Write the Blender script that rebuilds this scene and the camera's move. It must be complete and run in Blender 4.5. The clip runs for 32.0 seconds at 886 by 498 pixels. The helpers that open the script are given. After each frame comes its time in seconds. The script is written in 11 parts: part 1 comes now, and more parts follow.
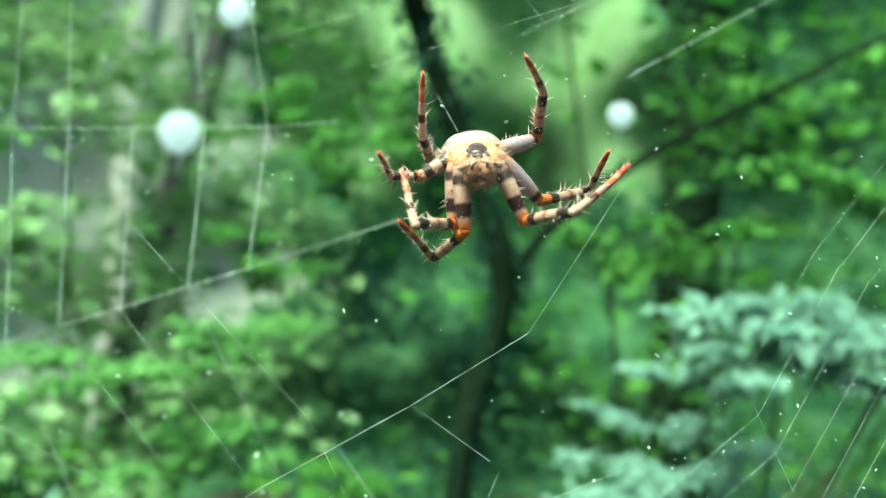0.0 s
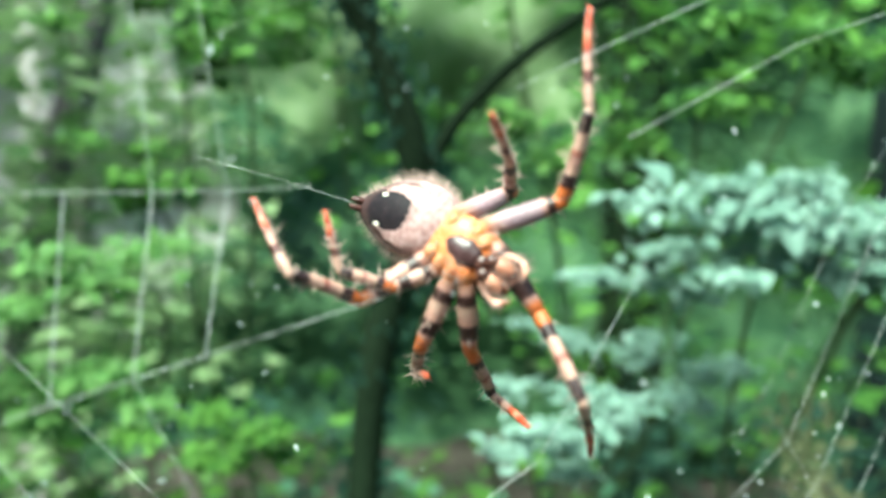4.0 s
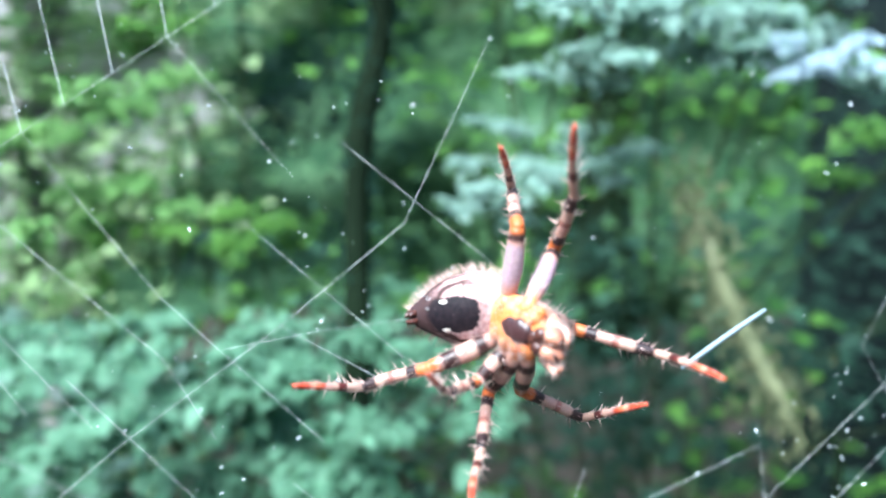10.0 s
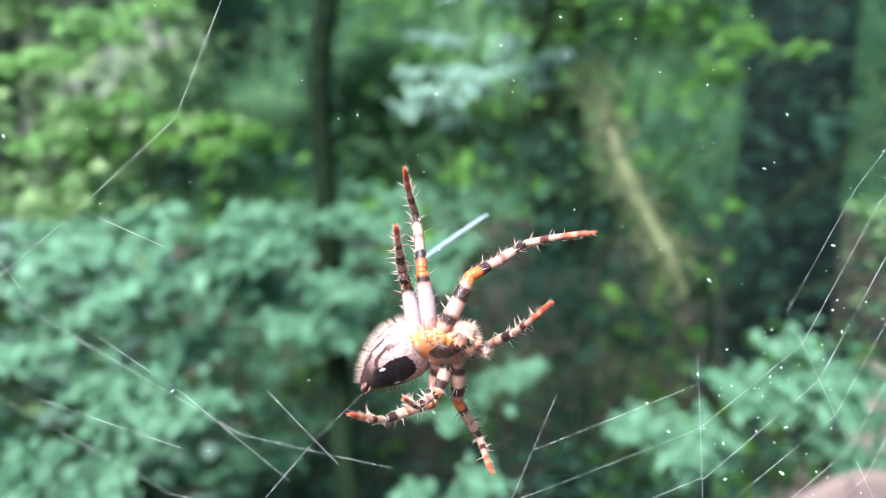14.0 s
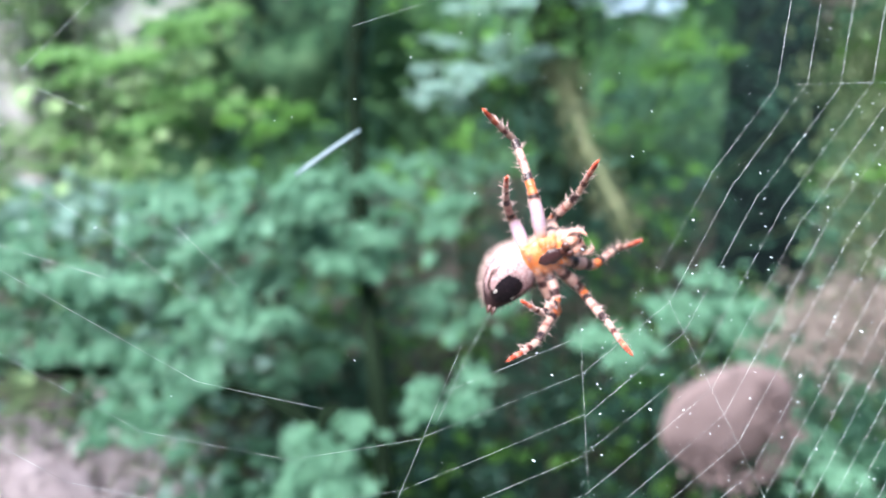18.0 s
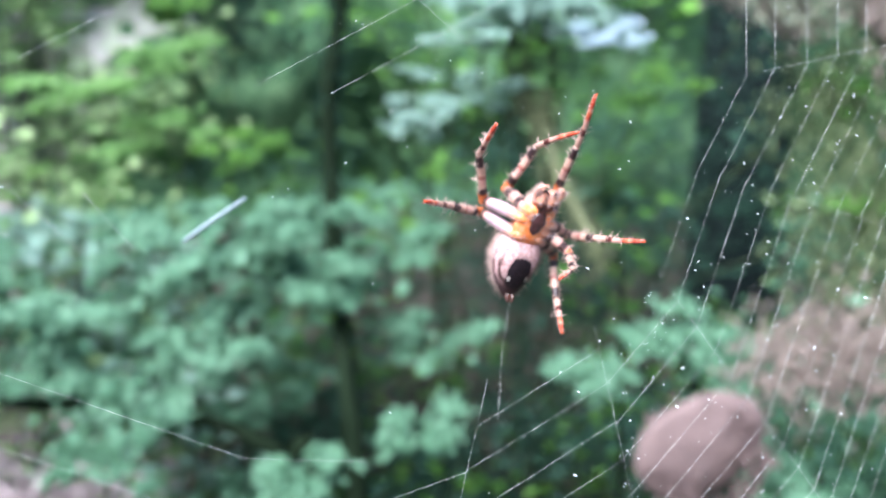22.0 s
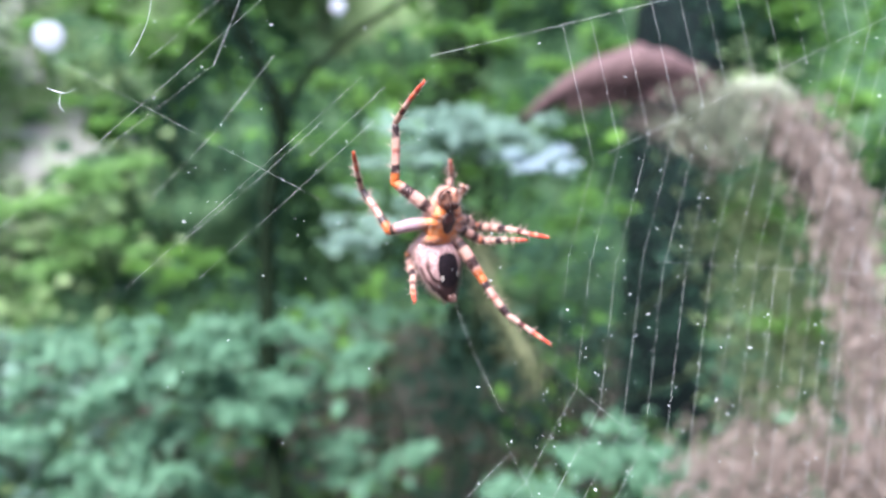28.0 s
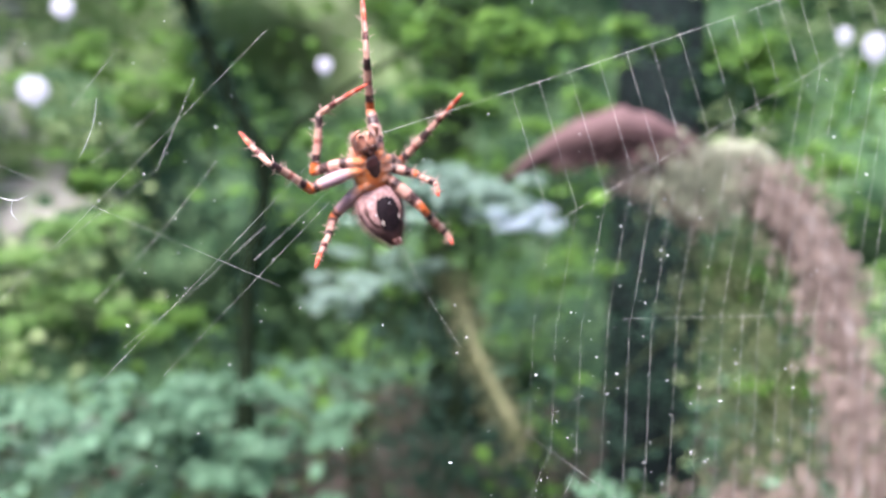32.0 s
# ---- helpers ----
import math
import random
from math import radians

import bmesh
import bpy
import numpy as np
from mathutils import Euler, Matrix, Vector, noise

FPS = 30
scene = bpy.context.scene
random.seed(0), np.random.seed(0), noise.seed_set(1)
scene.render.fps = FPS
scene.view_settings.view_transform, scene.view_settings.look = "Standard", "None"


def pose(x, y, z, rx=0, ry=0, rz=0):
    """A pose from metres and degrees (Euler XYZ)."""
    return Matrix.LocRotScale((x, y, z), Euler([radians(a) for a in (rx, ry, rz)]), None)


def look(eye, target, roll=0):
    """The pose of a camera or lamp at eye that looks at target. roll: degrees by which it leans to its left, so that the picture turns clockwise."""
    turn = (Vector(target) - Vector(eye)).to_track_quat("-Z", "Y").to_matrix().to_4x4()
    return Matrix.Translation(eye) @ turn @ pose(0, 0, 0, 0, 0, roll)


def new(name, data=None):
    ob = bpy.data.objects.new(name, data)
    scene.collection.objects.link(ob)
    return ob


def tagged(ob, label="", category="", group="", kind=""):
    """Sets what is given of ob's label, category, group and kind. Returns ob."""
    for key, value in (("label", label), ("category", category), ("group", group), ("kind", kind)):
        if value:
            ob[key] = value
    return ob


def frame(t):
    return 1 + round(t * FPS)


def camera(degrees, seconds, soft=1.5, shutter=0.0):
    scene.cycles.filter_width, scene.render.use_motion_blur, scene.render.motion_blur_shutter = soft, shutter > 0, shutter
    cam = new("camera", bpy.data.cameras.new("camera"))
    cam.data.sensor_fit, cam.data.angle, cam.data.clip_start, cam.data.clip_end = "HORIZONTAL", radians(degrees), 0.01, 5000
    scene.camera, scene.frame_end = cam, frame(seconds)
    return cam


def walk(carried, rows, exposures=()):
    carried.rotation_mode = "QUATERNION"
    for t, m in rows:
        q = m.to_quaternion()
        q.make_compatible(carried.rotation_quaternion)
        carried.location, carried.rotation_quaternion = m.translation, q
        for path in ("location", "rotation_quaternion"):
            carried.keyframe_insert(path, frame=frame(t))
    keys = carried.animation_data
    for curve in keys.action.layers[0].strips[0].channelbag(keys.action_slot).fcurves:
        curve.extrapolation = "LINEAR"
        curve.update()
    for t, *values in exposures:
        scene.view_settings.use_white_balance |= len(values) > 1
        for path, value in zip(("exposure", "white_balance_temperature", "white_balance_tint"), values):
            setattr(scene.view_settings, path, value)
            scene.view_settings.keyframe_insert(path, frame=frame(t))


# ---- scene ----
cam = camera(58.9, 32.0, 1.0)
cam.data.dof.use_dof, cam.data.dof.focus_distance, cam.data.dof.aperture_fstop = True, 0.0765, 20.5
walk(cam, [
    (0, pose(-0.0138, 0.2401, 1.1017, 90.40, -3.76, 3.27)), (0.5, pose(-0.0117, 0.2419, 1.1009, 90.20, -3.41, 2.76)),
    (1, pose(-0.0097, 0.2437, 1.0997, 89.92, -2.96, 2.28)), (1.5, pose(-0.0063, 0.2435, 1.1011, 90.27, -2.90, 1.46)),
    (2, pose(-0.0027, 0.2463, 1.1026, 90.60, -2.69, 0.61)), (2.5, pose(-0.0005, 0.2451, 1.1017, 90.39, -2.22, 0.11)),
    (3, pose(-0.0004, 0.2758, 1.0964, 89.26, -1.81, 0.11)), (3.5, pose(-0.0007, 0.2942, 1.0884, 87.75, -1.63, 0.21)),
    (4, pose(0.0030, 0.3177, 1.0803, 86.46, -1.54, -0.45)), (4.5, pose(0.0030, 0.3182, 1.0769, 85.84, -1.51, -0.43)),
    (6.5, pose(-0.0025, 0.2956, 1.0733, 84.83, -0.81, 0.55)), (7, pose(-0.0012, 0.2977, 1.0719, 84.61, -0.60, 0.30)),
    (7.5, pose(-0.0000, 0.2930, 1.0692, 84.00, 0.00, 0.00)), (8, pose(0.0008, 0.2863, 1.0599, 82.02, 0.64, -0.26)),
    (8.5, pose(0.0037, 0.2767, 1.0541, 80.59, 1.13, -0.95)), (9, pose(0.0082, 0.2548, 1.0501, 78.91, 1.63, -2.17)),
    (9.5, pose(0.0062, 0.2470, 1.0499, 78.53, 1.79, -1.79)), (10, pose(0.0077, 0.2279, 1.0504, 77.71, 1.83, -2.34)),
    (10.5, pose(0.0090, 0.1960, 1.0526, 76.40, 1.86, -3.09)), (11, pose(0.0104, 0.1857, 1.0504, 75.05, 2.24, -3.81)),
    (11.5, pose(0.0113, 0.1949, 1.0413, 73.24, 2.95, -4.21)), (12, pose(0.0136, 0.2214, 1.0265, 71.64, 3.42, -4.66)),
    (12.5, pose(0.0145, 0.2345, 1.0205, 71.26, 3.66, -4.78)), (13, pose(0.0144, 0.2364, 1.0213, 71.58, 3.73, -4.74)),
    (13.5, pose(0.0117, 0.1864, 1.0382, 71.64, 3.75, -4.85)), (14, pose(0.0106, 0.1398, 1.0539, 71.77, 3.42, -5.44)),
    (14.5, pose(0.0125, 0.1395, 1.0520, 71.05, 3.27, -6.23)), (16.5, pose(0.0001, 0.0009, 1.0997, 69.65, 2.30, -6.46)),
    (17, pose(0.0000, 0.0003, 1.0999, 69.23, 2.75, -5.58)), (17.5, pose(0.0001, 0.0010, 1.0996, 68.78, 3.19, -5.12)),
    (18, pose(0.0000, 0.0006, 1.0998, 68.62, 3.25, -5.06)), (18.5, pose(0.0000, 0.0004, 1.0998, 68.98, 3.16, -5.41)),
    (19, pose(0.0000, 0.0000, 1.1000, 69.51, 3.16, -5.41)), (19.5, pose(0.0001, 0.0021, 1.0992, 69.75, 3.26, -5.17)),
    (20, pose(0.0000, 0.0006, 1.0998, 69.92, 3.18, -5.39)), (20.5, pose(-0.0000, -0.0003, 1.1001, 70.04, 3.09, -5.87)),
    (21, pose(-0.0001, -0.0011, 1.1004, 70.20, 2.92, -6.35)), (21.5, pose(-0.0001, -0.0011, 1.1004, 70.36, 2.69, -6.62)),
    (22, pose(-0.0000, -0.0004, 1.1001, 70.64, 2.60, -6.83)), (22.5, pose(0.0000, 0.0001, 1.1000, 70.98, 2.57, -7.15)),
    (23, pose(-0.0001, -0.0004, 1.1002, 71.40, 2.53, -7.52)), (23.5, pose(-0.0003, -0.0023, 1.1008, 72.34, 2.40, -8.06)),
    (24, pose(-0.0002, -0.0017, 1.1005, 73.30, 2.46, -8.33)), (24.5, pose(-0.0003, -0.0018, 1.1005, 74.02, 2.43, -8.76)),
    (26.5, pose(-0.0004, -0.0027, 1.1006, 76.47, 1.84, -9.76)), (27, pose(-0.0004, -0.0026, 1.1006, 77.80, 1.67, -10.04)),
    (27.5, pose(-0.0005, -0.0026, 1.1005, 78.70, 1.48, -10.63)), (28, pose(-0.0008, -0.0044, 1.1009, 79.18, 1.27, -11.23)),
    (28.5, pose(-0.0010, -0.0053, 1.1010, 79.28, 1.17, -11.38)), (29, pose(-0.0010, -0.0052, 1.1010, 79.60, 1.23, -11.43)),
    (29.5, pose(-0.0009, -0.0047, 1.1008, 80.13, 1.13, -11.61)), (30, pose(-0.0013, -0.0063, 1.1011, 80.44, 0.95, -12.00)),
    (30.5, pose(-0.0010, -0.0049, 1.1008, 80.68, 0.90, -12.18)), (31, pose(-0.0010, -0.0049, 1.1008, 81.24, 0.86, -12.23)),
    (31.5, pose(-0.0007, -0.0034, 1.1005, 82.21, 0.74, -12.40)), (32, pose(-0.0001, -0.0003, 1.1000, 83.44, 0.51, -12.37)),
], [(0.0, 1.83, 6550, -42), (1.0, 1.87, 6600, -12), (2.0, 1.91, 6600, 12), (3.0, 2.04, 6450, 4), (4.0, 1.97, 6300, -18), (7.0, 2.02, 5700, -7), (8.0, 2.09, 5200, -4), (9.0, 2.09, 5150, -4), (10.0, 2.12, 5500, 2), (12.0, 2.19, 5650, -1), (13.0, 2.22, 6150, -9), (14.0, 2.08, 6000, 4), (17.0, 2.11, 5830, 10), (19.0, 2.09, 5880, 10), (24.0, 2.09, 5730, 14), (28.0, 2.05, 6000, 17), (32.0, 2.01, 6450, 26)])

# the wide stand of the camera; the plan is laid out round it by bearing, height angle and distance
STAND = Vector((0, 0, 1.1))
K = 5 / 3  # scale of the plan


def spot(bearing, height, dist):
    b, h = radians(bearing), radians(height)
    return STAND + K * dist * Vector((math.sin(b) * math.cos(h), math.cos(b) * math.cos(h), math.sin(h)))


# ---- world, sun ----
world = bpy.data.worlds.new("sky")
scene.world = world
world.use_nodes = True
wn = world.node_tree.nodes
sky = wn.new("ShaderNodeTexSky")
sky.sky_type, sky.sun_disc = "NISHITA", False
sky.sun_elevation, sky.sun_rotation = radians(59), radians(218)
sky.air_density, sky.dust_density, sky.ozone_density = 1.0, 3.0, 1.0
world.node_tree.links.new(sky.outputs[0], wn["Background"].inputs[0])
wn["Background"].inputs[1].default_value = 0.125
sun = new("sun", bpy.data.lights.new("sun", "SUN"))
sun.data.energy, sun.data.angle, sun.data.color = 3.3, radians(32), (1.0, 0.98, 0.95)
sun.matrix_world = look(STAND + Vector((-0.9, -1.15, 2.4)), STAND)


# ---- materials ----
def material(name, rough=0.5, metal=0.0, spec=0.5):
    m = bpy.data.materials.new(name)
    m.use_nodes = True
    nt = m.node_tree
    b = nt.nodes["Principled BSDF"]
    b.inputs["Roughness"].default_value, b.inputs["Metallic"].default_value = rough, metal
    b.inputs["Specular IOR Level"].default_value = spec
    return m, nt, b


def ramp(nt, stops, mode="LINEAR"):
    r = nt.nodes.new("ShaderNodeValToRGB")
    r.color_ramp.interpolation = mode
    e = r.color_ramp.elements
    e[0].position, e[0].color = stops[0][0], (*stops[0][1], 1)
    e[1].position, e[1].color = stops[-1][0], (*stops[-1][1], 1)
    for p, c in stops[1:-1]:
        q = e.new(p)
        q.color = (*c, 1)
    return r


def noise_tex(nt, scale, detail=4.0, coord="Object", rough=0.6):
    tc = nt.nodes.new("ShaderNodeTexCoord")
    n = nt.nodes.new("ShaderNodeTexNoise")
    n.inputs["Scale"].default_value, n.inputs["Detail"].default_value, n.inputs["Roughness"].default_value = scale, detail, rough
    nt.links.new(tc.outputs[coord], n.inputs["Vector"])
    return n


def bumped(nt, b, src, strength, dist):
    k = nt.nodes.new("ShaderNodeBump")
    k.inputs["Strength"].default_value, k.inputs["Distance"].default_value = strength, dist
    nt.links.new(src, k.inputs["Height"])
    nt.links.new(k.outputs[0], b.inputs["Normal"])


def mixed(nt, fac, a, c, blend="MIX"):
    m = nt.nodes.new("ShaderNodeMix")
    m.data_type, m.blend_type = "RGBA", blend
    for sock, v in ((m.inputs["Factor"], fac), (m.inputs["A"], a), (m.inputs["B"], c)):
        if hasattr(v, "is_linked"):
            nt.links.new(v, sock)
        elif isinstance(v, float):
            sock.default_value = v
        else:
            sock.default_value = (*v, 1)
    return m.outputs["Result"]


def mottled(name, stops, scale, rough=0.7, spec=0.3, bump=0.3, bump_dist=0.001, fine=8.0):
    """Noise at two scales through a ramp of colours, with relief."""
    m, nt, b = material(name, rough, 0.0, spec)
    n1, n2 = noise_tex(nt, scale, 3), noise_tex(nt, scale * fine, 4)
    mx = nt.nodes.new("ShaderNodeMath")
    mx.operation = "MULTIPLY_ADD"
    nt.links.new(n2.outputs["Fac"], mx.inputs[0])
    mx.inputs[1].default_value = 0.45
    sc = nt.nodes.new("ShaderNodeMath")
    sc.operation = "MULTIPLY"
    nt.links.new(n1.outputs["Fac"], sc.inputs[0])
    sc.inputs[1].default_value = 0.6
    nt.links.new(sc.outputs[0], mx.inputs[2])
    r = ramp(nt, stops)
    nt.links.new(mx.outputs[0], r.inputs[0])
    nt.links.new(r.outputs[0], b.inputs["Base Color"])
    bumped(nt, b, n2.outputs["Fac"], bump, bump_dist)
    return m


def leaf_material(name, dark, light, gloss=0.5):
    """A thin blade: coloured by noise and by the leaf's own chance, some light passing through."""
    m, nt, b = material(name, gloss, 0.0, 0.22)
    n = noise_tex(nt, 9, 3)
    info = nt.nodes.new("ShaderNodeObjectInfo")
    geo = nt.nodes.new("ShaderNodeNewGeometry")
    add = nt.nodes.new("ShaderNodeMath")
    add.operation = "ADD"
    nt.links.new(info.outputs["Random"], add.inputs[0])
    nt.links.new(geo.outputs["Random Per Island"], add.inputs[1])
    fr = nt.nodes.new("ShaderNodeMath")
    fr.operation = "FRACT"
    nt.links.new(add.outputs[0], fr.inputs[0])
    half = nt.nodes.new("ShaderNodeMath")
    half.operation = "MULTIPLY_ADD"
    nt.links.new(fr.outputs[0], half.inputs[0])
    half.inputs[1].default_value = 0.35
    s2 = nt.nodes.new("ShaderNodeMath")
    s2.operation = "MULTIPLY"
    nt.links.new(n.outputs["Fac"], s2.inputs[0])
    s2.inputs[1].default_value = 0.75
    nt.links.new(s2.outputs[0], half.inputs[2])
    r = ramp(nt, ((0.30, dark), (0.80, light)))
    nt.links.new(half.outputs[0], r.inputs[0])
    nt.links.new(r.outputs[0], b.inputs["Base Color"])
    tr = nt.nodes.new("ShaderNodeBsdfTranslucent")
    nt.links.new(r.outputs[0], tr.inputs["Color"])
    ms = nt.nodes.new("ShaderNodeMixShader")
    ms.inputs[0].default_value = 0.35
    nt.links.new(b.outputs[0], ms.inputs[1])
    nt.links.new(tr.outputs[0], ms.inputs[2])
    nt.links.new(ms.outputs[0], nt.nodes["Material Output"].inputs["Surface"])
    bumped(nt, b, n.outputs["Fac"], 0.2, 0.0005)
    return m


LEAF_PALE = leaf_material("pale_leaf", (0.042, 0.11, 0.058), (0.14, 0.275, 0.175), 0.6)
LEAF_BLUE = leaf_material("blue_green_leaf", (0.12, 0.215, 0.165), (0.26, 0.385, 0.325), 0.55)
LEAF_MID = leaf_material("soft_green_leaf", (0.06, 0.155, 0.04), (0.165, 0.305, 0.09), 0.55)
LEAF_GREEN = leaf_material("green_leaf", (0.028, 0.09, 0.018), (0.135, 0.285, 0.050), 0.55)
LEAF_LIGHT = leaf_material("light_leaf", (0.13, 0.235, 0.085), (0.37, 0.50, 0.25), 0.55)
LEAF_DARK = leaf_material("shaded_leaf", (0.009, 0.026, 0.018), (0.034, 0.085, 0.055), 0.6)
LEAF_TAN = leaf_material("tan_leaf", (0.22, 0.18, 0.155), (0.44, 0.365, 0.32), 0.7)
LEAF_OLIVE = leaf_material("olive_leaf", (0.10, 0.145, 0.065), (0.24, 0.29, 0.16), 0.55)
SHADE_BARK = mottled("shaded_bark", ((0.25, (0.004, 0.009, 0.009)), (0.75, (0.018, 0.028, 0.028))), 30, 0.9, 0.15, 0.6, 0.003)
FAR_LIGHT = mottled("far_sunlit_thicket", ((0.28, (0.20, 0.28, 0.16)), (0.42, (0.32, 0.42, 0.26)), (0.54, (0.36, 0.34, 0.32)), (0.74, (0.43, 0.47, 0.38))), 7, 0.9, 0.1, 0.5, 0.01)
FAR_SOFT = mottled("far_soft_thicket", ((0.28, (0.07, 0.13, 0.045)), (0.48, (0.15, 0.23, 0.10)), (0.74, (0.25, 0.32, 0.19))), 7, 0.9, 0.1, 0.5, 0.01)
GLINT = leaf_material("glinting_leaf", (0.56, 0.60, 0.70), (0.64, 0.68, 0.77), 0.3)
LEAF_FAR = leaf_material("far_leaf", (0.022, 0.06, 0.026), (0.11, 0.22, 0.085), 0.6)
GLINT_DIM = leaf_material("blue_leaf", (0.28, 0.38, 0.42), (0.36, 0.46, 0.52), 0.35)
DEAD_ROSY = mottled("rosy_dead_leaf", ((0.25, (0.28, 0.225, 0.225)), (0.7, (0.46, 0.385, 0.39))), 40, 0.75, 0.25, 0.5, 0.001)
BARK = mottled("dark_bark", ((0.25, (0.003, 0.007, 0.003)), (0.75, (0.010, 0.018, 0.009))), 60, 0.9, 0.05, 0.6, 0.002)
CANE = mottled("green_cane", ((0.25, (0.035, 0.055, 0.025)), (0.75, (0.09, 0.125, 0.06))), 60, 0.7, 0.2, 0.4, 0.001)
BARK_PALE = mottled("pale_bark", ((0.25, (0.20, 0.18, 0.17)), (0.75, (0.50, 0.47, 0.45))), 25, 0.85, 0.2, 0.6, 0.003)
DEAD = mottled("dead_leaf", ((0.25, (0.095, 0.066, 0.062)), (0.7, (0.175, 0.127, 0.120))), 55, 0.75, 0.25, 0.5, 0.001)
DEAD_DARK = mottled("dark_dead_leaf", ((0.25, (0.055, 0.032, 0.032)), (0.7, (0.13, 0.082, 0.082))), 55, 0.75, 0.25, 0.5, 0.001)
DEAD_PALE = mottled("withered_leaf", ((0.25, (0.12, 0.15, 0.095)), (0.7, (0.24, 0.26, 0.19))), 55, 0.7, 0.3, 0.5, 0.001)
BLADE = mottled("yellow_blade", ((0.25, (0.075, 0.095, 0.042)), (0.75, (0.15, 0.16, 0.085))), 70, 0.6, 0.3, 0.3, 0.0006)
BARK_RED = mottled("reddish_bark", ((0.25, (0.05, 0.04, 0.038)), (0.75, (0.15, 0.115, 0.11))), 40, 0.9, 0.1, 0.6, 0.002)
BARK_LILAC = mottled("lilac_grey_bark", ((0.25, (0.07, 0.06, 0.075)), (0.75, (0.22, 0.19, 0.21))), 30, 0.9, 0.1, 0.6, 0.002)
SOIL = mottled("leaf_litter", ((0.25, (0.012, 0.014, 0.010)), (0.5, (0.038, 0.036, 0.028)), (0.8, (0.13, 0.105, 0.095))), 9, 0.95, 0.1, 0.8, 0.01)
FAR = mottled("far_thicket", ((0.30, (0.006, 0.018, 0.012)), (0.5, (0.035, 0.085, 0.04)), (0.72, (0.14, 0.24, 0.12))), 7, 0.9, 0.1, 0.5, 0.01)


# ---- mesh helpers ----
def link_mesh(name, bm, mat, parent=None, label="", smooth=True):
    me = bpy.data.meshes.new(name)
    bm.to_mesh(me)
    bm.free()
    for m in mat if isinstance(mat, (list, tuple)) else (mat,):
        me.materials.append(m)
    if smooth:
        me.polygons.foreach_set("use_smooth", [True] * len(me.polygons))
    ob = new(name, me)
    if parent:
        ob.parent = parent
    if label:
        ob["label"] = label
    return ob


def part(name, bm, mat, parent, label="", smooth=True):
    return link_mesh(name, bm, mat, parent, label, smooth)


def thing(name, at, label, category, group="", kind=""):
    e = new(name)
    e.location, e.empty_display_size = at, 0.01
    return tagged(e, label, category, group, kind)


def tube(bm, pts, radii, sides=8, cap=True):
    """A round limb along points; returns nothing, adds to bm."""
    pts = [Vector(p) for p in pts]
    rings = []
    up = Vector((0.13, 0.31, 0.94))
    for i, p in enumerate(pts):
        d = (pts[min(i + 1, len(pts) - 1)] - pts[max(i - 1, 0)]).normalized()
        s = d.cross(up)
        if s.length < 0.05:
            s = d.cross(Vector((1, 0.2, 0)))
        s.normalize()
        w = d.cross(s)
        r = float(radii[i])
        rings.append([bm.verts.new(p + r * (math.cos(a) * s + math.sin(a) * w)) for a in (2 * math.pi * k / sides for k in range(sides))])
    for a, b in zip(rings, rings[1:]):
        for k in range(sides):
            bm.faces.new((a[k], a[(k + 1) % sides], b[(k + 1) % sides], b[k]))
    if cap:
        bm.faces.new(rings[0][::-1])
        bm.faces.new(rings[-1])


def bend(pts, n):
    """n points of a smooth curve through pts (Catmull-Rom)."""
    p = [Vector(q) for q in pts]
    p = [2 * p[0] - p[1]] + p + [2 * p[-1] - p[-2]]
    out = []
    for k in range(n):
        u = k / (n - 1) * (len(p) - 3)
        i = min(int(u), len(p) - 4)
        t = u - i
        a, b, c, d = p[i:i + 4]
        out.append(0.5 * (2 * b + (c - a) * t + (2 * a - 5 * b + 4 * c - d) * t * t + (3 * b - a - 3 * c + d) * t ** 3))
    return out


def egg(bm, centre, size, shape=lambda u: 1.0, along=16, around=20, m=None):
    """A closed body along local y from -1 to 1; shape(u) scales its girth."""
    rings = []
    for i in range(1, along):
        u = -math.cos(math.pi * i / along)
        g = math.sqrt(max(0, 1 - u * u)) * shape(u)
        rings.append([bm.verts.new((centre[0] + size[0] * g * math.cos(a), centre[1] + size[1] * u, centre[2] + size[2] * g * math.sin(a)))
                      for a in (2 * math.pi * k / around for k in range(around))])
    ends = [bm.verts.new((centre[0], centre[1] - size[1], centre[2])), bm.verts.new((centre[0], centre[1] + size[1], centre[2]))]
    for a, b in zip(rings, rings[1:]):
        for k in range(around):
            bm.faces.new((a[k], b[k], b[(k + 1) % around], a[(k + 1) % around]))
    for k in range(around):
        bm.faces.new((ends[0], rings[0][k], rings[0][(k + 1) % around]))
        bm.faces.new((ends[1], rings[-1][(k + 1) % around], rings[-1][k]))
    if m is not None:
        bmesh.ops.transform(bm, matrix=m, verts=[v for r in rings for v in r] + ends)
    return [v for r in rings for v in r] + ends


# ---- the ground, the thicket behind ----
def ground():
    bm = bmesh.new()
    bmesh.ops.create_grid(bm, x_segments=60, y_segments=60, size=6)
    for v in bm.verts:
        r = v.co.length
        v.co.z = 0.05 * noise.noise(v.co * 1.7) + 0.02 * noise.noise(v.co * 6)
    bmesh.ops.create_grid(bm, x_segments=2, y_segments=2, size=400, matrix=Matrix.Translation((0, 0, -0.12)))
    tagged(link_mesh("ground", bm, SOIL), "brown forest floor of leaf litter and bare soil", "ground", kind="structure")


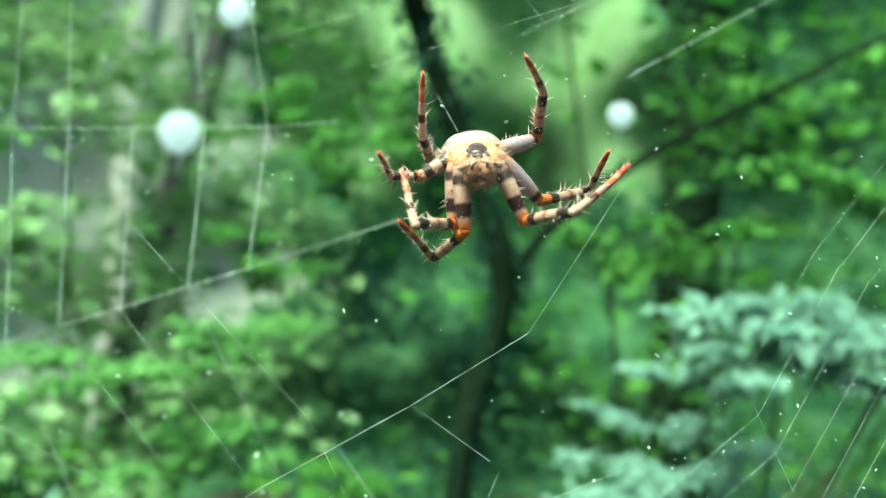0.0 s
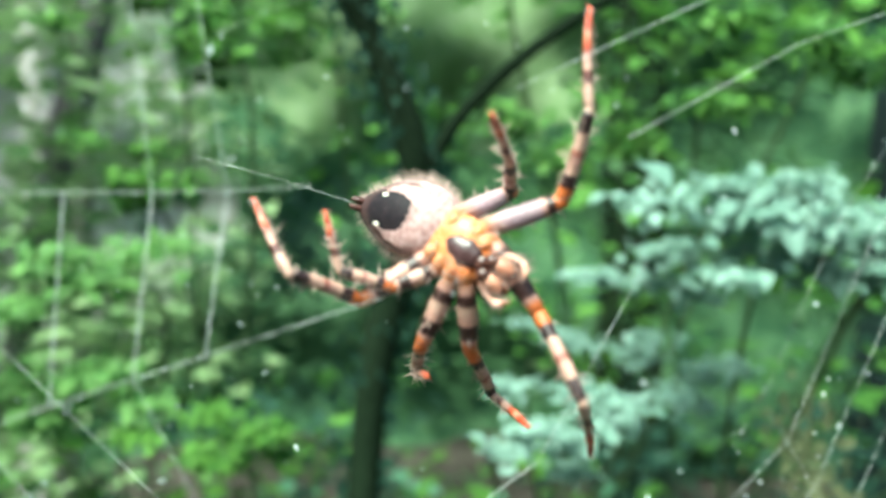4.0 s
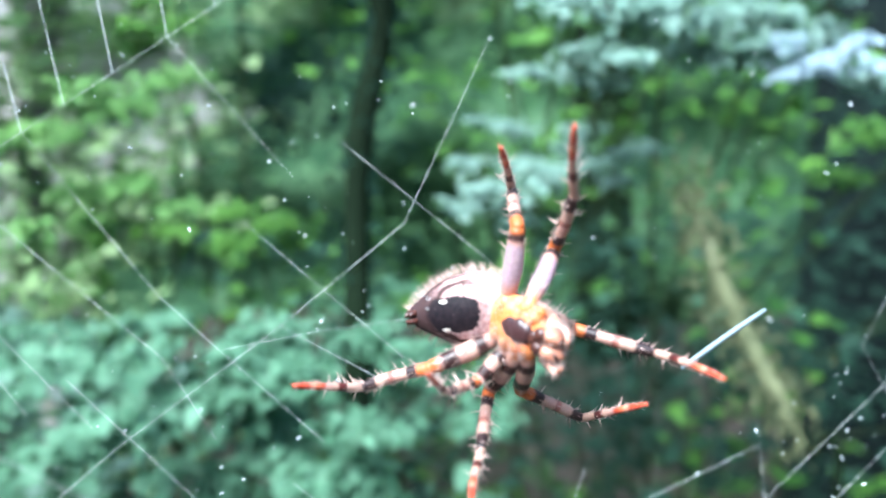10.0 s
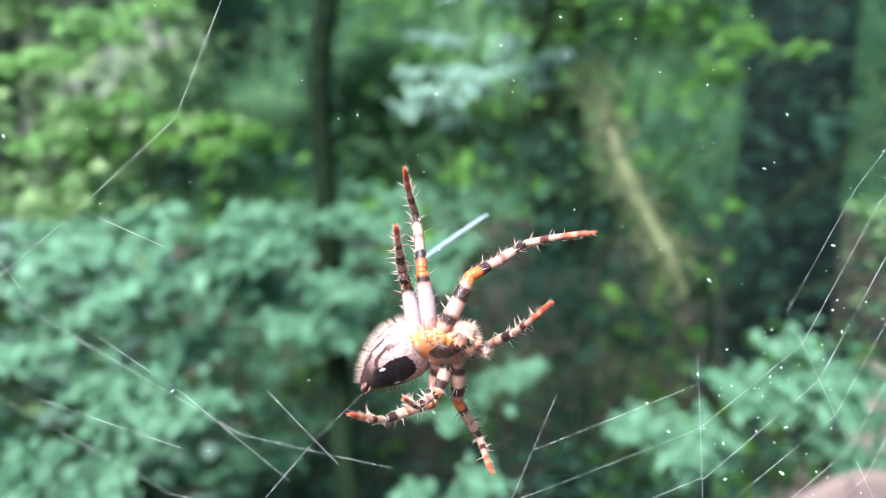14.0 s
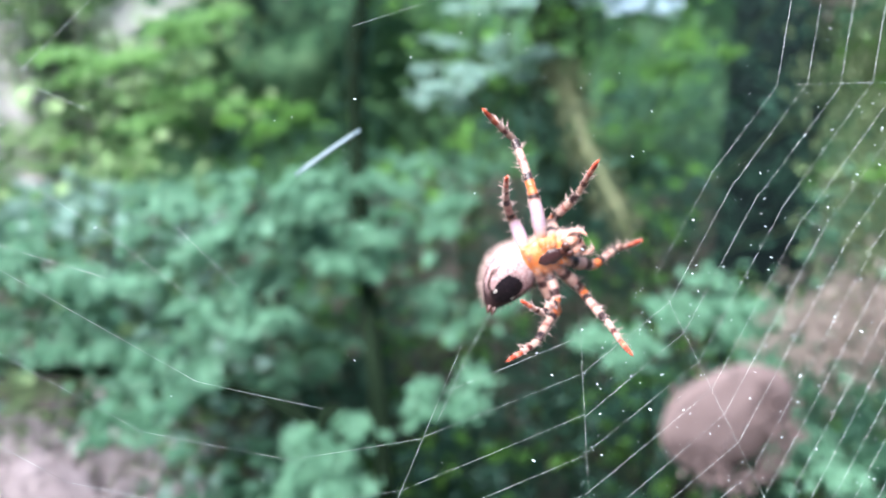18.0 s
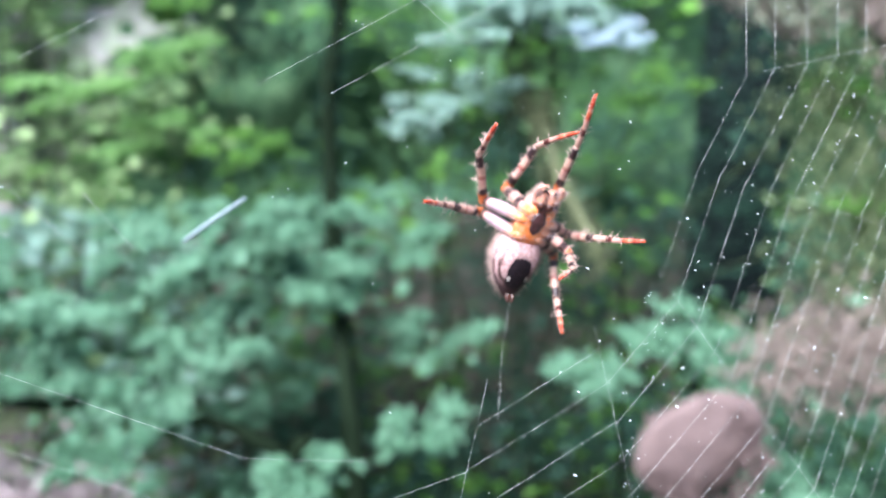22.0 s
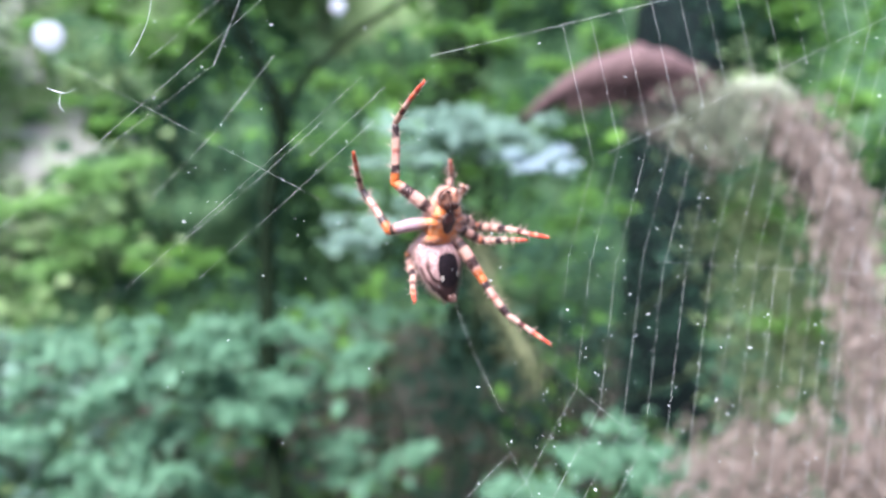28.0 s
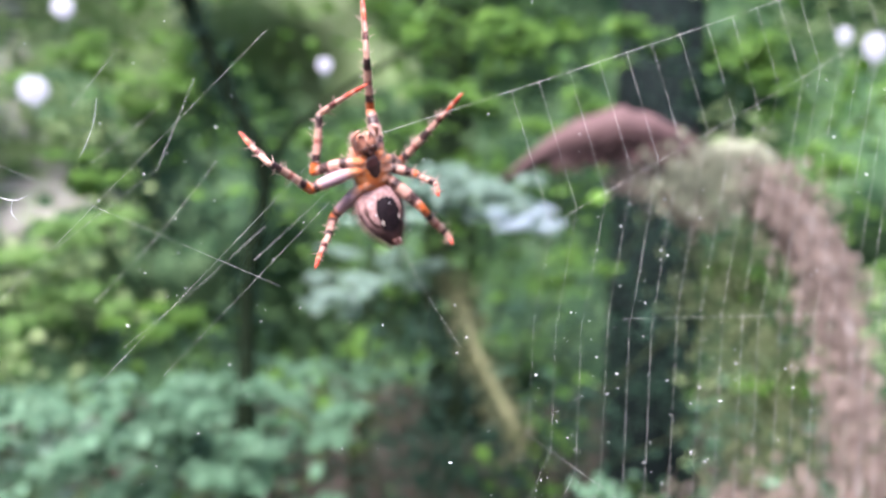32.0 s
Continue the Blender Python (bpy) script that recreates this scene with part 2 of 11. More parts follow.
def thicket():
    """A far hedge wall all round the clearing, uneven."""
    bm = bmesh.new()
    grid = {}
    step = 1.0
    for i in range(int(360 / step)):
        for j in range(int(80 / step)):
            b, h = -180 + i * step, -55 + j * step
            wide = -48 < b < 50 and -36 < h < 26
            if not wide and (i % 4 or j % 4):
                continue
            d = 2.3 + 0.35 * noise.noise(Vector((b * 0.11, h * 0.11, 3)))
            grid[i, j] = bm.verts.new(spot(b, h, d))
    for (i, j) in grid:
        b, h = -180 + i * step, -55 + j * step
        k = 1 if (-48 < b < 50 and -36 < h < 26) else 4
        n = int(360 / step)
        q = [grid.get(((i + di) % n, j + dj)) for di, dj in ((0, 0), (k, 0), (k, k), (0, k))]
        if None in q:
            continue
        f = bm.faces.new(q)
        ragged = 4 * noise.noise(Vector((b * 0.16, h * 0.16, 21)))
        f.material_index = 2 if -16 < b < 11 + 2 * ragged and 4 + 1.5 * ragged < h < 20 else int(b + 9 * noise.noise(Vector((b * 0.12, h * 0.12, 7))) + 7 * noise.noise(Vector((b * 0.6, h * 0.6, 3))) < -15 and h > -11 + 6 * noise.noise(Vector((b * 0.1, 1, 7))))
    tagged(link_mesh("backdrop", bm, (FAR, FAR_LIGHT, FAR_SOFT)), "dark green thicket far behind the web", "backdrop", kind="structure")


# ---- leaves and bushes ----
def leaf_bm(bm, length, width, m, fold=0.25, droop=0.2, teeth=0.0, n=7):
    """One ovate blade along +y, folded at its midrib and drooping at the tip."""
    mid, left, right = [], [], []
    for i in range(n + 1):
        u = i / n
        w = width * 0.5 * math.sin(math.pi * u ** 0.75) ** 0.9 * (1 + teeth * (1 if i % 2 else -1))
        if i in (0, n):
            w = 0
        z = -droop * length * u * u
        mid.append(bm.verts.new(m @ Vector((0, length * u, z))))
        if 0 < i < n:
            left.append(bm.verts.new(m @ Vector((-w, length * u - 0.04 * length, z + fold * w))))
            right.append(bm.verts.new(m @ Vector((w, length * u - 0.04 * length, z + fold * w))))
    for side, flip in ((left, False), (right, True)):
        for i in range(n):
            if i == 0:
                f = [mid[0], mid[1], side[0]]
            elif i == n - 1:
                f = [mid[n - 1], mid[n], side[n - 2]]
            else:
                f = [mid[i], mid[i + 1], side[i], side[i - 1]]
            bm.faces.new(f if flip else f[::-1])


LEAF_MESHES = []


def leaf_meshes():
    for k in range(6):
        bm = bmesh.new()
        leaf_bm(bm, 1.0, 0.62 + 0.05 * (k % 3), Matrix(), 0.15 + 0.07 * (k % 4), 0.1 + 0.08 * (k % 3), 0.06)
        tube(bm, ((0, -0.3, 0.05), (0, -0.1, 0.02), (0, 0.02, 0)), (0.012, 0.01, 0.01), 5)
        me = bpy.data.meshes.new("leaf")
        bm.to_mesh(me)
        bm.free()
        me.polygons.foreach_set("use_smooth", [True] * len(me.polygons))
        LEAF_MESHES.append(me)


def leaf(parent, at, length, turn, tilt, roll, mat, k, label=""):
    me = LEAF_MESHES[k % 6]
    key = me.name.split(".")[0] + mat.name + str(k % 6)
    if key not in bpy.data.meshes:
        c = me.copy()
        c.name = key
        c.materials.append(mat)
    ob = new("leaf", bpy.data.meshes[key])
    ob.parent = parent
    ob.matrix_basis = Matrix.Translation(Vector(at) - parent.location) @ pose(0, 0, 0, tilt, roll, turn) @ Matrix.Diagonal((length, length, length, 1))
    if label:
        ob["label"] = label
    return ob


def round_leaf(parent, at, size, mat, label):
    """A small domed blade, nearly round, with a short stalk."""
    bm = bmesh.new()
    rows = [[bm.verts.new((0, -0.06 * size, 0.45 * size))] * 20]
    for r in (0.4, 0.75, 1.0):
        rows.append([bm.verts.new((0.46 * size * r * math.cos(a), -0.06 * size * (1 - r * r), 0.45 * size + 0.45 * size * r * math.sin(a) * (1 + 0.06 * math.sin(3 * a)))) for a in (2 * math.pi * k / 20 for k in range(20))])
    for a, b in zip(rows, rows[1:]):
        for k in range(20):
            q = [a[k], b[k], b[(k + 1) % 20], a[(k + 1) % 20]]
            bm.faces.new(q[:3] if a is rows[0] else q)
    tube(bm, [(0, 0.002, 0), (0.01 * size, 0.1 * size, -0.2 * size), (0, 0.2 * size, -0.5 * size)], [0.02 * size] * 3, 5)
    ob = part("leaf", bm, mat, parent, label)
    ob.location = Vector(at) - parent.location
    return ob


def cluster(parent, bearing, height, dist, width, rng, mat, count=4):
    """A spray of leaves at one place of the plan; width in degrees as seen from the stand."""
    c = spot(bearing, height, dist)
    size = K * dist * radians(width)
    for i in range(count):
        off = Vector((rng.gauss(0, 0.26), rng.gauss(0, 0.25), rng.gauss(0, 0.10))) * size
        leaf(parent, c + off, size * rng.uniform(0.12, 0.20), rng.uniform(110, 250), rng.uniform(-40, 10), rng.uniform(-20, 20), mat, rng.randrange(6))
    small = bmesh.new()
    tiers = [Vector((rng.gauss(0, 0.29), rng.gauss(0, 0.22), rng.gauss(0, 0.14))) for i in range(count + 2)]
    for i in range(90 * count):
        off = (rng.choice(tiers) + Vector((rng.gauss(0, 0.095), rng.gauss(0, 0.095), rng.gauss(0, 0.036)))) * size
        ln = size * rng.uniform(0.055, 0.12)
        leaf_bm(small, ln, ln * rng.uniform(0.55, 0.8), Matrix.Translation(c + off - parent.location) @ pose(0, 0, 0, rng.uniform(-50, 5), rng.uniform(-22, 22), rng.uniform(100, 260)),
                rng.uniform(0.1, 0.3), rng.uniform(0.05, 0.3), 0, 4)
    part("foliage", small, mat, parent)["kind"] = "stuff"


def bush(name, label, foot, sprays, mat, seed, cane_r=0.0022):
    """A low bush: arching canes from one foot on the ground, each with a spray of leaves at its end."""
    rng = random.Random(seed)
    b = thing(name, foot, label, "bush", "leafy bushes")
    for bearing, height, dist, width, n in sprays:
        cluster(b, bearing, height, dist, width, rng, mat, n)
        end = spot(bearing, height, dist) - Vector((0, 0, 0.01))
        f = Vector(foot)
        mid1 = f.lerp(end, 0.45) + Vector((K * rng.uniform(-0.05, 0.05), K * 0.10, 0.12))
        bm = bmesh.new()
        pts = bend([f - f, mid1 - f, end + K * Vector((0, 0.05, -0.03)) - f, end - f], 12)
        tube(bm, pts, [cane_r * (1 - 0.6 * i / 11) for i in range(12)], 6)
        part("cane", bm, CANE, b)
    return b


def filler(name, label, count, d0, d1, size, mat, seed, b0=-46, b1=48, h0=-40, h1=24, keep=lambda b, h: True):
    """Loose undergrowth leaves beyond counting."""
    rng = random.Random(seed)
    bm = bmesh.new()
    for _ in range(count):
        b, h, d = rng.uniform(b0, b1), rng.uniform(h0, h1), rng.uniform(d0, d1)
        if noise.noise(Vector((b * 0.13, h * 0.17, seed))) < -0.06 or not keep(b, h):
            continue
        heart = spot(b, h, d)
        for _ in range(7):
            p = heart + K * size * Vector((rng.gauss(0, 0.42), rng.gauss(0, 0.42), rng.gauss(0, 0.13)))
            if p.z < 0.03:
                continue
            s = K * size * rng.uniform(0.18, 0.38)
            leaf_bm(bm, s, s * rng.uniform(0.55, 0.8), Matrix.Translation(p) @ pose(0, 0, 0, rng.uniform(-10, 45), rng.uniform(-30, 30), rng.uniform(0, 360)),
                    rng.uniform(0.1, 0.4), rng.uniform(0, 0.4), 0, 4)
    return tagged(link_mesh(name, bm, mat), label, "undergrowth", kind="stuff")


def shrub():
    """The dark forked stem and its side branch."""
    foot = K * Vector((-0.03, 0.36, 0.0))
    s = thing("shrub", foot, "dark slender forked shrub stem rising behind the web", "shrub")
    d = 0.375
    line = [foot, spot(-2.6, -38, d), spot(-2.4, -21.4, d), spot(-1.8, -8, d), spot(-0.4, -1.2, d), spot(-2.8, 5.2, d), spot(-5.2, 10.9, d), spot(-8.0, 20, d), spot(-9, 30, 0.6)]
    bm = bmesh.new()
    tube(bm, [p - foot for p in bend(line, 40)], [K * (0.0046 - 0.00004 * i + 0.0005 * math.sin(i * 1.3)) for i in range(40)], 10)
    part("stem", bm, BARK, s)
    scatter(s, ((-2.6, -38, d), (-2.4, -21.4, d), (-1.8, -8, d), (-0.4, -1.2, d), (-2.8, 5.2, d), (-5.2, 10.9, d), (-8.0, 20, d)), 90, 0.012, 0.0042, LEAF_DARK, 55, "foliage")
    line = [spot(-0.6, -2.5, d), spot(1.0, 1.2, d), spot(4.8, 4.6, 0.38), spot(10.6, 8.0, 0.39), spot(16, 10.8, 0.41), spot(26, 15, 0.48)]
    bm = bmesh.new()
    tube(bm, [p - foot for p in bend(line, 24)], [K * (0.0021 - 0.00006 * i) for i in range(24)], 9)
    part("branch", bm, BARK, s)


def trunk(bearing, dist, width, mat, label, lean=0.0, seed=1):
    c = spot(bearing, 0, dist)
    width *= K
    t = thing("tree", (c.x, c.y, -0.02), label, "tree", "trees of the thicket")
    bm = bmesh.new()
    n = 26
    pts = [Vector((lean * k / n + 0.02 * noise.noise(Vector((k * 0.3, seed, 0))), 0.02 * noise.noise(Vector((k * 0.3, 0, seed))), 3.4 * k / n)) for k in range(n + 1)]
    tube(bm, pts, [width * (1.25 - 0.45 * k / n) * (1 + 0.06 * noise.noise(Vector((k, seed, 2)))) for k in range(n + 1)], 14)
    part("trunk", bm, mat, t)
    rng = random.Random(seed)
    for k in range(4):
        a = rng.uniform(0, 6.28)
        z = 1.9 + 0.3 * k
        bm = bmesh.new()
        tube(bm, bend([(0, 0, z), (0.25 * math.cos(a), 0.25 * math.sin(a), z + 0.3), (0.6 * math.cos(a), 0.6 * math.sin(a), z + 0.5)], 8), [width * 0.4 * (1 - 0.1 * i) for i in range(8)], 7)
        part("limb", bm, mat, t)
    bm = bmesh.new()
    for k in range(140):
        a, r = rng.uniform(0, 6.28), rng.uniform(0.1, 0.8)
        leaf_bm(bm, 0.09, 0.055, Matrix.Translation((r * math.cos(a), r * math.sin(a), rng.uniform(2.2, 3.7))) @ pose(0, 0, 0, rng.uniform(-30, 40), rng.uniform(-30, 30), rng.uniform(0, 360)))
    crown = part("crown", bm, LEAF_FAR, t)
    crown["kind"] = "stuff"


def ribbon(bm, pts, widths, side, thick=0.0006, sag=0.25):
    """A blade of some thickness along pts; side is the way of its width."""
    rows = []
    for p, w in zip(pts, widths):
        p, s = Vector(p), Vector(side).normalized()
        up = Vector((0, -1, 0.3)).normalized()
        rows.append([[bm.verts.new(p + s * w * u + up * (sag * w * (1 - u * u) + o)) for u in (-1, -0.5, 0, 0.5, 1)] for o in (0, -thick)])
    for a, b in zip(rows, rows[1:]):
        for k in range(4):
            bm.faces.new((a[0][k], a[0][k + 1], b[0][k + 1], b[0][k]))
            bm.faces.new((a[1][k + 1], a[1][k], b[1][k], b[1][k + 1]))
        for k in (0, 4):
            f = (a[0][k], b[0][k], b[1][k], a[1][k])
            bm.faces.new(f if k == 0 else f[::-1])
    for r, fl in ((rows[0], 1), (rows[-1], -1)):
        for k in range(4):
            bm.faces.new((r[0][k], r[1][k], r[1][k + 1], r[0][k + 1])[::fl])


def uneven(n, low, high, seed):
    """Half-widths of a torn blade."""
    out = []
    for i in range(n):
        u = i / (n - 1)
        w = low + (high - low) * math.sin(math.pi * u) ** 0.7 * (0.35 + 0.65 * min(1, 1.6 * u)) * (1 + 0.22 * noise.noise(Vector((i * 0.7, seed, 0.3))))
        out.append(K * w)
    return out


def scatter(parent, line, n, size, spread, mat, seed, name="tatter"):
    """Torn scraps of leaf strung along a line."""
    rng = random.Random(seed)
    pts = bend([spot(*q) for q in line], 40)
    bm = bmesh.new()
    for i in range(20 * n):
        p = pts[rng.randrange(40)] + K * spread * Vector((rng.gauss(0, 1), rng.gauss(0, 0.6), rng.gauss(0, 1)))
        ln = K * size * rng.uniform(0.12, 0.28)
        leaf_bm(bm, ln, ln * rng.uniform(0.5, 0.8), Matrix.Translation(p - parent.location) @ pose(0, 0, 0, rng.uniform(-85, -60), rng.uniform(-20, 20), rng.uniform(-25, 25)), rng.uniform(0.1, 0.3), rng.uniform(0, 0.3), 0, 4)
    part(name, bm, mat, parent)["kind"] = "stuff"


def dead_frond():
    """A withered spray hooked over its own stalk: brown tongue, pale shoulder, tan drooping side."""
    d = 0.36
    foot = spot(41, -20, 0.41)
    foot.z = 0.0
    t = thing("withered_leaf", foot, "large curled withered brown leaf spray drooping on its stalk", "dead leaf")

    def blade(line, n, low, high, side, mat, seed, label, sag=0.5):
        bm = bmesh.new()
        ribbon(bm, [p - foot for p in bend([spot(*q) for q in line], n)], uneven(n, low, high, seed), side, 0.0008 * K, sag)
        part("blade", bm, mat, t, label)
    blade(((16.6, -1.6, d), (20.5, 0.7, d), (25.5, 1.5, d), (31.0, 0.2, d + 0.02)), 22, 0.0004, 0.0135, (0.1, -0.3, 1), DEAD_DARK, 1, "brown curled blade tip", 0.7)
    scatter(t, ((20.5, 0.0, d), (24, 0.6, d), (30, 0.2, d)), 50, 0.012, 0.0030, DEAD_DARK, 61)
    scatter(t, ((25, -1.0, d + 0.01), (28, -2.2, d + 0.01), (31, -4.0, d + 0.01)), 34, 0.013, 0.0045, LEAF_TAN, 62)
    blade(((28.0, -0.6, d + 0.004), (31, 0.0, d), (34.0, -0.4, d), (36.6, -3.0, d + 0.006)), 16, 0.002, 0.0080, (0.15, -0.3, 1), DEAD_PALE, 2, "pale green withered shoulder", 0.4)
    scatter(t, ((28.5, -1.6, d - 0.004), (31, -1.0, d - 0.004), (34, -1.4, d - 0.004)), 40, 0.016, 0.0075, DEAD_PALE, 63)
    scatter(t, ((33.5, -0.6, d), (36.5, -3.2, d), (38.6, -7.0, d), (39.2, -10.5, d), (40.4, -15, d), (41.6, -20, d)), 120, 0.017, 0.0065, LEAF_TAN, 64)
    scatter(t, ((34.5, -2.4, d + 0.01), (37.0, -5.0, d + 0.01), (38.4, -9.0, d + 0.01)), 40, 0.015, 0.006, DEAD, 66)
    scatter(t, ((31.5, -7, d + 0.03), (34.5, -12, d + 0.03), (36.0, -18, d + 0.03), (34.5, -24, d + 0.03)), 90, 0.018, 0.015, LEAF_OLIVE, 65)
    scatter(t, ((31.0, -26, d), (34.0, -25, d), (38.0, -24.5, d), (42, -25, d), (43, -20, d)), 100, 0.020, 0.012, LEAF_TAN, 67)
    bm = bmesh.new()
    tube(bm, [p - foot for p in bend([foot, foot + Vector((0.01, 0.03, 0.4)), spot(41, -27, d + 0.02), spot(40.6, -14, d + 0.006), spot(37.2, -4.0, d), spot(32, -0.4, d)], 26)], [0.0014 * K] * 26, 7)
    part("stalk", bm, BARK_PALE, t)


def fallen_branch():
    """A dark broken branch lying slantwise in the low bush."""
    line = [spot(-34, -20.5, 0.40), spot(-27.5, -24.5, 0.38), spot(-18.5, -27.4, 0.38), spot(-12.0, -30.2, 0.38), spot(-8.0, -33.0, 0.38), spot(-5.5, -37, 0.40)]
    foot = Vector((line[-1].x, line[-1].y + 0.02, 0.0))
    t = thing("branch", foot, "dark broken branch lying slantwise in the low bush", "branch")
    bm = bmesh.new()
    tube(bm, [p - foot for p in bend(line + [foot], 40)], [K * (0.0026 + 0.0007 * math.sin(0.9 * i) + 0.00004 * i) for i in range(40)], 9)
    part("stem", bm, BARK, t)
    for k, (u, b, h) in enumerate(((1, -23, -19), (2, -14, -23), (3, -16, -34))):
        bm = bmesh.new()
        tube(bm, [p - foot for p in bend([line[u], line[u].lerp(spot(b, h, 0.40), 0.5) + Vector((0, 0.01, 0.006)), spot(b, h, 0.40)], 10)], [K * 0.0012 * (1 - 0.07 * i) for i in range(10)], 6)
        part("twig", bm, BARK, t)


def low_dead_leaf(bearing, height, dist, mat, label, size=1.0):
    at = spot(bearing, height, dist)
    t = thing("dead_leaf", at, label, "dead leaf")
    bm = bmesh.new()
    rings = []
    for back in (0, 1):
        rows = [[bm.verts.new(K * size * Vector((0, 0.0006 * back, 0)))] * 32]
        for r in range(1, 7):
            row = []
            for k in range(32):
                a, u = 2 * math.pi * k / 32, r / 6
                edge = 1 + 0.06 * noise.noise(Vector((math.cos(a) * 1.5, math.sin(a) * 1.5, dist * 9))) * u
                row.append(bm.verts.new(K * size * Vector((0.0295 * u * edge * math.cos(a), 0.005 * u * u + 0.0008 * noise.noise(Vector((3 * u * math.cos(a), 3 * u * math.sin(a), 2))) + 0.0006 * back, 0.0255 * u * edge * math.sin(a) + 0.004 * u * math.cos(a)))))
            rows.append(row)
        for a, b in zip(rows, rows[1:]):
            for k in range(32):
                q = [a[k], a[(k + 1) % 32], b[(k + 1) % 32], b[k]]
                q = q[1:] if a is rows[0] else q
                bm.faces.new(q if back else q[::-1])
        rings.append(rows[-1])
    for k in range(32):
        bm.faces.new((rings[0][k], rings[1][k], rings[1][(k + 1) % 32], rings[0][(k + 1) % 32]))
    part("blade", bm, mat, t)
    bm = bmesh.new()
    tube(bm, bend([K * size * Vector((0, 0.004, 0.025)), K * size * Vector((0.001, 0.003, 0)), K * size * Vector((0, 0.004, -0.026)), K * Vector((0.01, 0.05, -0.12)), Vector((0.03, 0.12, -at.z))], 16), [0.0016] * 16, 6)
    part("stalk", bm, BARK_RED, t)
    return t


def yellow_blade():
    d = 0.38
    foot = spot(20.5, -20, d)
    foot.z = 0.0
    t = thing("grass_blade", foot, "yellowing arched withered leaf blade on a thin stalk", "grass blade")
    line = [spot(13.2, -9.6, d + 0.015), spot(14.2, -12.4, d), spot(15.4, -15.4, d), spot(17.2, -18.6, d), spot(18.6, -21.0, d)]
    bm = bmesh.new()
    ribbon(bm, [p - foot for p in bend(line, 18)], [K * (0.0004 + 0.0021 * math.sin(math.pi * (i + 0.5) / 18.5)) for i in range(18)], (1, -0.2, 0.25), 0.0008, 0.3)
    part("blade", bm, BLADE, t)
    scatter(t, ((13.0, -8.6, d), (13.9, -11.6, d), (15.0, -14.8, d), (16.8, -18.0, d), (18.2, -20.6, d)), 34, 0.011, 0.0044, BLADE, 71)
    bm = bmesh.new()
    tube(bm, [p - foot for p in bend([line[-2] + Vector((0, 0.001, 0)), line[-1], spot(19.8, -27, d + 0.01), foot], 20)], [0.0009 + 0.0001 * i for i in range(20)], 6)
    part("stalk", bm, BARK, t)


# ---- the spider: U is a fine unit, 1/210 of its 15 mm body ----
U = 0.015 / 210


def banded(name, stops, rough=0.45):
    """Rings of colour along the limb's length, broken by fine noise."""
    m, nt, b = material(name, rough, 0.0, 0.45)
    tc = nt.nodes.new("ShaderNodeTexCoord")
    sep = nt.nodes.new("ShaderNodeSeparateXYZ")
    nt.links.new(tc.outputs["Generated"], sep.inputs[0])
    n = noise_tex(nt, 900, 4)
    k = nt.nodes.new("ShaderNodeMath")
    k.operation = "MULTIPLY_ADD"
    nt.links.new(n.outputs["Fac"], k.inputs[0])
    k.inputs[1].default_value = 0.07
    nt.links.new(sep.outputs["Z"], k.inputs[2])
    s = nt.nodes.new("ShaderNodeMath")
    s.operation = "SUBTRACT"
    nt.links.new(k.outputs[0], s.inputs[0])
    s.inputs[1].default_value = 0.035
    r = ramp(nt, stops)
    nt.links.new(s.outputs[0], r.inputs[0])
    fine = noise_tex(nt, 5000, 3)
    rr = ramp(nt, ((0.3, (0.72, 0.7, 0.7)), (0.7, (1.1, 1.1, 1.1))))
    nt.links.new(fine.outputs["Fac"], rr.inputs[0])
    nt.links.new(mixed(nt, 1.0, r.outputs[0], rr.outputs[0], "MULTIPLY"), b.inputs["Base Color"])
    b.inputs["Subsurface Weight"].default_value = 0.10
    b.inputs["Subsurface Radius"].default_value = (0.0003, 0.00012, 0.00006)
    bumped(nt, b, fine.outputs["Fac"], 0.35, 0.00006)
    return m


PINK, LILAC, BROWN, ORANGE, RUST = (0.44, 0.235, 0.195), (0.40, 0.275, 0.315), (0.022, 0.009, 0.010), (0.50, 0.125, 0.030), (0.36, 0.045, 0.022)
CREAM = (0.45, 0.28, 0.22)
UMBER = (0.032, 0.012, 0.011)
FEMUR_OUT = banded("femur_pale", ((0.0, (0.62, 0.24, 0.10)), (0.12, PINK), (0.26, LILAC), (0.66, LILAC), (0.72, PINK), (0.77, UMBER), (0.82, UMBER), (0.86, ORANGE), (1.0, ORANGE)))
FEMUR = banded("femur_bands", ((0.0, (0.55, 0.24, 0.12)), (0.12, PINK), (0.18, UMBER), (0.27, UMBER), (0.33, CREAM), (0.52, PINK), (0.57, UMBER), (0.72, UMBER), (0.77, PINK), (0.84, ORANGE), (1.0, ORANGE)))
TIBIA = banded("tibia_bands", ((0.0, ORANGE), (0.14, ORANGE), (0.18, BROWN), (0.28, BROWN), (0.31, CREAM), (0.46, PINK), (0.50, (0.22, 0.08, 0.065)), (0.54, (0.30, 0.11, 0.08)), (0.57, CREAM), (0.70, CREAM), (0.74, BROWN), (0.91, BROWN), (0.95, CREAM)))
TARSUS = banded("tarsus_bands", ((0.0, CREAM), (0.22, CREAM), (0.25, (0.05, 0.009, 0.008)), (0.35, (0.09, 0.012, 0.009)), (0.38, CREAM), (0.52, PINK), (0.56, RUST), (0.66, (0.55, 0.12, 0.05)), (0.70, (0.62, 0.27, 0.18)), (0.78, RUST), (1.0, (0.58, 0.075, 0.02))))
HAIR, _nt, _b = material("pale_bristle", 0.4, 0.0, 0.5)
_b.inputs["Base Color"].default_value = (0.46, 0.32, 0.28, 1)
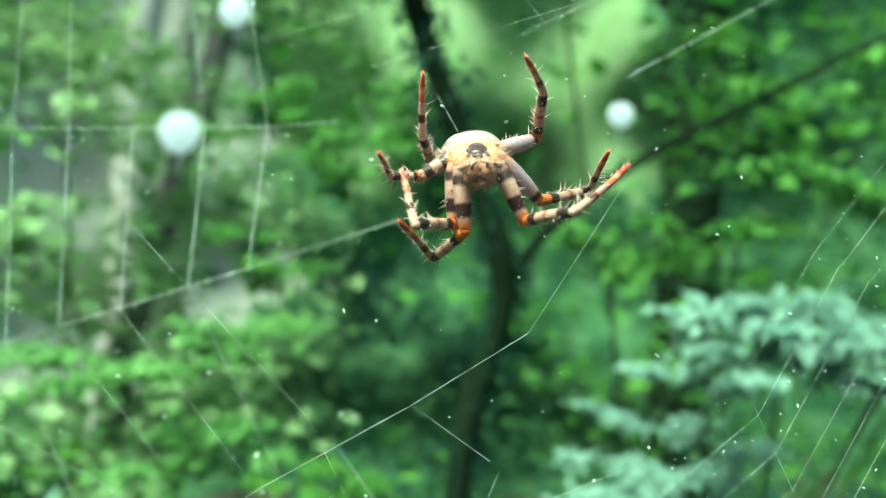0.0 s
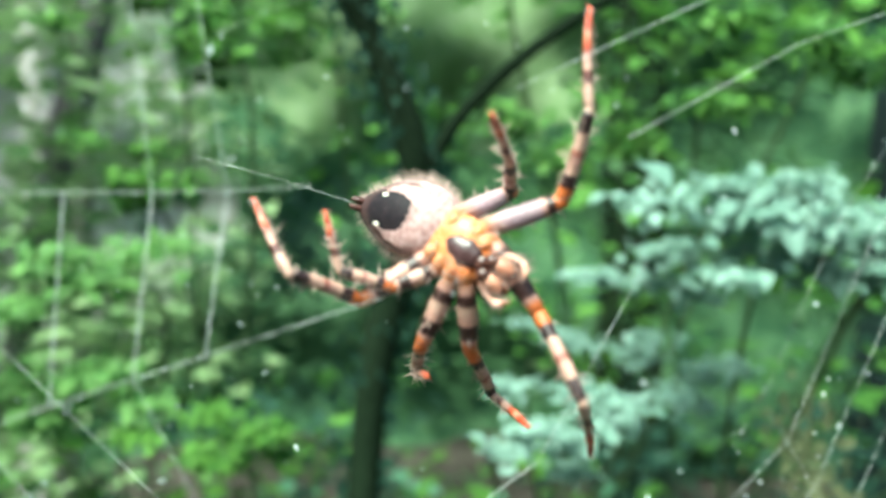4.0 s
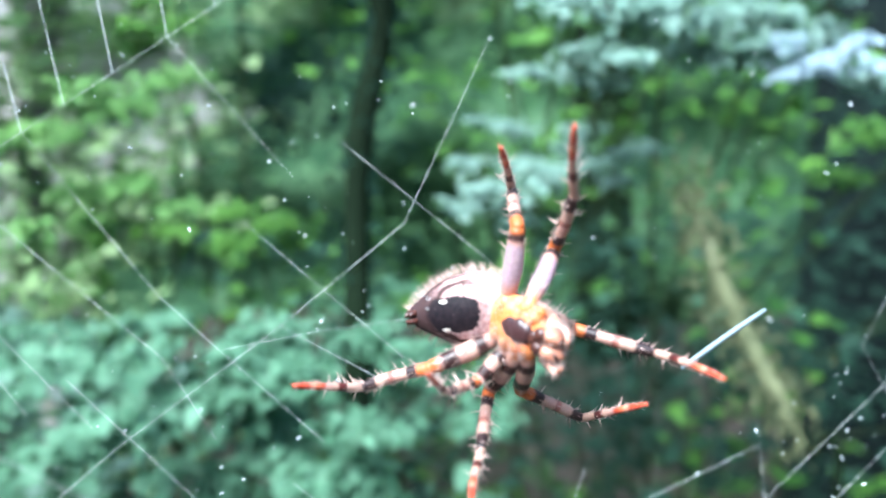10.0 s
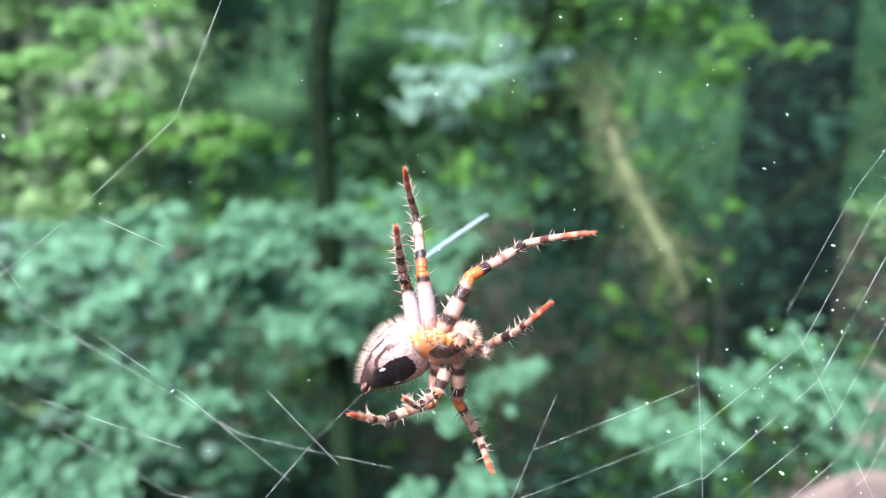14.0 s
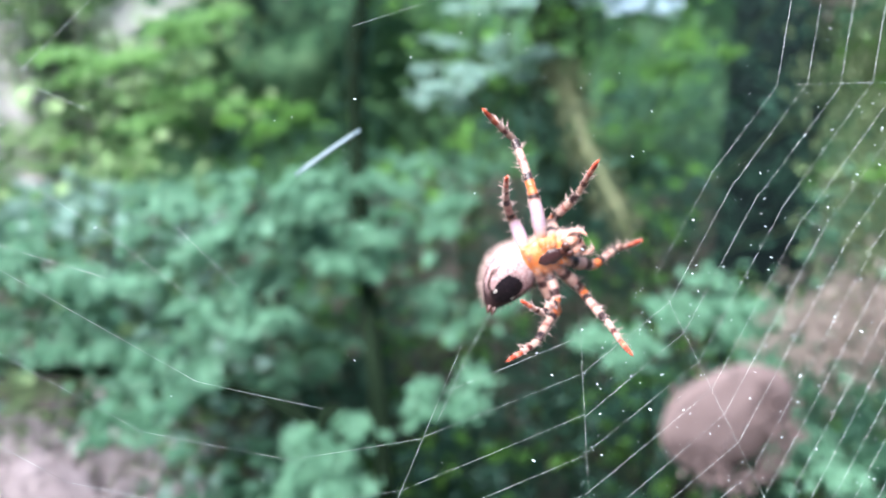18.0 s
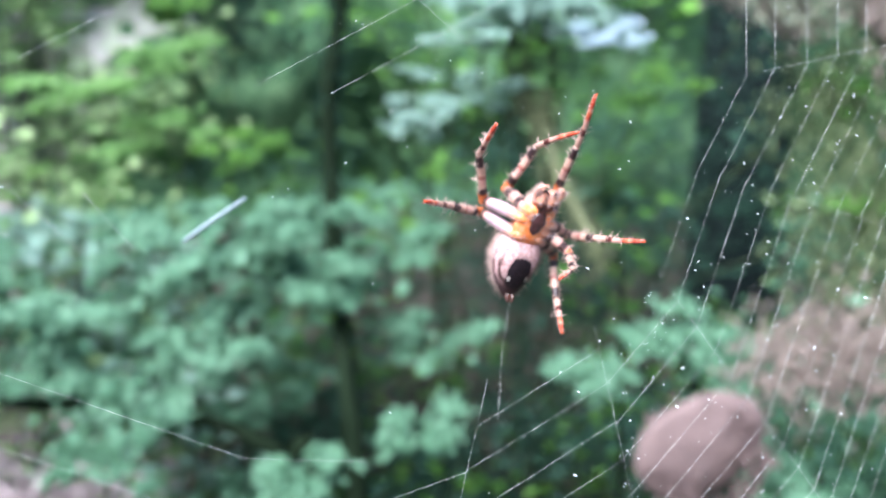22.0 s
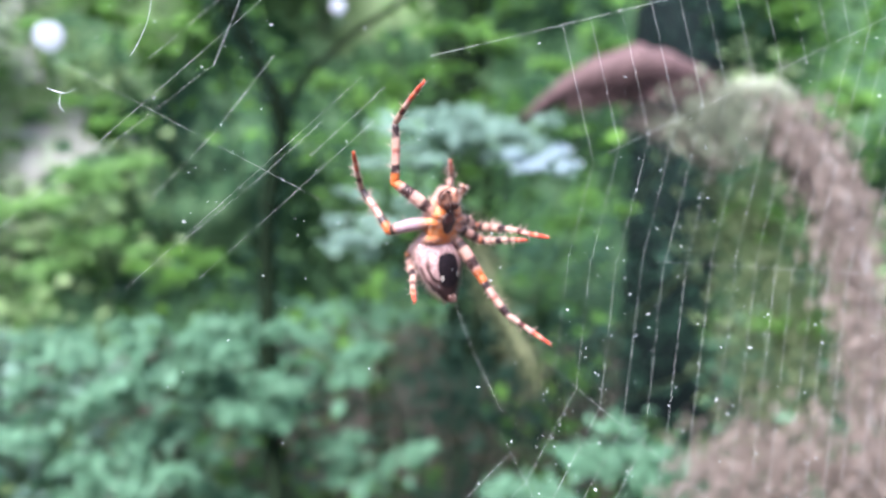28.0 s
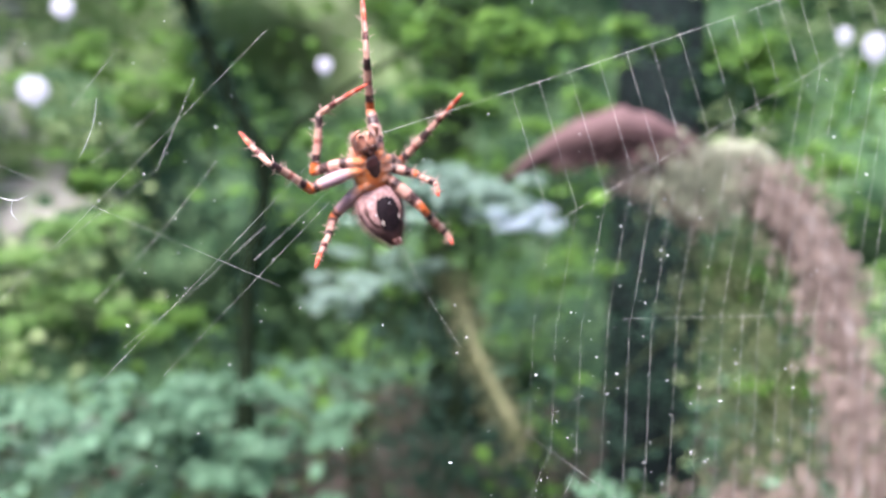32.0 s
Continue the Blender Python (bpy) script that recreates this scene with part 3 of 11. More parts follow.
ORANGE_SKIN = mottled("orange_skin", ((0.25, (0.42, 0.065, 0.014)), (0.46, (0.62, 0.16, 0.035)), (0.56, (0.64, 0.24, 0.09)), (0.74, (0.56, 0.33, 0.25))), 900, 0.42, 0.4, 0.5, 0.00008, 5.0)
FACE_SKIN = mottled("face_skin", ((0.25, (0.34, 0.10, 0.05)), (0.5, (0.50, 0.22, 0.14)), (0.62, (0.58, 0.33, 0.27)), (0.8, (0.60, 0.43, 0.38))), 800, 0.45, 0.4, 0.4, 0.00006, 5.0)
FANG_SKIN = mottled("chelicera_skin", ((0.25, (0.30, 0.09, 0.05)), (0.5, (0.46, 0.195, 0.12)), (0.8, (0.55, 0.35, 0.29))), 600, 0.35, 0.5, 0.4, 0.00006, 5.0)
STERNUM = mottled("sternum_plate", ((0.25, (0.014, 0.005, 0.005)), (0.58, (0.045, 0.018, 0.018)), (0.85, (0.17, 0.11, 0.13))), 900, 0.35, 0.5, 0.3, 0.00005, 5.0)
DARK_MOUTH = mottled("dark_mouthpart", ((0.25, (0.015, 0.006, 0.006)), (0.75, (0.09, 0.03, 0.02))), 900, 0.35, 0.5, 0.3, 0.00004, 5.0)


def abdomen_material():
    """Pale rosy flanks with brown wavy lines, a black belly field with two white marks, a dark tail end."""
    m, nt, b = material("abdomen_skin", 0.6, 0.0, 0.2)
    tc = nt.nodes.new("ShaderNodeTexCoord")
    sep = nt.nodes.new("ShaderNodeSeparateXYZ")
    nt.links.new(tc.outputs["Object"], sep.inputs[0])

    def math_node(op, a, c, d=None):
        k = nt.nodes.new("ShaderNodeMath")
        k.operation = op
        for sock, v in zip(k.inputs, (a, c, d)):
            if v is None:
                continue
            if isinstance(v, (int, float)):
                sock.default_value = v
            else:
                nt.links.new(v, sock)
        return k.outputs[0]

    def scaled(o, by, shift=0.0):
        return math_node("MULTIPLY_ADD", o, by, shift)

    n = noise_tex(nt, 500, 4)
    n2 = noise_tex(nt, 2600, 4)
    x, y, z = (scaled(sep.outputs[k], 1 / U) for k in "XYZ")
    wob = scaled(n.outputs["Fac"], 26, -13)
    # flank lines: wavy bands by height, stronger to the tail
    wave = math_node("SINE", math_node("ADD", scaled(z, 0.42), scaled(wob, 0.42)), 0.0)
    line = ramp(nt, ((0.60, (0, 0, 0)), (0.86, (1, 1, 1))))
    nt.links.new(scaled(wave, 0.5, 0.5), line.inputs[0])
    tail = ramp(nt, ((0.26, (0.12, 0.12, 0.12)), (0.56, (1, 1, 1))))
    nt.links.new(scaled(y, -1 / 110, 0.30), tail.inputs[0])
    lines = mixed(nt, 1.0, line.outputs[0], tail.outputs[0], "MULTIPLY")
    pale = ramp(nt, ((0.28, (0.24, 0.13, 0.125)), (0.5, (0.41, 0.255, 0.245)), (0.72, (0.54, 0.385, 0.375))))
    nt.links.new(n2.outputs["Fac"], pale.inputs[0])
    col = mixed(nt, lines, pale.outputs[0], (0.055, 0.026, 0.022))
    # dark tail
    end = ramp(nt, ((0.20, (0, 0, 0)), (0.44, (0.35, 0.35, 0.35)), (0.66, (1, 1, 1))))
    nt.links.new(math_node("ADD", scaled(y, -1 / 110, 0.0), scaled(wob, 0.012)), end.inputs[0])
    col = mixed(nt, end.outputs[0], col, (0.045, 0.024, 0.024))
    # belly field: an oval on the underside
    bx, by = scaled(x, 1 / 20), scaled(y, 1 / 46, 58 / 46)
    rad = math_node("ADD", math_node("POWER", math_node("ABSOLUTE", bx, 0.0), 5.0), math_node("POWER", math_node("ABSOLUTE", by, 0.0), 5.0))
    rad = math_node("ADD", math_node("ADD", rad, scaled(wob, 0.17)), scaled(n2.outputs["Fac"], 1.6, -0.8))
    field = ramp(nt, ((0.80, (1, 1, 1)), (0.95, (0.4, 0.4, 0.4)), (1.0, (0, 0, 0))))
    nt.links.new(rad, field.inputs[0])
    under = ramp(nt, ((0.45, (0, 0, 0)), (0.55, (1, 1, 1))))
    nt.links.new(scaled(z, -1 / 40, 0.25), under.inputs[0])
    belly = mixed(nt, 1.0, field.outputs[0], under.outputs[0], "MULTIPLY")
    dark = ramp(nt, ((0.4, (0.006, 0.004, 0.006)), (0.66, (0.018, 0.011, 0.014)), (0.78, (0.12, 0.08, 0.085))))
    nt.links.new(n2.outputs["Fac"], dark.inputs[0])
    col = mixed(nt, belly, col, dark.outputs[0])
    # two white marks
    dx = math_node("SUBTRACT", math_node("ABSOLUTE", x, 0.0), 16.5)
    dy = math_node("MULTIPLY_ADD", y, 0.42, 21.5)
    sp = math_node("ADD", math_node("MULTIPLY", dx, dx), math_node("MULTIPLY", dy, dy))
    spot_r = ramp(nt, ((0.0, (1, 1, 1)), (0.5, (1, 1, 1)), (0.6, (0, 0, 0))))
    nt.links.new(scaled(sp, 1 / 8), spot_r.inputs[0])
    col = mixed(nt, mixed(nt, 1.0, spot_r.outputs[0], under.outputs[0], "MULTIPLY"), col, (0.62, 0.55, 0.48))
    nt.links.new(col, b.inputs["Base Color"])
    b.inputs["Subsurface Weight"].default_value = 0.12
    b.inputs["Subsurface Radius"].default_value = (0.0006, 0.0003, 0.0002)
    bumped(nt, b, n2.outputs["Fac"], 0.5, 0.0001)
    return m


def spikes(bm, base, way, length, r):
    w = Vector(way).normalized()
    s = w.orthogonal().normalized()
    q = w.cross(s)
    ring = [bm.verts.new(Vector(base) + r * (math.cos(a) * s + math.sin(a) * q)) for a in (0, 2.094, 4.189)]
    tip = bm.verts.new(Vector(base) + length * w)
    for k in range(3):
        bm.faces.new((ring[k], ring[(k + 1) % 3], tip))


LIMB = {"femur": (FEMUR, ((0, 7.0), (0.12, 9.6), (0.35, 11.4), (0.6, 11.0), (0.85, 9.2), (1.0, 7.6))),
        "tibia": (TIBIA, ((0, 7.0), (0.1, 8.0), (0.26, 7.4), (0.34, 6.8), (0.6, 7.2), (0.9, 6.6), (1.0, 5.2))),
        "metatarsus": (TARSUS, ((0, 4.9), (0.08, 5.4), (0.45, 4.4), (0.58, 3.8), (0.62, 4.3), (0.85, 3.7), (1.0, 1.5)))}


def limb(kind, length, parent, seed, pale=False):
    """One stretch of a leg along +z from its joint, with bristles."""
    mat, prof = LIMB[kind]
    if kind == "femur" and pale:
        mat = FEMUR_OUT
    rng = random.Random(seed)
    bm = bmesh.new()
    n = 14
    thin = 0.82 if length < 66 else 1.0
    rad = [np.interp(i / n, [p[0] for p in prof], [p[1] for p in prof]) * U * thin for i in range(n + 1)]
    zs = [length * U * i / n for i in range(n + 1)]
    pts = [(0, 0, 0)] + [(0, 0.02 * length * U * math.sin(math.pi * i / n), z) for i, z in enumerate(zs)][1:-1] + [(0, 0, length * U)]
    tube(bm, pts, rad, 12)
    if kind == "metatarsus":
        for s in (-1, 1):
            spikes(bm, (s * U, 0, length * U - 2 * U), (s * 0.5, 0.6, 1), 6 * U, 1.1 * U)
    else:
        egg(bm, (0, 0, length * U), (rad[-1] * 1.02, rad[-1] * 1.02, rad[-1]), along=8, around=12)
    ob = part(kind, bm, mat, parent)
    bm = bmesh.new()
    big = {"femur": 7, "tibia": 17, "metatarsus": 10}[kind]
    for k in range(big):
        u = rng.uniform(0.15, 0.95) if kind != "metatarsus" else rng.uniform(0.05, 0.6)
        a = rng.uniform(0, 6.28)
        r = float(np.interp(u, [p[0] for p in prof], [p[1] for p in prof])) * U * thin * 0.95
        spikes(bm, (r * math.cos(a), r * math.sin(a), u * length * U), (math.cos(a), math.sin(a), 0.5), rng.uniform(10, 17) * U, 0.95 * U)
    for k in range(120):
        u, a = rng.uniform(0.02, 0.97), rng.uniform(0, 6.28)
        r = float(np.interp(u, [p[0] for p in prof], [p[1] for p in prof])) * U * thin * 0.97
        spikes(bm, (r * math.cos(a), r * math.sin(a), u * length * U), (math.cos(a), math.sin(a), 1.5), rng.uniform(4, 8) * U, 0.34 * U)
    part("bristles", bm, HAIR, ob)
    return ob


HIPS = {"P1": (-24, 72, -6), "P2": (-31, 57, -6), "P3": (-31, 41, -6), "P4": (-25, 25, -6),
        "Q1": (24, 72, -6), "Q2": (31, 57, -6), "Q4": (25, 25, -6)}
LENGTHS = {"1": (85, 100, 108), "2": (82, 95, 100), "3": (52, 56, 62), "4": (85, 86, 90)}


def spider():
    s = thing("spider", (0, 0, 0), "orange and pink orb-weaver spider with banded bristly legs building its web", "spider")
    # head and breast
    bm = bmesh.new()
    egg(bm, (0, 58 * U, 9 * U), (32 * U, 52 * U, 19 * U), lambda u: 1.0 if u < 0.1 else 1 - 0.36 * (u - 0.1), 20, 28)
    body = part("cephalothorax", bm, FACE_SKIN, s, "rosy orange carapace")
    bm = bmesh.new()
    rng = random.Random(5)
    for k in range(800):
        u, a = rng.uniform(-0.9, 0.95), rng.uniform(0, 6.28)
        g = math.sqrt(1 - u * u) * (1 if u < 0.1 else 1 - 0.36 * (u - 0.1))
        spikes(bm, (32 * U * g * math.cos(a), (58 + 52 * u) * U, (9 + 19 * g * math.sin(a)) * U), (math.cos(a), 0.5 + u, math.sin(a)), rng.uniform(5, 11) * U, 0.4 * U)
    part("bristles", bm, HAIR, body)
    bm = bmesh.new()
    egg(bm, (0, 56 * U, -18.5 * U), (13.5 * U, 22 * U, 6.5 * U), lambda u: 1.0 + 0.25 * u + 0.08 * math.sin(9 * u), 18, 22)
    part("sternum", bm, STERNUM, s, "dark brown shield-shaped breast plate")
    bm = bmesh.new()
    egg(bm, (0, 47 * U, -6 * U), (33 * U, 42 * U, 15 * U), along=20, around=28)
    for v in bm.verts:
        v.co += v.co.normalized() * 1.6 * U * noise.noise(v.co / U * 0.09)
    part("underside", bm, ORANGE_SKIN, s, "orange skin round the breast plate")
    bm = bmesh.new()
    egg(bm, (0, 80 * U, -18 * U), (9 * U, 7 * U, 5 * U), along=10, around=14)
    part("labium", bm, DARK_MOUTH, s)
    for sx in (-1, 1):
        bm = bmesh.new()
        egg(bm, (sx * 8 * U, 89 * U, -19 * U), (7.5 * U, 8 * U, 6 * U), along=10, around=14)
        part("maxilla", bm, DARK_MOUTH, s)
        bm = bmesh.new()
        egg(bm, (sx * 9.0 * U, 101 * U, -8 * U), (10.0 * U, 16 * U, 14 * U), lambda u: 1 - 0.25 * u, 14, 18)
        che = part("chelicera", bm, FANG_SKIN, s)
        bm = bmesh.new()
        for k in range(160):
            u, a = rng.uniform(-0.8, 0.95), rng.uniform(0, 6.28)
            g = math.sqrt(1 - u * u) * (1 - 0.25 * u)
            spikes(bm, ((sx * 9.0 + 10.0 * g * math.cos(a)) * U, (101 + 16 * u) * U, (-8 + 14 * g * math.sin(a)) * U), (math.cos(a), 0.6, math.sin(a)), rng.uniform(5, 10) * U, 0.45 * U)
        part("bristles", bm, HAIR, che)
        bm = bmesh.new()
        tube(bm, bend([(sx * 11 * U, 114 * U, -14 * U), (sx * 8 * U, 115 * U, -20 * U), (sx * 3 * U, 110 * U, -20 * U)], 6), [2.6 * U, 2.4 * U, 2 * U, 1.6 * U, 1.2 * U, 0.5 * U], 8)
        part("fang", bm, DARK_MOUTH, che)
        # feelers beside the mouth
        bm = bmesh.new()
        pts = bend([(sx * 14 * U, 88 * U, -8 * U), (sx * 23 * U, 103 * U, -11 * U), (sx * 23 * U, 118 * U, -17 * U), (sx * 14 * U, 127 * U, -24 * U)], 14)
        tube(bm, pts, [(4.4 + 1.2 * math.sin(i * 0.9)) * U * (1 - 0.028 * i) for i in range(14)], 10)
        palp = part("pedipalp", bm, FACE_SKIN, s)
        bm = bmesh.new()
        for k in range(90):
            i = rng.randrange(1, 13)
            a = rng.uniform(0, 6.28)
            d = Vector((math.cos(a), 0.5, math.sin(a)))
            spikes(bm, Vector(pts[i]) + 4 * U * Vector((math.cos(a), 0, math.sin(a))), d, rng.uniform(6, 13) * U, 0.5 * U)
        part("bristles", bm, HAIR, palp)
    # leg roots
    for k, h in HIPS.items():
        sx = -1 if h[0] < 0 else 1
        bm = bmesh.new()
        a, c = Vector((sx * 10 * U, (50 + (h[1] - 50) * 0.75) * U, -8 * U)), Vector(h) * U
        tube(bm, bend([a, a.lerp(c, 0.5) + Vector((0, 0, -3 * U)), c], 8), [6 * U, 7.5 * U, 8.6 * U, 9.2 * U, 9.4 * U, 9.2 * U, 8.8 * U, 8.2 * U], 12)
        egg(bm, c, (8.2 * U, 8.2 * U, 8.2 * U), along=8, around=12)
        cox = part("coxa", bm, ORANGE_SKIN, s)
        bm = bmesh.new()
        for q in range(260):
            g = rng.uniform(0, 6.28)
            d = Vector((math.cos(g), rng.uniform(-0.5, 0.5), math.sin(g)))
            spikes(bm, a.lerp(c, rng.random()) + 10.5 * U * d.normalized(), d + Vector((sx * 0.5, 0, -0.3)), rng.uniform(5, 10) * U, 0.4 * U)
        part("bristles", bm, HAIR, cox)
    bm = bmesh.new()
    tube(bm, [(0, -6 * U, 4 * U), (0, 6 * U, 4 * U), (0, 16 * U, 4 * U)], [8 * U, 7 * U, 9 * U], 12)
    part("waist", bm, ORANGE_SKIN, s)
    # abdomen: origin at the waist, tail towards -y
    bm = bmesh.new()

    def girth(u):
        return 1.0 + 0.27 * u - 0.14 * u * u - (0.08 * (-u - 0.3) if u < -0.3 else 0)
    egg(bm, (0, -30 * U, 8 * U), (43 * U, 67 * U, 32 * U), girth, 30, 40)
    for v in bm.verts:
        v.co += v.co.normalized() * 1.2 * U * noise.noise(v.co / U * 0.05)
    ab = part("abdomen", bm, abdomen_material(), s, "pale rosy abdomen with brown wavy lines and a black belly field")
    bm = bmesh.new()
    for k in range(3000):
        u, a = rng.uniform(-0.97, 0.97), rng.uniform(0, 6.28)
        if math.sin(a) < -0.25:
            continue
        g = math.sqrt(1 - u * u) * girth(u)
        spikes(bm, (44 * U * g * math.cos(a), (-30 + 66 * u) * U, (8 + 32.5 * g * math.sin(a)) * U), (math.cos(a), u * 0.8 - 0.5, math.sin(a)), rng.uniform(7, 15) * U if k % 4 else rng.uniform(11, 17) * U, 0.27 * U if k % 4 else 0.33 * U)
    part("bristles", bm, HAIR, ab)
    for sx, dy in ((-1, 0), (1, 0), (-1, 5), (1, 5)):
        bm = bmesh.new()
        tube(bm, bend([(sx * 4 * U, (-90 + dy) * U, 2 * U), (sx * 4.5 * U, (-95 + dy) * U, -5 * U), (sx * 2.5 * U, (-98 + dy) * U, -9 * U)], 6), [4 * U, 4 * U, 3.8 * U, 3.2 * U, 2.4 * U, 1.2 * U], 9)
        part("spinneret", bm, DARK_MOUTH, ab)
    bm = bmesh.new()
    strand(bm, [(0, -97 * U, -8 * U), (2 * U, -190 * U, -26 * U), (0, -300 * U, -60 * U)], 0.000013)
    part("dragline", bm, SILK, ab)
    segs = {}
    for i, k in enumerate(HIPS):
        for j, kind in enumerate(("femur", "tibia", "metatarsus")):
            segs[k, j] = limb(kind, LENGTHS[k[1]][j], s, 10 * i + j, k in ("Q2", "Q4"))
    return s, ab, segs


# ---- the web ----
def silk_material():
    m, nt, b = material("silk", 0.3, 0.0, 0.8)
    b.inputs["Base Color"].default_value = (0.86, 0.90, 0.88, 1)
    tr = nt.nodes.new("ShaderNodeBsdfTransparent")
    ms = nt.nodes.new("ShaderNodeMixShader")
    n = noise_tex(nt, 260, 3)
    r = ramp(nt, ((0.35, (0.13, 0.13, 0.13)), (0.67, (0.75, 0.75, 0.75))))
    nt.links.new(n.outputs["Fac"], r.inputs[0])
    nt.links.new(r.outputs[0], ms.inputs[0])
    nt.links.new(tr.outputs[0], ms.inputs[1])
    nt.links.new(b.outputs[0], ms.inputs[2])
    nt.links.new(ms.outputs[0], nt.nodes["Material Output"].inputs["Surface"])
    return m


SILK = silk_material()
DUST, _nt, _b = material("dust", 0.6, 0.0, 0.4)
_b.inputs["Base Color"].default_value = (0.64, 0.70, 0.72, 1)
FIBRE, _nt, _b = material("pale_fibre", 0.5, 0.0, 0.4)
_b.inputs["Base Color"].default_value = (0.17, 0.22, 0.24, 1)


def strand(bm, pts, r):
    tube(bm, pts, [r] * len(pts), 4, False)


def speck(bm, rng, p):
    s = abs(rng.gauss(0, 0.000030)) + 0.000018
    egg(bm, (0, 0, 0), (s, s * rng.uniform(1, 3.6), s * 0.8), along=5, around=6,
        m=Matrix.Translation(p + Vector((0, rng.uniform(-0.004, 0.004), 0))) @ pose(0, 0, 0, rng.uniform(0, 180), rng.uniform(0, 180), rng.uniform(0, 180)))


def run(a, b, r, rng, parent, name="spiral_thread", slack=0.010):
    """One thread from a to b, slightly slack."""
    sag = Vector((0, 0, -1)) * (b - a).length * rng.uniform(0.2, 1.0) * slack
    bm = bmesh.new()
    strand(bm, [a, a.lerp(b, 0.25) + 0.7 * sag, (a + b) / 2 + sag, a.lerp(b, 0.75) + 0.7 * sag, b], r)
    return part(name, bm, SILK, parent)


def web():
    """An orb web in the local xz plane about its hub: a fan of catching threads on one side, few on the other, and a loose ladder of threads."""
    rng = random.Random(21)
    w = thing("spider_web", (0, 0, 0), "half-built orb web of fine pale silk dotted with dust", "spider web")

    def at(deg, r):
        return Vector((r * math.cos(radians(deg)), 0.0006 * math.sin(deg), r * math.sin(radians(deg))))

    def fan(rays, normals, radii, reach, thick, keep):
        """Threads from ray to ray; each keeps its normal between two rays, so it bends at the rays only."""
        rows = []
        for j, r0 in enumerate(radii):
            rs = [r0]
            for a, b, n in zip(rays, rays[1:], normals):
                rs.append(rs[-1] * math.cos(radians(a - n)) / math.cos(radians(b - n)))
            rows.append(rs)
            for k in range(len(normals)):
                if j < reach[k] and rng.random() > keep:
                    a, b = at(rays[k], rs[k]), at(rays[k + 1], rs[k + 1] * rng.uniform(0.992, 1.008))
                    run(a, b, thick * rng.uniform(0.75, 1.1), rng, w, slack=0.004)
        return rows

    radii = [0.0225]
    for j in range(17):
        radii.append(radii[-1] + (0.0037 - 0.00006 * j) * rng.uniform(0.88, 1.12))
    low = fan((-42, -66, -92, -107, -121, -160), (-32, -48, -63, -83, -100), radii, (18, 11, 5, 4, 3), 0.000012, 0.08)
    mid = fan((-42, -5, 24), (-9, -15), radii, (18, 18), 0.0000125, 0.0)
    # the uppermost stretches hang from a bridge thread
    top = [row[2] for row in mid]
    b0, b1 = Vector((0.0030, 0, 0.0224)), Vector((0.0560, 0, 0.0350))
    run(b0, b1, 0.000026, rng, w, "bridge_thread", 0.004)
    for j, r in enumerate(top):
        u = at(24, r)
        v = Vector((-math.sin(radians(11)), 0, math.cos(radians(11))))
        k = ((b0.x - u.x) * (b1.z - b0.z) - (b0.z - u.z) * (b1.x - b0.x)) / (v.x * (b1.z - b0.z) - v.z * (b1.x - b0.x))
        run(u, u + v * k, 0.0000145, rng, w, slack=0.003)
    fan((104, 186), (131,), [0.0155 + 0.0052 * j for j in range(5)], (5,), 0.000018, 0.1)
    for deg, r0, r1, thick in ((24, 0.026, 0.11, 0.000013), (-5, 0.030, 0.10, 0.000012), (-42, 0.022, 0.09, 0.000014), (-66, 0.024, 0.09, 0.000011), (-92, 0.03, 0.06, 0.000009), (66, 0.04, 0.13, 0.000014), (150, 0.012, 0.045, 0.000014)):
        run(at(deg, r0), at(deg, r1), thick, rng, w, "radius_thread", 0.002)
    q = 1 / 17400
    for pts in (((-490, 505), (-500, 460), (-520, 415), (-535, 392)), ((-690, 332), (-660, 322), (-636, 330)), ((-664, 326), (-668, 300), (-660, 286))):
        bm = bmesh.new()
        line = bend([(x * q, 0, z * q) for x, z in pts], 12)
        tube(bm, line, [0.00002 + 0.00009 * abs(noise.noise(Vector((i * 0.9, pts[0][0], 0)))) for i in range(12)], 5)
        part("silk_tuft", bm, DUST, w, "torn white silk tuft")
    bm = bmesh.new()
    for k in range(520):
        j = rng.randrange(18)
        a, b = (at(-42, radii[j]), at(24, top[j])) if rng.random() < 0.55 else (at(-66, low[j][1]), at(-42, radii[j]))
        if rng.random() < 0.3:
            a, b = at(rng.uniform(-180, 180), rng.uniform(0.01, 0.06)), at(rng.uniform(-180, 180), rng.uniform(0.01, 0.06))
        speck(bm, rng, a.lerp(b, rng.random()))
    part("specks", bm, DUST, w)["kind"] = "stuff"
    # the ladder: three rays running sideways, threads across them; its origin is at its first upper crossing
    g = 1 / 23600

    def at2(x, z):
        return Vector((x * g, 0, -z * g))
    rays = [[(0, 0), (-420, -75), (-900, -160)], [(-78 + 280, 200), (-78, 235), (-900, 330)], [(465, -75), (830, -172), (1100, -165)], [(630, 30), (943, -70), (1100, -95)]]
    bm = bmesh.new()
    strand(bm, [at2(130, 15)] + [at2(*q) for q in rays[0]], 0.000022)
    lad = part("ladder", bm, SILK, w, "loose ladder of long parallel threads")
    for ray in rays[1:]:
        bm = bmesh.new()
        strand(bm, [at2(*q) for q in ray], 0.000022)
        part("radius_thread", bm, SILK, lad)
    bm = bmesh.new()
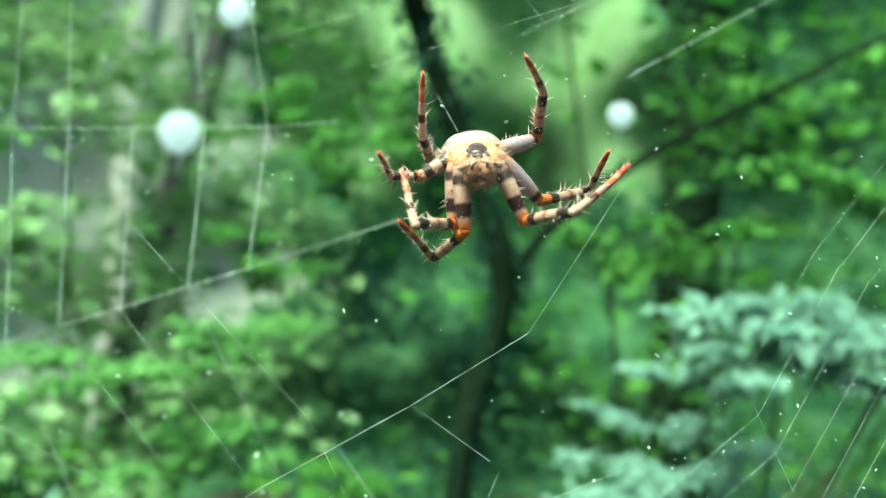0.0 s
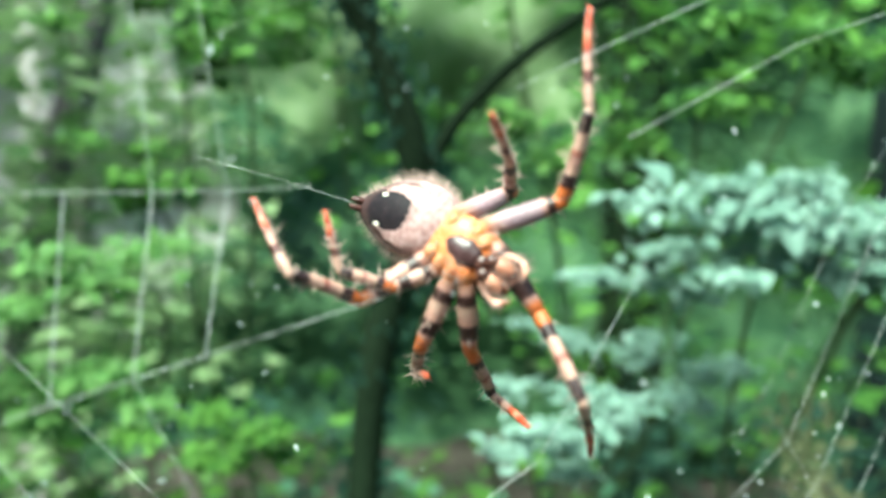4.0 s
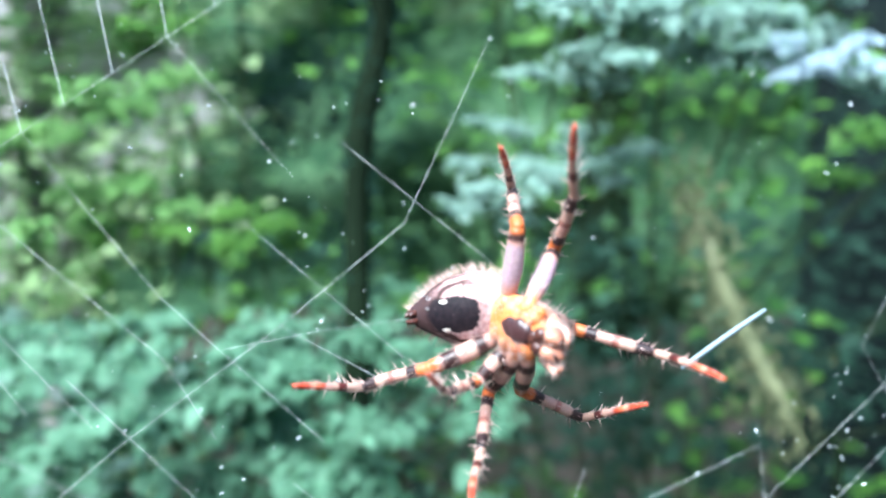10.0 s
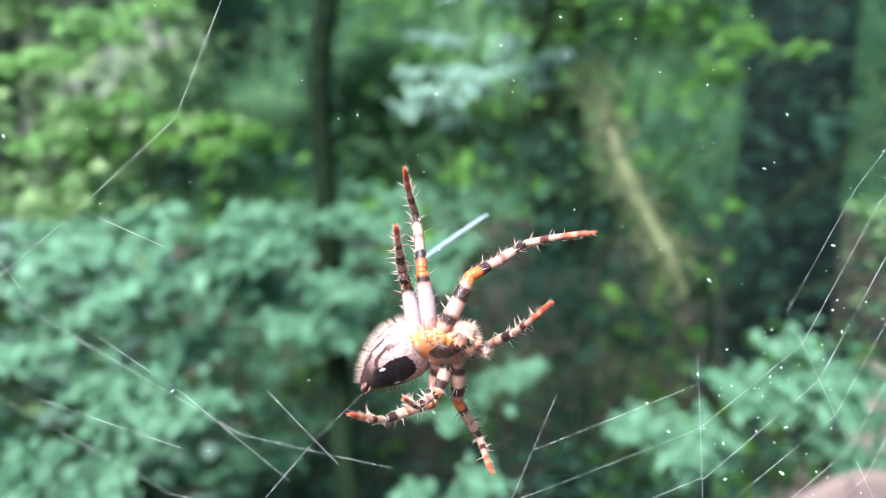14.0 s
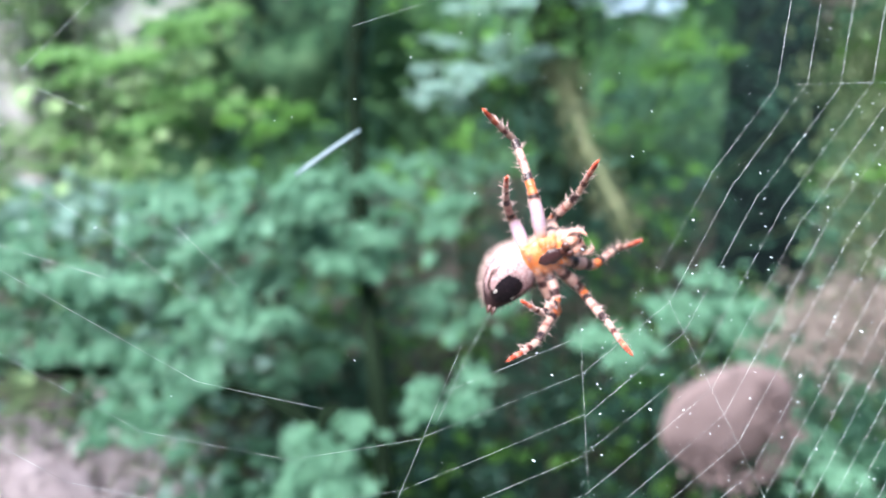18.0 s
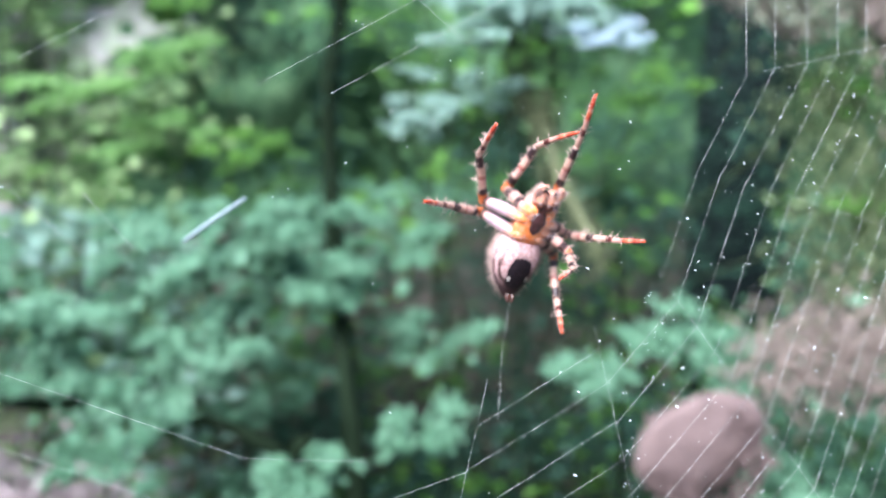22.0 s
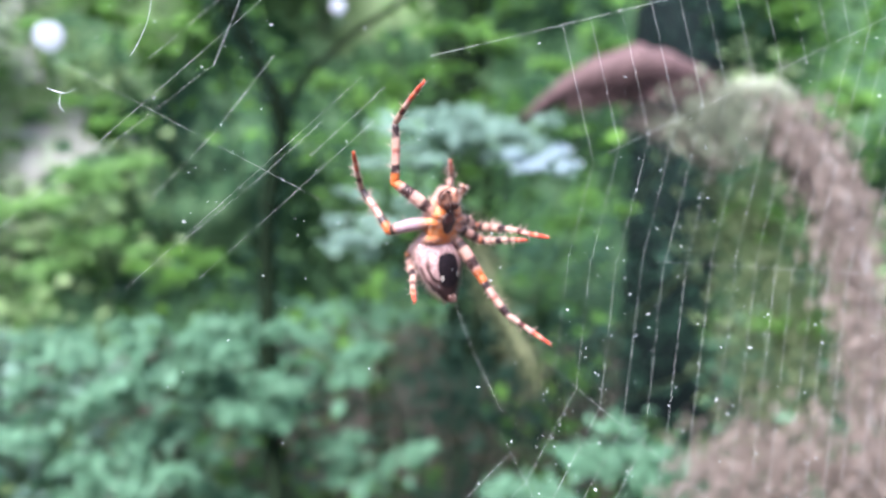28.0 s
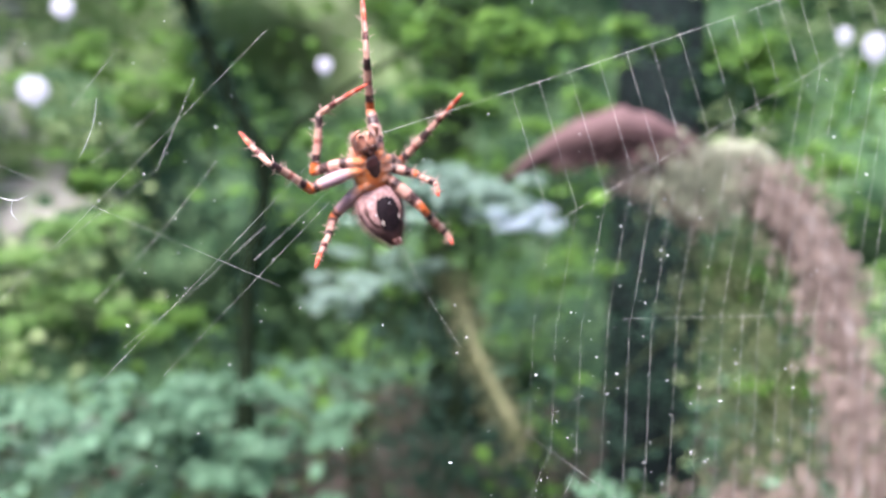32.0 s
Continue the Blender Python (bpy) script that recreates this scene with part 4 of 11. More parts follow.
    for j in range(8):
        u = j + rng.uniform(-0.1, 0.1)
        q = [at2(12 - 95 * u, -300), at2(-107 * u, -19 * u), at2(-78 - 107 * u, 235 + 12 * u), at2(15 - 107 * u, 560 + 29 * u), at2(170 - 107 * u, 900 + 40 * u)]
        for k, thick in enumerate((0.000026, 0.000034, 0.000016, 0.000016)):
            if (k == 2 and j % 3 != 1) or (k == 3 and j % 2) or (k == 0 and j % 3 == 2):
                continue
            run(q[k], q[k + 1], thick, rng, lad, slack=0.003)
        for k in range(26):
            i = rng.randrange(4)
            speck(bm, rng, q[i].lerp(q[i + 1], rng.random()) + g * Vector((rng.gauss(0, 60), 0, rng.gauss(0, 60))))
    d = part("specks", bm, DUST, lad)
    d["kind"] = "stuff"
    # long stray threads from below: a kinked ray with others across it; origin at the kink
    e = 0.0699 / 1388

    def at3(x, z):
        return Vector((x * e, 0, -z * e))
    bm = bmesh.new()
    strand(bm, [at3(*q) for q in ((-1200, 1040), (-755, 650), (-445, 370), (-193, 170), (0, 0))], 0.000020)
    strays = part("stray_threads", bm, SILK, w, "long kinked thread with others across it")
    for q in ((0, 0), (130, -305)), ((-193, 170), (-30, 250)), ((-785, -87), (-381, 227), (-291, 354)), ((-785, 65), (-489, 343)), ((-785, 222), (-641, 352)), ((-284, 540), (-9, 645)), ((-165, 421), (0, 540), (201, 716)), ((165, 540), (298, 687)):
        for a, b in zip(q, q[1:]):
            run(at3(*a), at3(*b), 0.000017, rng, strays, "radius_thread", 0.003)
    bm = bmesh.new()
    for k in range(60):
        speck(bm, rng, at3(rng.uniform(-700, 500), rng.uniform(-300, 600)))
    part("specks", bm, DUST, strays)["kind"] = "stuff"
    # loose threads of the upper corner; origin at the first one's upper end
    e = 0.097 / 1388
    bm = bmesh.new()
    strand(bm, [at3(*q) for q in ((0, 0), (-110, 100), (-250, 215))], 0.000018)
    corner = part("corner_threads", bm, SILK, w, "loose slanting threads")
    for q in ((-85, -115), (-190, 20), (-300, 135)), ((-125, -260), (-190, -100), (-370, 40)), ((-180, -215), (-305, -110)), ((-260, -310), (-340, -210)), ((110, -60), (-20, 60)):
        for a, b in zip(q, q[1:]):
            run(at3(*a), at3(*b), 0.000022, rng, corner, "radius_thread", 0.006)
    bm = bmesh.new()
    for k in range(50):
        speck(bm, rng, at3(rng.uniform(-450, 100), rng.uniform(-330, 250)))
    part("specks", bm, DUST, corner)["kind"] = "stuff"
    return w, lad, strays, corner


def fibre():
    t = thing("plant_fibre", (0, 0, 0), "short pale straight plant fibre caught on a web thread", "fibre")
    bm = bmesh.new()
    tube(bm, bend([(-0.005, 0, -0.0035), (0, 0, 0.0001), (0.005, 0, 0.0035)], 9), [0.00024, 0.00032, 0.00036, 0.00036, 0.00036, 0.00036, 0.00034, 0.00032, 0.00024], 8)
    part("strand", bm, FIBRE, t)
    return t


# ---- building ----
ground()
thicket()
leaf_meshes()
shrub()
dead_frond()
brown = low_dead_leaf(26.6, -33.0, 0.34, DEAD, "round brown dead leaf caught low in the bush", 0.94)
scatter(brown, [(26.6 + 4.0 * math.cos(0.7 * k), -33.0 + 3.2 * math.sin(0.7 * k), 0.34) for k in range(10)], 28, 0.018, 0.0030, DEAD, 70)
rosy = low_dead_leaf(-30.2, -33.0, 0.45, DEAD_ROSY, "torn pale rosy dead leaf lying low under the bush", 1.1)
scatter(rosy, ((-33, -31, 0.45), (-29, -31.5, 0.45), (-26, -33, 0.45), (-23, -35, 0.45)), 90, 0.024, 0.020, DEAD_ROSY, 69)
yellow_blade()
fallen_branch()
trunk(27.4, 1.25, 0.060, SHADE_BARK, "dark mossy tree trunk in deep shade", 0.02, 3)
trunk(-28.9, 0.857, 0.0105, BARK_LILAC, "slim lilac-grey leaning tree trunk", 0.76, 5)
trunk(-20.6, 0.90, 0.010, BARK_PALE, "slim pale grey tree trunk", 0.1, 6)
trunk(-23.5, 1.5, 0.028, BARK_PALE, "slim pale grey tree trunk", 0.05, 8)
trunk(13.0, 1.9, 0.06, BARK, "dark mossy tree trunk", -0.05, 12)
for k, bearing in enumerate((62, 88, 121, 158, 190, 224, 262, 296)):
    trunk(bearing, 1.5 + 0.25 * (k % 3), 0.03 + 0.01 * (k % 2), BARK_PALE if k % 3 == 0 else BARK, "slim pale grey tree trunk" if k % 3 == 0 else "slim dark tree trunk", 0.08 * (k % 3 - 1), 20 + k)
bush("bramble_bush", "arching bush with pale blue-green leaf sprays behind the web", (0.17, 0.92, 0.0),
     ((17.4, -3.0, 0.38, 6, 6), (14.0, -2.4, 0.38, 7, 6), (10.6, -1.6, 0.37, 7, 6), (8.0, -3.6, 0.39, 5, 4), (3.4, -9.6, 0.37, 4.5, 4), (6.2, -8.6, 0.38, 4.5, 4), (4.8, -7.0, 0.39, 3.6, 3), (10.5, -8.0, 0.42, 5, 3)), LEAF_BLUE, 3)
bush("low_bush", "low bush with tiers of bluish green leaves", (-0.20, 0.95, 0.0),
     ((-13.9, -17.3, 0.36, 8, 6), (-5.4, -17.0, 0.35, 8, 6), (-2.2, -21.2, 0.35, 7, 5), (-22.3, -20.8, 0.37, 7.5, 6), (-18.7, -27.5, 0.36, 7, 6), (-9.5, -21.5, 0.37, 8, 6),
         (-13.2, -25.0, 0.36, 7, 5), (-7.9, -36.4, 0.36, 6, 5), (-20.4, -30.5, 0.36, 6, 5), (-17.0, -15.8, 0.40, 7, 5), (-22.5, -25.5, 0.37, 6.5, 5), (-8, -36, 0.36, 8, 6), (3.7, -18.7, 0.38, 6.5, 5), (-27, -17, 0.42, 7, 5)), LEAF_PALE, 4)
bush("low_bush", "low bush with tiers of bluish green leaves", (0.40, 0.85, 0.0),
     ((23.6, -25.1, 0.37, 7, 6), (17.6, -28.4, 0.36, 6.2, 5), (28.7, -26.0, 0.37, 6.5, 5), (35.5, -26.4, 0.38, 7, 6), (2.8, -32.6, 0.36, 6.5, 5), (31, -33, 0.42, 8, 6), (2.6, -24.4, 0.39, 5, 4), (7.0, -26.2, 0.39, 5, 4)), LEAF_PALE, 5)
LEFT_BUSH = bush("bush", "green leafy bush in half shade", (-0.42, 1.25, 0.0),
     ((-18.5, -6.0, 0.41, 6, 6), (-14.0, -9.0, 0.41, 6, 6), (-12.5, -4.5, 0.43, 6, 6)), LEAF_MID, 6)
bush("bush", "green leafy bush in half shade", (-0.2, 1.2, 0.0),
     ((-8.5, 4.5, 0.42, 6, 5), (-8, -11, 0.41, 5, 5), (-4.5, 7, 0.44, 6, 5), (-12, -1, 0.45, 5, 5), (-12, 7, 0.46, 6, 5)), LEAF_GREEN, 10)
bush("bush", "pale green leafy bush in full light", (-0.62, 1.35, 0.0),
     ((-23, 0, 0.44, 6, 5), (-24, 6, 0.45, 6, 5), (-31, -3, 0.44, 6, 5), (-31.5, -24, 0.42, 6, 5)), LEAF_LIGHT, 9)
RIGHT_BUSH = bush("bush", "green leafy bush in half shade", (0.33, 1.33, 0.0),
     ((6, 1, 0.41, 6, 6), (12, 4, 0.41, 6, 6), (21, 3, 0.41, 6, 5), (9, 10, 0.43, 6, 5), (17, 9, 0.43, 6, 5), (25, 8, 0.46, 6, 5), (34, 6, 0.41, 6, 6), (38, -1, 0.41, 6, 5), (33, -8, 0.41, 6, 5), (36, -15, 0.41, 6, 6), (3, 14, 0.41, 6, 5), (22, -8, 0.41, 5, 4)), LEAF_GREEN, 7)
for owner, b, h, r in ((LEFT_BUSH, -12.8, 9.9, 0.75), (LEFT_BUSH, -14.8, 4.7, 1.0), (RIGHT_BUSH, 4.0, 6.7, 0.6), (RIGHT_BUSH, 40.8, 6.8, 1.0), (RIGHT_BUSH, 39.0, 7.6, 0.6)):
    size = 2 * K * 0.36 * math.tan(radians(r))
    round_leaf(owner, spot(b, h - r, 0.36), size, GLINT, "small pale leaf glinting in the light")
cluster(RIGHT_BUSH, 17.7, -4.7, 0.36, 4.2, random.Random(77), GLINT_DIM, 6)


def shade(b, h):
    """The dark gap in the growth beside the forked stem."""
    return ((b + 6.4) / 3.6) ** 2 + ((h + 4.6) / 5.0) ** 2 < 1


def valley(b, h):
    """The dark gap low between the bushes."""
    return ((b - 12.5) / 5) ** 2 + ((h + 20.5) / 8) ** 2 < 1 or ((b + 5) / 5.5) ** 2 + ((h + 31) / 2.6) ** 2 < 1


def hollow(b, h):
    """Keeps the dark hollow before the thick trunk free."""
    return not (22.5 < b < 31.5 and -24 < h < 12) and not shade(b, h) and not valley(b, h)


def gap(b, h):
    """The lighter opening high between the two bushes."""
    n = noise.noise(Vector((b * 0.25, h * 0.25, 13)))
    return -9 + 6 * n < b < 11 + 8 * n and h > 4 - 5 * n and n > -0.05


def clearing(b, h):
    """Thins the growth before the bright clearing."""
    return hollow(b, h) and not gap(b, h) and not (b < -13 and h > -6 and noise.noise(Vector((b * 0.22, h * 0.22, 9))) > -0.4)


filler("undergrowth", "loose green undergrowth leaves of the thicket", 2000, 0.55, 0.95, 0.048, LEAF_GREEN, 31, keep=clearing)
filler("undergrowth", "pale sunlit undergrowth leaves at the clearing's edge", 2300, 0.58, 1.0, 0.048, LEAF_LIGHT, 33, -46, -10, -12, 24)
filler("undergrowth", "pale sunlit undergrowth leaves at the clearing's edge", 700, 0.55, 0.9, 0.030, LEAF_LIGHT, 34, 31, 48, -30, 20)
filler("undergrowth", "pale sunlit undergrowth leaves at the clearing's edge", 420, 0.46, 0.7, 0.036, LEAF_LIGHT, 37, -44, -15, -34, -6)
filler("undergrowth", "green undergrowth leaves round the clearing behind", 2600, 1.3, 2.1, 0.09, LEAF_FAR, 38, 50, 312, -30, 10)
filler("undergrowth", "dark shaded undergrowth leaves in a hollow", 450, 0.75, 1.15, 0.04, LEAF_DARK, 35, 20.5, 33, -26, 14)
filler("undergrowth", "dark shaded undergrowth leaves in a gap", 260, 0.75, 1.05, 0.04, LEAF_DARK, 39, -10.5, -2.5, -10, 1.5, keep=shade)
filler("undergrowth", "bluish green leaves between the low bushes", 1500, 0.42, 0.56, 0.034, LEAF_PALE, 41, -34, 40, -40, -15, keep=lambda b, h: hollow(b, h) and not (18 < b < 32 and h > -23) and not (-4 < b < 27 and h < -22) and not (b < -22 and h < -25))
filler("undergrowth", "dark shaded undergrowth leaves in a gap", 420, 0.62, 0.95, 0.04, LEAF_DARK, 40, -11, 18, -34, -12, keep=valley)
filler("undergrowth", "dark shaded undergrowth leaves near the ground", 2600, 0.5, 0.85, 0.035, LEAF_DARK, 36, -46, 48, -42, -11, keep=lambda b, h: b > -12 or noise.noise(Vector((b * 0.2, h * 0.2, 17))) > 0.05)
filler("undergrowth", "bluish green leaves low at the side of the clearing", 420, 0.44, 0.55, 0.034, LEAF_BLUE, 44, -36, -14, -40, -14, keep=lambda b, h: not (b < -22 and h < -25))
filler("undergrowth", "dense dark undergrowth leaves further back", 2800, 0.95, 1.9, 0.075, LEAF_FAR, 32, keep=lambda b, h: hollow(b, h) and not gap(b, h) and not (b < -15 + 14 * noise.noise(Vector((b * 0.15, h * 0.15, 4))) and h > -12))
SPIDER, ABDOMEN, SEGS = spider()
WEB, LADDER, STRAYS, CORNER = web()
FIBRE_OB = fibre()


def motions():
    walk(SPIDER, [
        (0, pose(-0.01576, 0.31630, 1.11206, -154.4, -8.2, 3.2)), (0.5, pose(-0.01030, 0.31662, 1.11252, -152.1, -9.2, 2.8)),
        (1, pose(-0.00576, 0.31682, 1.10788, -149.9, -10.1, 2.3)), (1.5, pose(-0.00529, 0.31495, 1.10810, -139.6, -26.6, 3.1)),
        (2, pose(-0.00333, 0.31608, 1.10614, -127.6, -43.1, 0.1)), (2.5, pose(0.00051, 0.31108, 1.09080, -141.4, -31.1, 1.4)),
        (3, pose(-0.00299, 0.33776, 1.09068, -154.4, -19.2, 0.3)), (3.5, pose(-0.00013, 0.35460, 1.08416, -135.5, -38.4, 3.6)),
        (4, pose(0.00232, 0.37676, 1.07860, -109.6, -57.1, -3.7)), (4.5, pose(0.00055, 0.37732, 1.07510, -108.8, -58.9, -5.5)),
        (5, pose(-0.00041, 0.37175, 1.07345, -103.3, -63.0, -12.7)), (5.5, pose(-0.00115, 0.36621, 1.07176, -92.6, -67.7, -25.6)),
        (6, pose(-0.00185, 0.36066, 1.07011, -76.8, -71.1, -43.7)), (6.5, pose(-0.00270, 0.35508, 1.06859, -61.6, -72.2, -60.5)),
        (7, pose(0.00049, 0.35723, 1.06678, -55.7, -72.4, -67.4)), (7.5, pose(0.00026, 0.35246, 1.05665, -99.5, -72.3, -29.1)),
        (8, pose(0.00341, 0.34611, 1.04574, -133.3, -65.1, -1.1)), (8.5, pose(0.00516, 0.33750, 1.04204, -123.3, -65.3, -5.5)),
        (9, pose(0.01355, 0.31570, 1.03529, -113.7, -65.0, -10.0)), (9.5, pose(0.00834, 0.30901, 1.03382, -116.6, -70.2, -13.2)),
        (10, pose(0.01351, 0.29044, 1.03160, -120.7, -75.6, -15.8)), (10.5, pose(0.01248, 0.26084, 1.03388, -115.4, -77.0, -16.4)),
        (11, pose(0.01236, 0.25256, 1.03004, -110.2, -78.0, -16.8)), (11.5, pose(0.01206, 0.25858, 1.02035, -26.2, -85.3, -91.9)),
        (12, pose(0.01149, 0.28262, 1.00700, 36.5, -76.0, -145.3)), (12.5, pose(0.01690, 0.29776, 1.00098, 44.6, -82.1, -162.7)),
        (13, pose(0.01771, 0.30036, 0.99701, 84.5, -86.4, 148.3)), (13.5, pose(0.01512, 0.25448, 1.00899, 38.5, -69.2, -163.2)),
        (14, pose(0.01259, 0.21220, 1.01987, 36.0, -50.4, -158.6)), (14.5, pose(0.01412, 0.21471, 1.02299, 38.9, -51.1, -160.1)),
        (15, pose(0.01254, 0.18212, 1.03321, 44.1, -52.4, -160.5)), (15.5, pose(0.01125, 0.15045, 1.04379, 50.9, -54.0, -161.2)),
        (16, pose(0.00982, 0.11893, 1.05473, 58.0, -55.7, -162.3)), (16.5, pose(0.00784, 0.08674, 1.06604, 63.8, -56.9, -163.6)),
        (17, pose(0.00992, 0.08518, 1.06130, 66.4, -58.0, -163.4)), (17.5, pose(0.01124, 0.08687, 1.06368, 66.2, -60.4, -162.6)),
        (18, pose(0.01441, 0.08610, 1.06338, 65.7, -62.3, -162.0)), (18.5, pose(0.01225, 0.08778, 1.06431, 66.2, -62.2, -159.8)),
        (19, pose(0.01184, 0.08780, 1.06155, 66.4, -62.1, -156.9)), (19.5, pose(0.01455, 0.09043, 1.06521, 71.7, -47.7, -162.4)),
        (20, pose(0.01615, 0.08693, 1.06340, 74.4, -32.9, -165.7)), (20.5, pose(0.01680, 0.08700, 1.06682, 76.0, -39.2, -164.5)),
        (21, pose(0.01769, 0.08658, 1.06867, 77.5, -45.4, -163.3)), (21.5, pose(0.01731, 0.08857, 1.07161, 78.9, -33.5, -165.3)),
        (22, pose(0.01868, 0.08888, 1.06788, 79.5, -21.8, -166.7)), (22.5, pose(0.01968, 0.08942, 1.07114, 77.9, -27.6, -166.8)),
        (23, pose(0.02101, 0.08764, 1.07126, 76.1, -33.3, -166.6)), (23.5, pose(0.01968, 0.08751, 1.07272, 89.0, -18.8, -178.0)),
        (24, pose(0.02137, 0.08882, 1.07057, 98.3, -2.9, 174.6)), (24.5, pose(0.02093, 0.08969, 1.07419, 96.5, -2.3, 176.8)),
        (25, pose(0.02100, 0.08991, 1.07597, 93.2, -0.6, -177.0)), (25.5, pose(0.02085, 0.09017, 1.07786, 89.4, 2.2, -169.0)),
        (26, pose(0.02070, 0.09041, 1.07976, 86.1, 5.6, -161.1)), (26.5, pose(0.02073, 0.09056, 1.08153, 83.9, 8.6, -155.3)),
        (27, pose(0.02113, 0.09015, 1.08028, 82.3, 10.7, -153.3)), (27.5, pose(0.02031, 0.09137, 1.08056, 78.1, 5.2, -154.8)),
        (28, pose(0.01710, 0.09140, 1.08232, 74.3, -0.6, -155.7)), (28.5, pose(0.01681, 0.09159, 1.08830, 75.4, 0.7, -161.5)),
        (29, pose(0.01798, 0.09158, 1.08876, 76.2, 1.9, -167.2)), (29.5, pose(0.01875, 0.09199, 1.08918, 80.9, 14.2, -162.3)),
        (30, pose(0.01871, 0.09026, 1.08926, 87.6, 25.9, -156.0)), (30.5, pose(0.01640, 0.09301, 1.09406, 80.5, 14.2, -159.0)),
        (31, pose(0.01713, 0.09264, 1.09320, 74.0, 2.5, -160.4)), (31.5, pose(0.01183, 0.09544, 1.09430, 76.8, 11.0, -160.9)),
        (32, pose(0.01287, 0.09857, 1.09559, 79.4, 19.7, -161.0)),
    ])
    walk(ABDOMEN, [
        (0, pose(0.00000, 0.00000, 0.00000, -10.6, -0.7, -8.0)), (0.5, pose(0.00000, 0.00000, 0.00000, -13.4, -1.4, -12.3)),
        (1, pose(0.00000, 0.00000, 0.00000, -16.1, -2.4, -16.5)), (1.5, pose(0.00000, 0.00000, 0.00000, -10.2, -1.7, -19.1)),
        (2, pose(0.00000, 0.00000, 0.00000, -4.3, -0.8, -21.6)), (2.5, pose(0.00000, 0.00000, 0.00000, -7.6, -1.6, -24.3)),
        (3, pose(0.00000, 0.00000, 0.00000, -11.0, -2.6, -27.0)), (3.5, pose(0.00000, 0.00000, 0.00000, -10.2, -2.1, -22.7)),
        (4, pose(0.00000, 0.00000, 0.00000, -9.4, -1.5, -18.5)), (4.5, pose(0.00000, 0.00000, 0.00000, -6.5, -1.1, -18.4)),
        (5, pose(0.00000, 0.00000, 0.00000, 0.8, 0.1, -18.1)), (5.5, pose(0.00000, 0.00000, 0.00000, 10.3, 1.6, -17.2)),
        (6, pose(0.00000, 0.00000, 0.00000, 19.8, 2.8, -15.8)), (6.5, pose(0.00000, 0.00000, 0.00000, 27.1, 3.5, -14.5)),
        (7, pose(0.00000, 0.00000, 0.00000, 30.1, 3.7, -13.8)), (7.5, pose(0.00000, 0.00000, 0.00000, 16.2, 2.0, -14.2)),
        (8, pose(0.00000, 0.00000, 0.00000, 2.3, 0.3, -13.6)), (8.5, pose(0.00000, 0.00000, 0.00000, 4.8, 0.5, -13.0)),
        (9, pose(0.00000, 0.00000, 0.00000, 7.3, 0.8, -12.2)), (9.5, pose(0.00000, 0.00000, 0.00000, 22.6, 3.4, -17.1)),
        (10, pose(0.00000, 0.00000, 0.00000, 38.0, 7.2, -20.7)), (10.5, pose(0.00000, 0.00000, 0.00000, 32.6, 4.4, -14.9)),
        (11, pose(0.00000, 0.00000, 0.00000, 26.8, 2.2, -9.0)), (11.5, pose(0.00000, 0.00000, 0.00000, 23.6, 2.5, -12.0)),
        (12, pose(0.00000, 0.00000, 0.00000, 20.3, 2.7, -15.0)), (12.5, pose(0.00000, 0.00000, 0.00000, 26.5, 4.5, -19.0)),
        (13, pose(0.00000, 0.00000, 0.00000, 32.6, 6.7, -22.7)), (13.5, pose(0.00000, 0.00000, 0.00000, 36.2, 3.3, -10.2)),
        (14, pose(0.00000, 0.00000, 0.00000, 38.1, -0.8, 2.2)), (14.5, pose(0.00000, 0.00000, 0.00000, 36.7, -0.4, 1.3)),
        (15, pose(0.00000, 0.00000, 0.00000, 33.1, 0.3, -1.1)), (15.5, pose(0.00000, 0.00000, 0.00000, 28.3, 1.1, -4.2)),
        (16, pose(0.00000, 0.00000, 0.00000, 23.4, 1.5, -7.3)), (16.5, pose(0.00000, 0.00000, 0.00000, 19.6, 1.7, -9.7)),
        (17, pose(0.00000, 0.00000, 0.00000, 18.1, 1.7, -10.6)), (17.5, pose(0.00000, 0.00000, 0.00000, 12.0, 2.4, -22.2)),
        (18, pose(0.00000, 0.00000, 0.00000, 5.5, 1.7, -33.6)), (18.5, pose(0.00000, 0.00000, 0.00000, 0.7, 0.1, -23.7)),
        (19, pose(0.00000, 0.00000, 0.00000, -4.2, -0.5, -13.6)), (19.5, pose(0.00000, 0.00000, 0.00000, 5.9, 0.7, -13.1)),
        (20, pose(0.00000, 0.00000, 0.00000, 16.1, 1.7, -12.2)), (20.5, pose(0.00000, 0.00000, 0.00000, 10.4, 1.8, -19.6)),
        (21, pose(0.00000, 0.00000, 0.00000, 4.5, 1.1, -26.9)), (21.5, pose(0.00000, 0.00000, 0.00000, 5.4, 0.9, -18.3)),
        (22, pose(0.00000, 0.00000, 0.00000, 6.1, 0.5, -9.8)), (22.5, pose(0.00000, 0.00000, 0.00000, 3.8, 0.4, -13.1)),
        (23, pose(0.00000, 0.00000, 0.00000, 1.5, 0.2, -16.4)), (23.5, pose(0.00000, 0.00000, 0.00000, -1.8, -0.1, -6.7)),
        (24, pose(0.00000, 0.00000, 0.00000, -5.1, 0.1, 3.0)), (24.5, pose(0.00000, 0.00000, 0.00000, -3.7, 0.1, 2.5)),
        (25, pose(0.00000, 0.00000, 0.00000, -0.1, 0.0, 1.3)), (25.5, pose(0.00000, 0.00000, 0.00000, 4.4, 0.0, -0.2)),
        (26, pose(0.00000, 0.00000, 0.00000, 9.0, 0.1, -1.8)), (26.5, pose(0.00000, 0.00000, 0.00000, 12.5, 0.3, -3.0)),
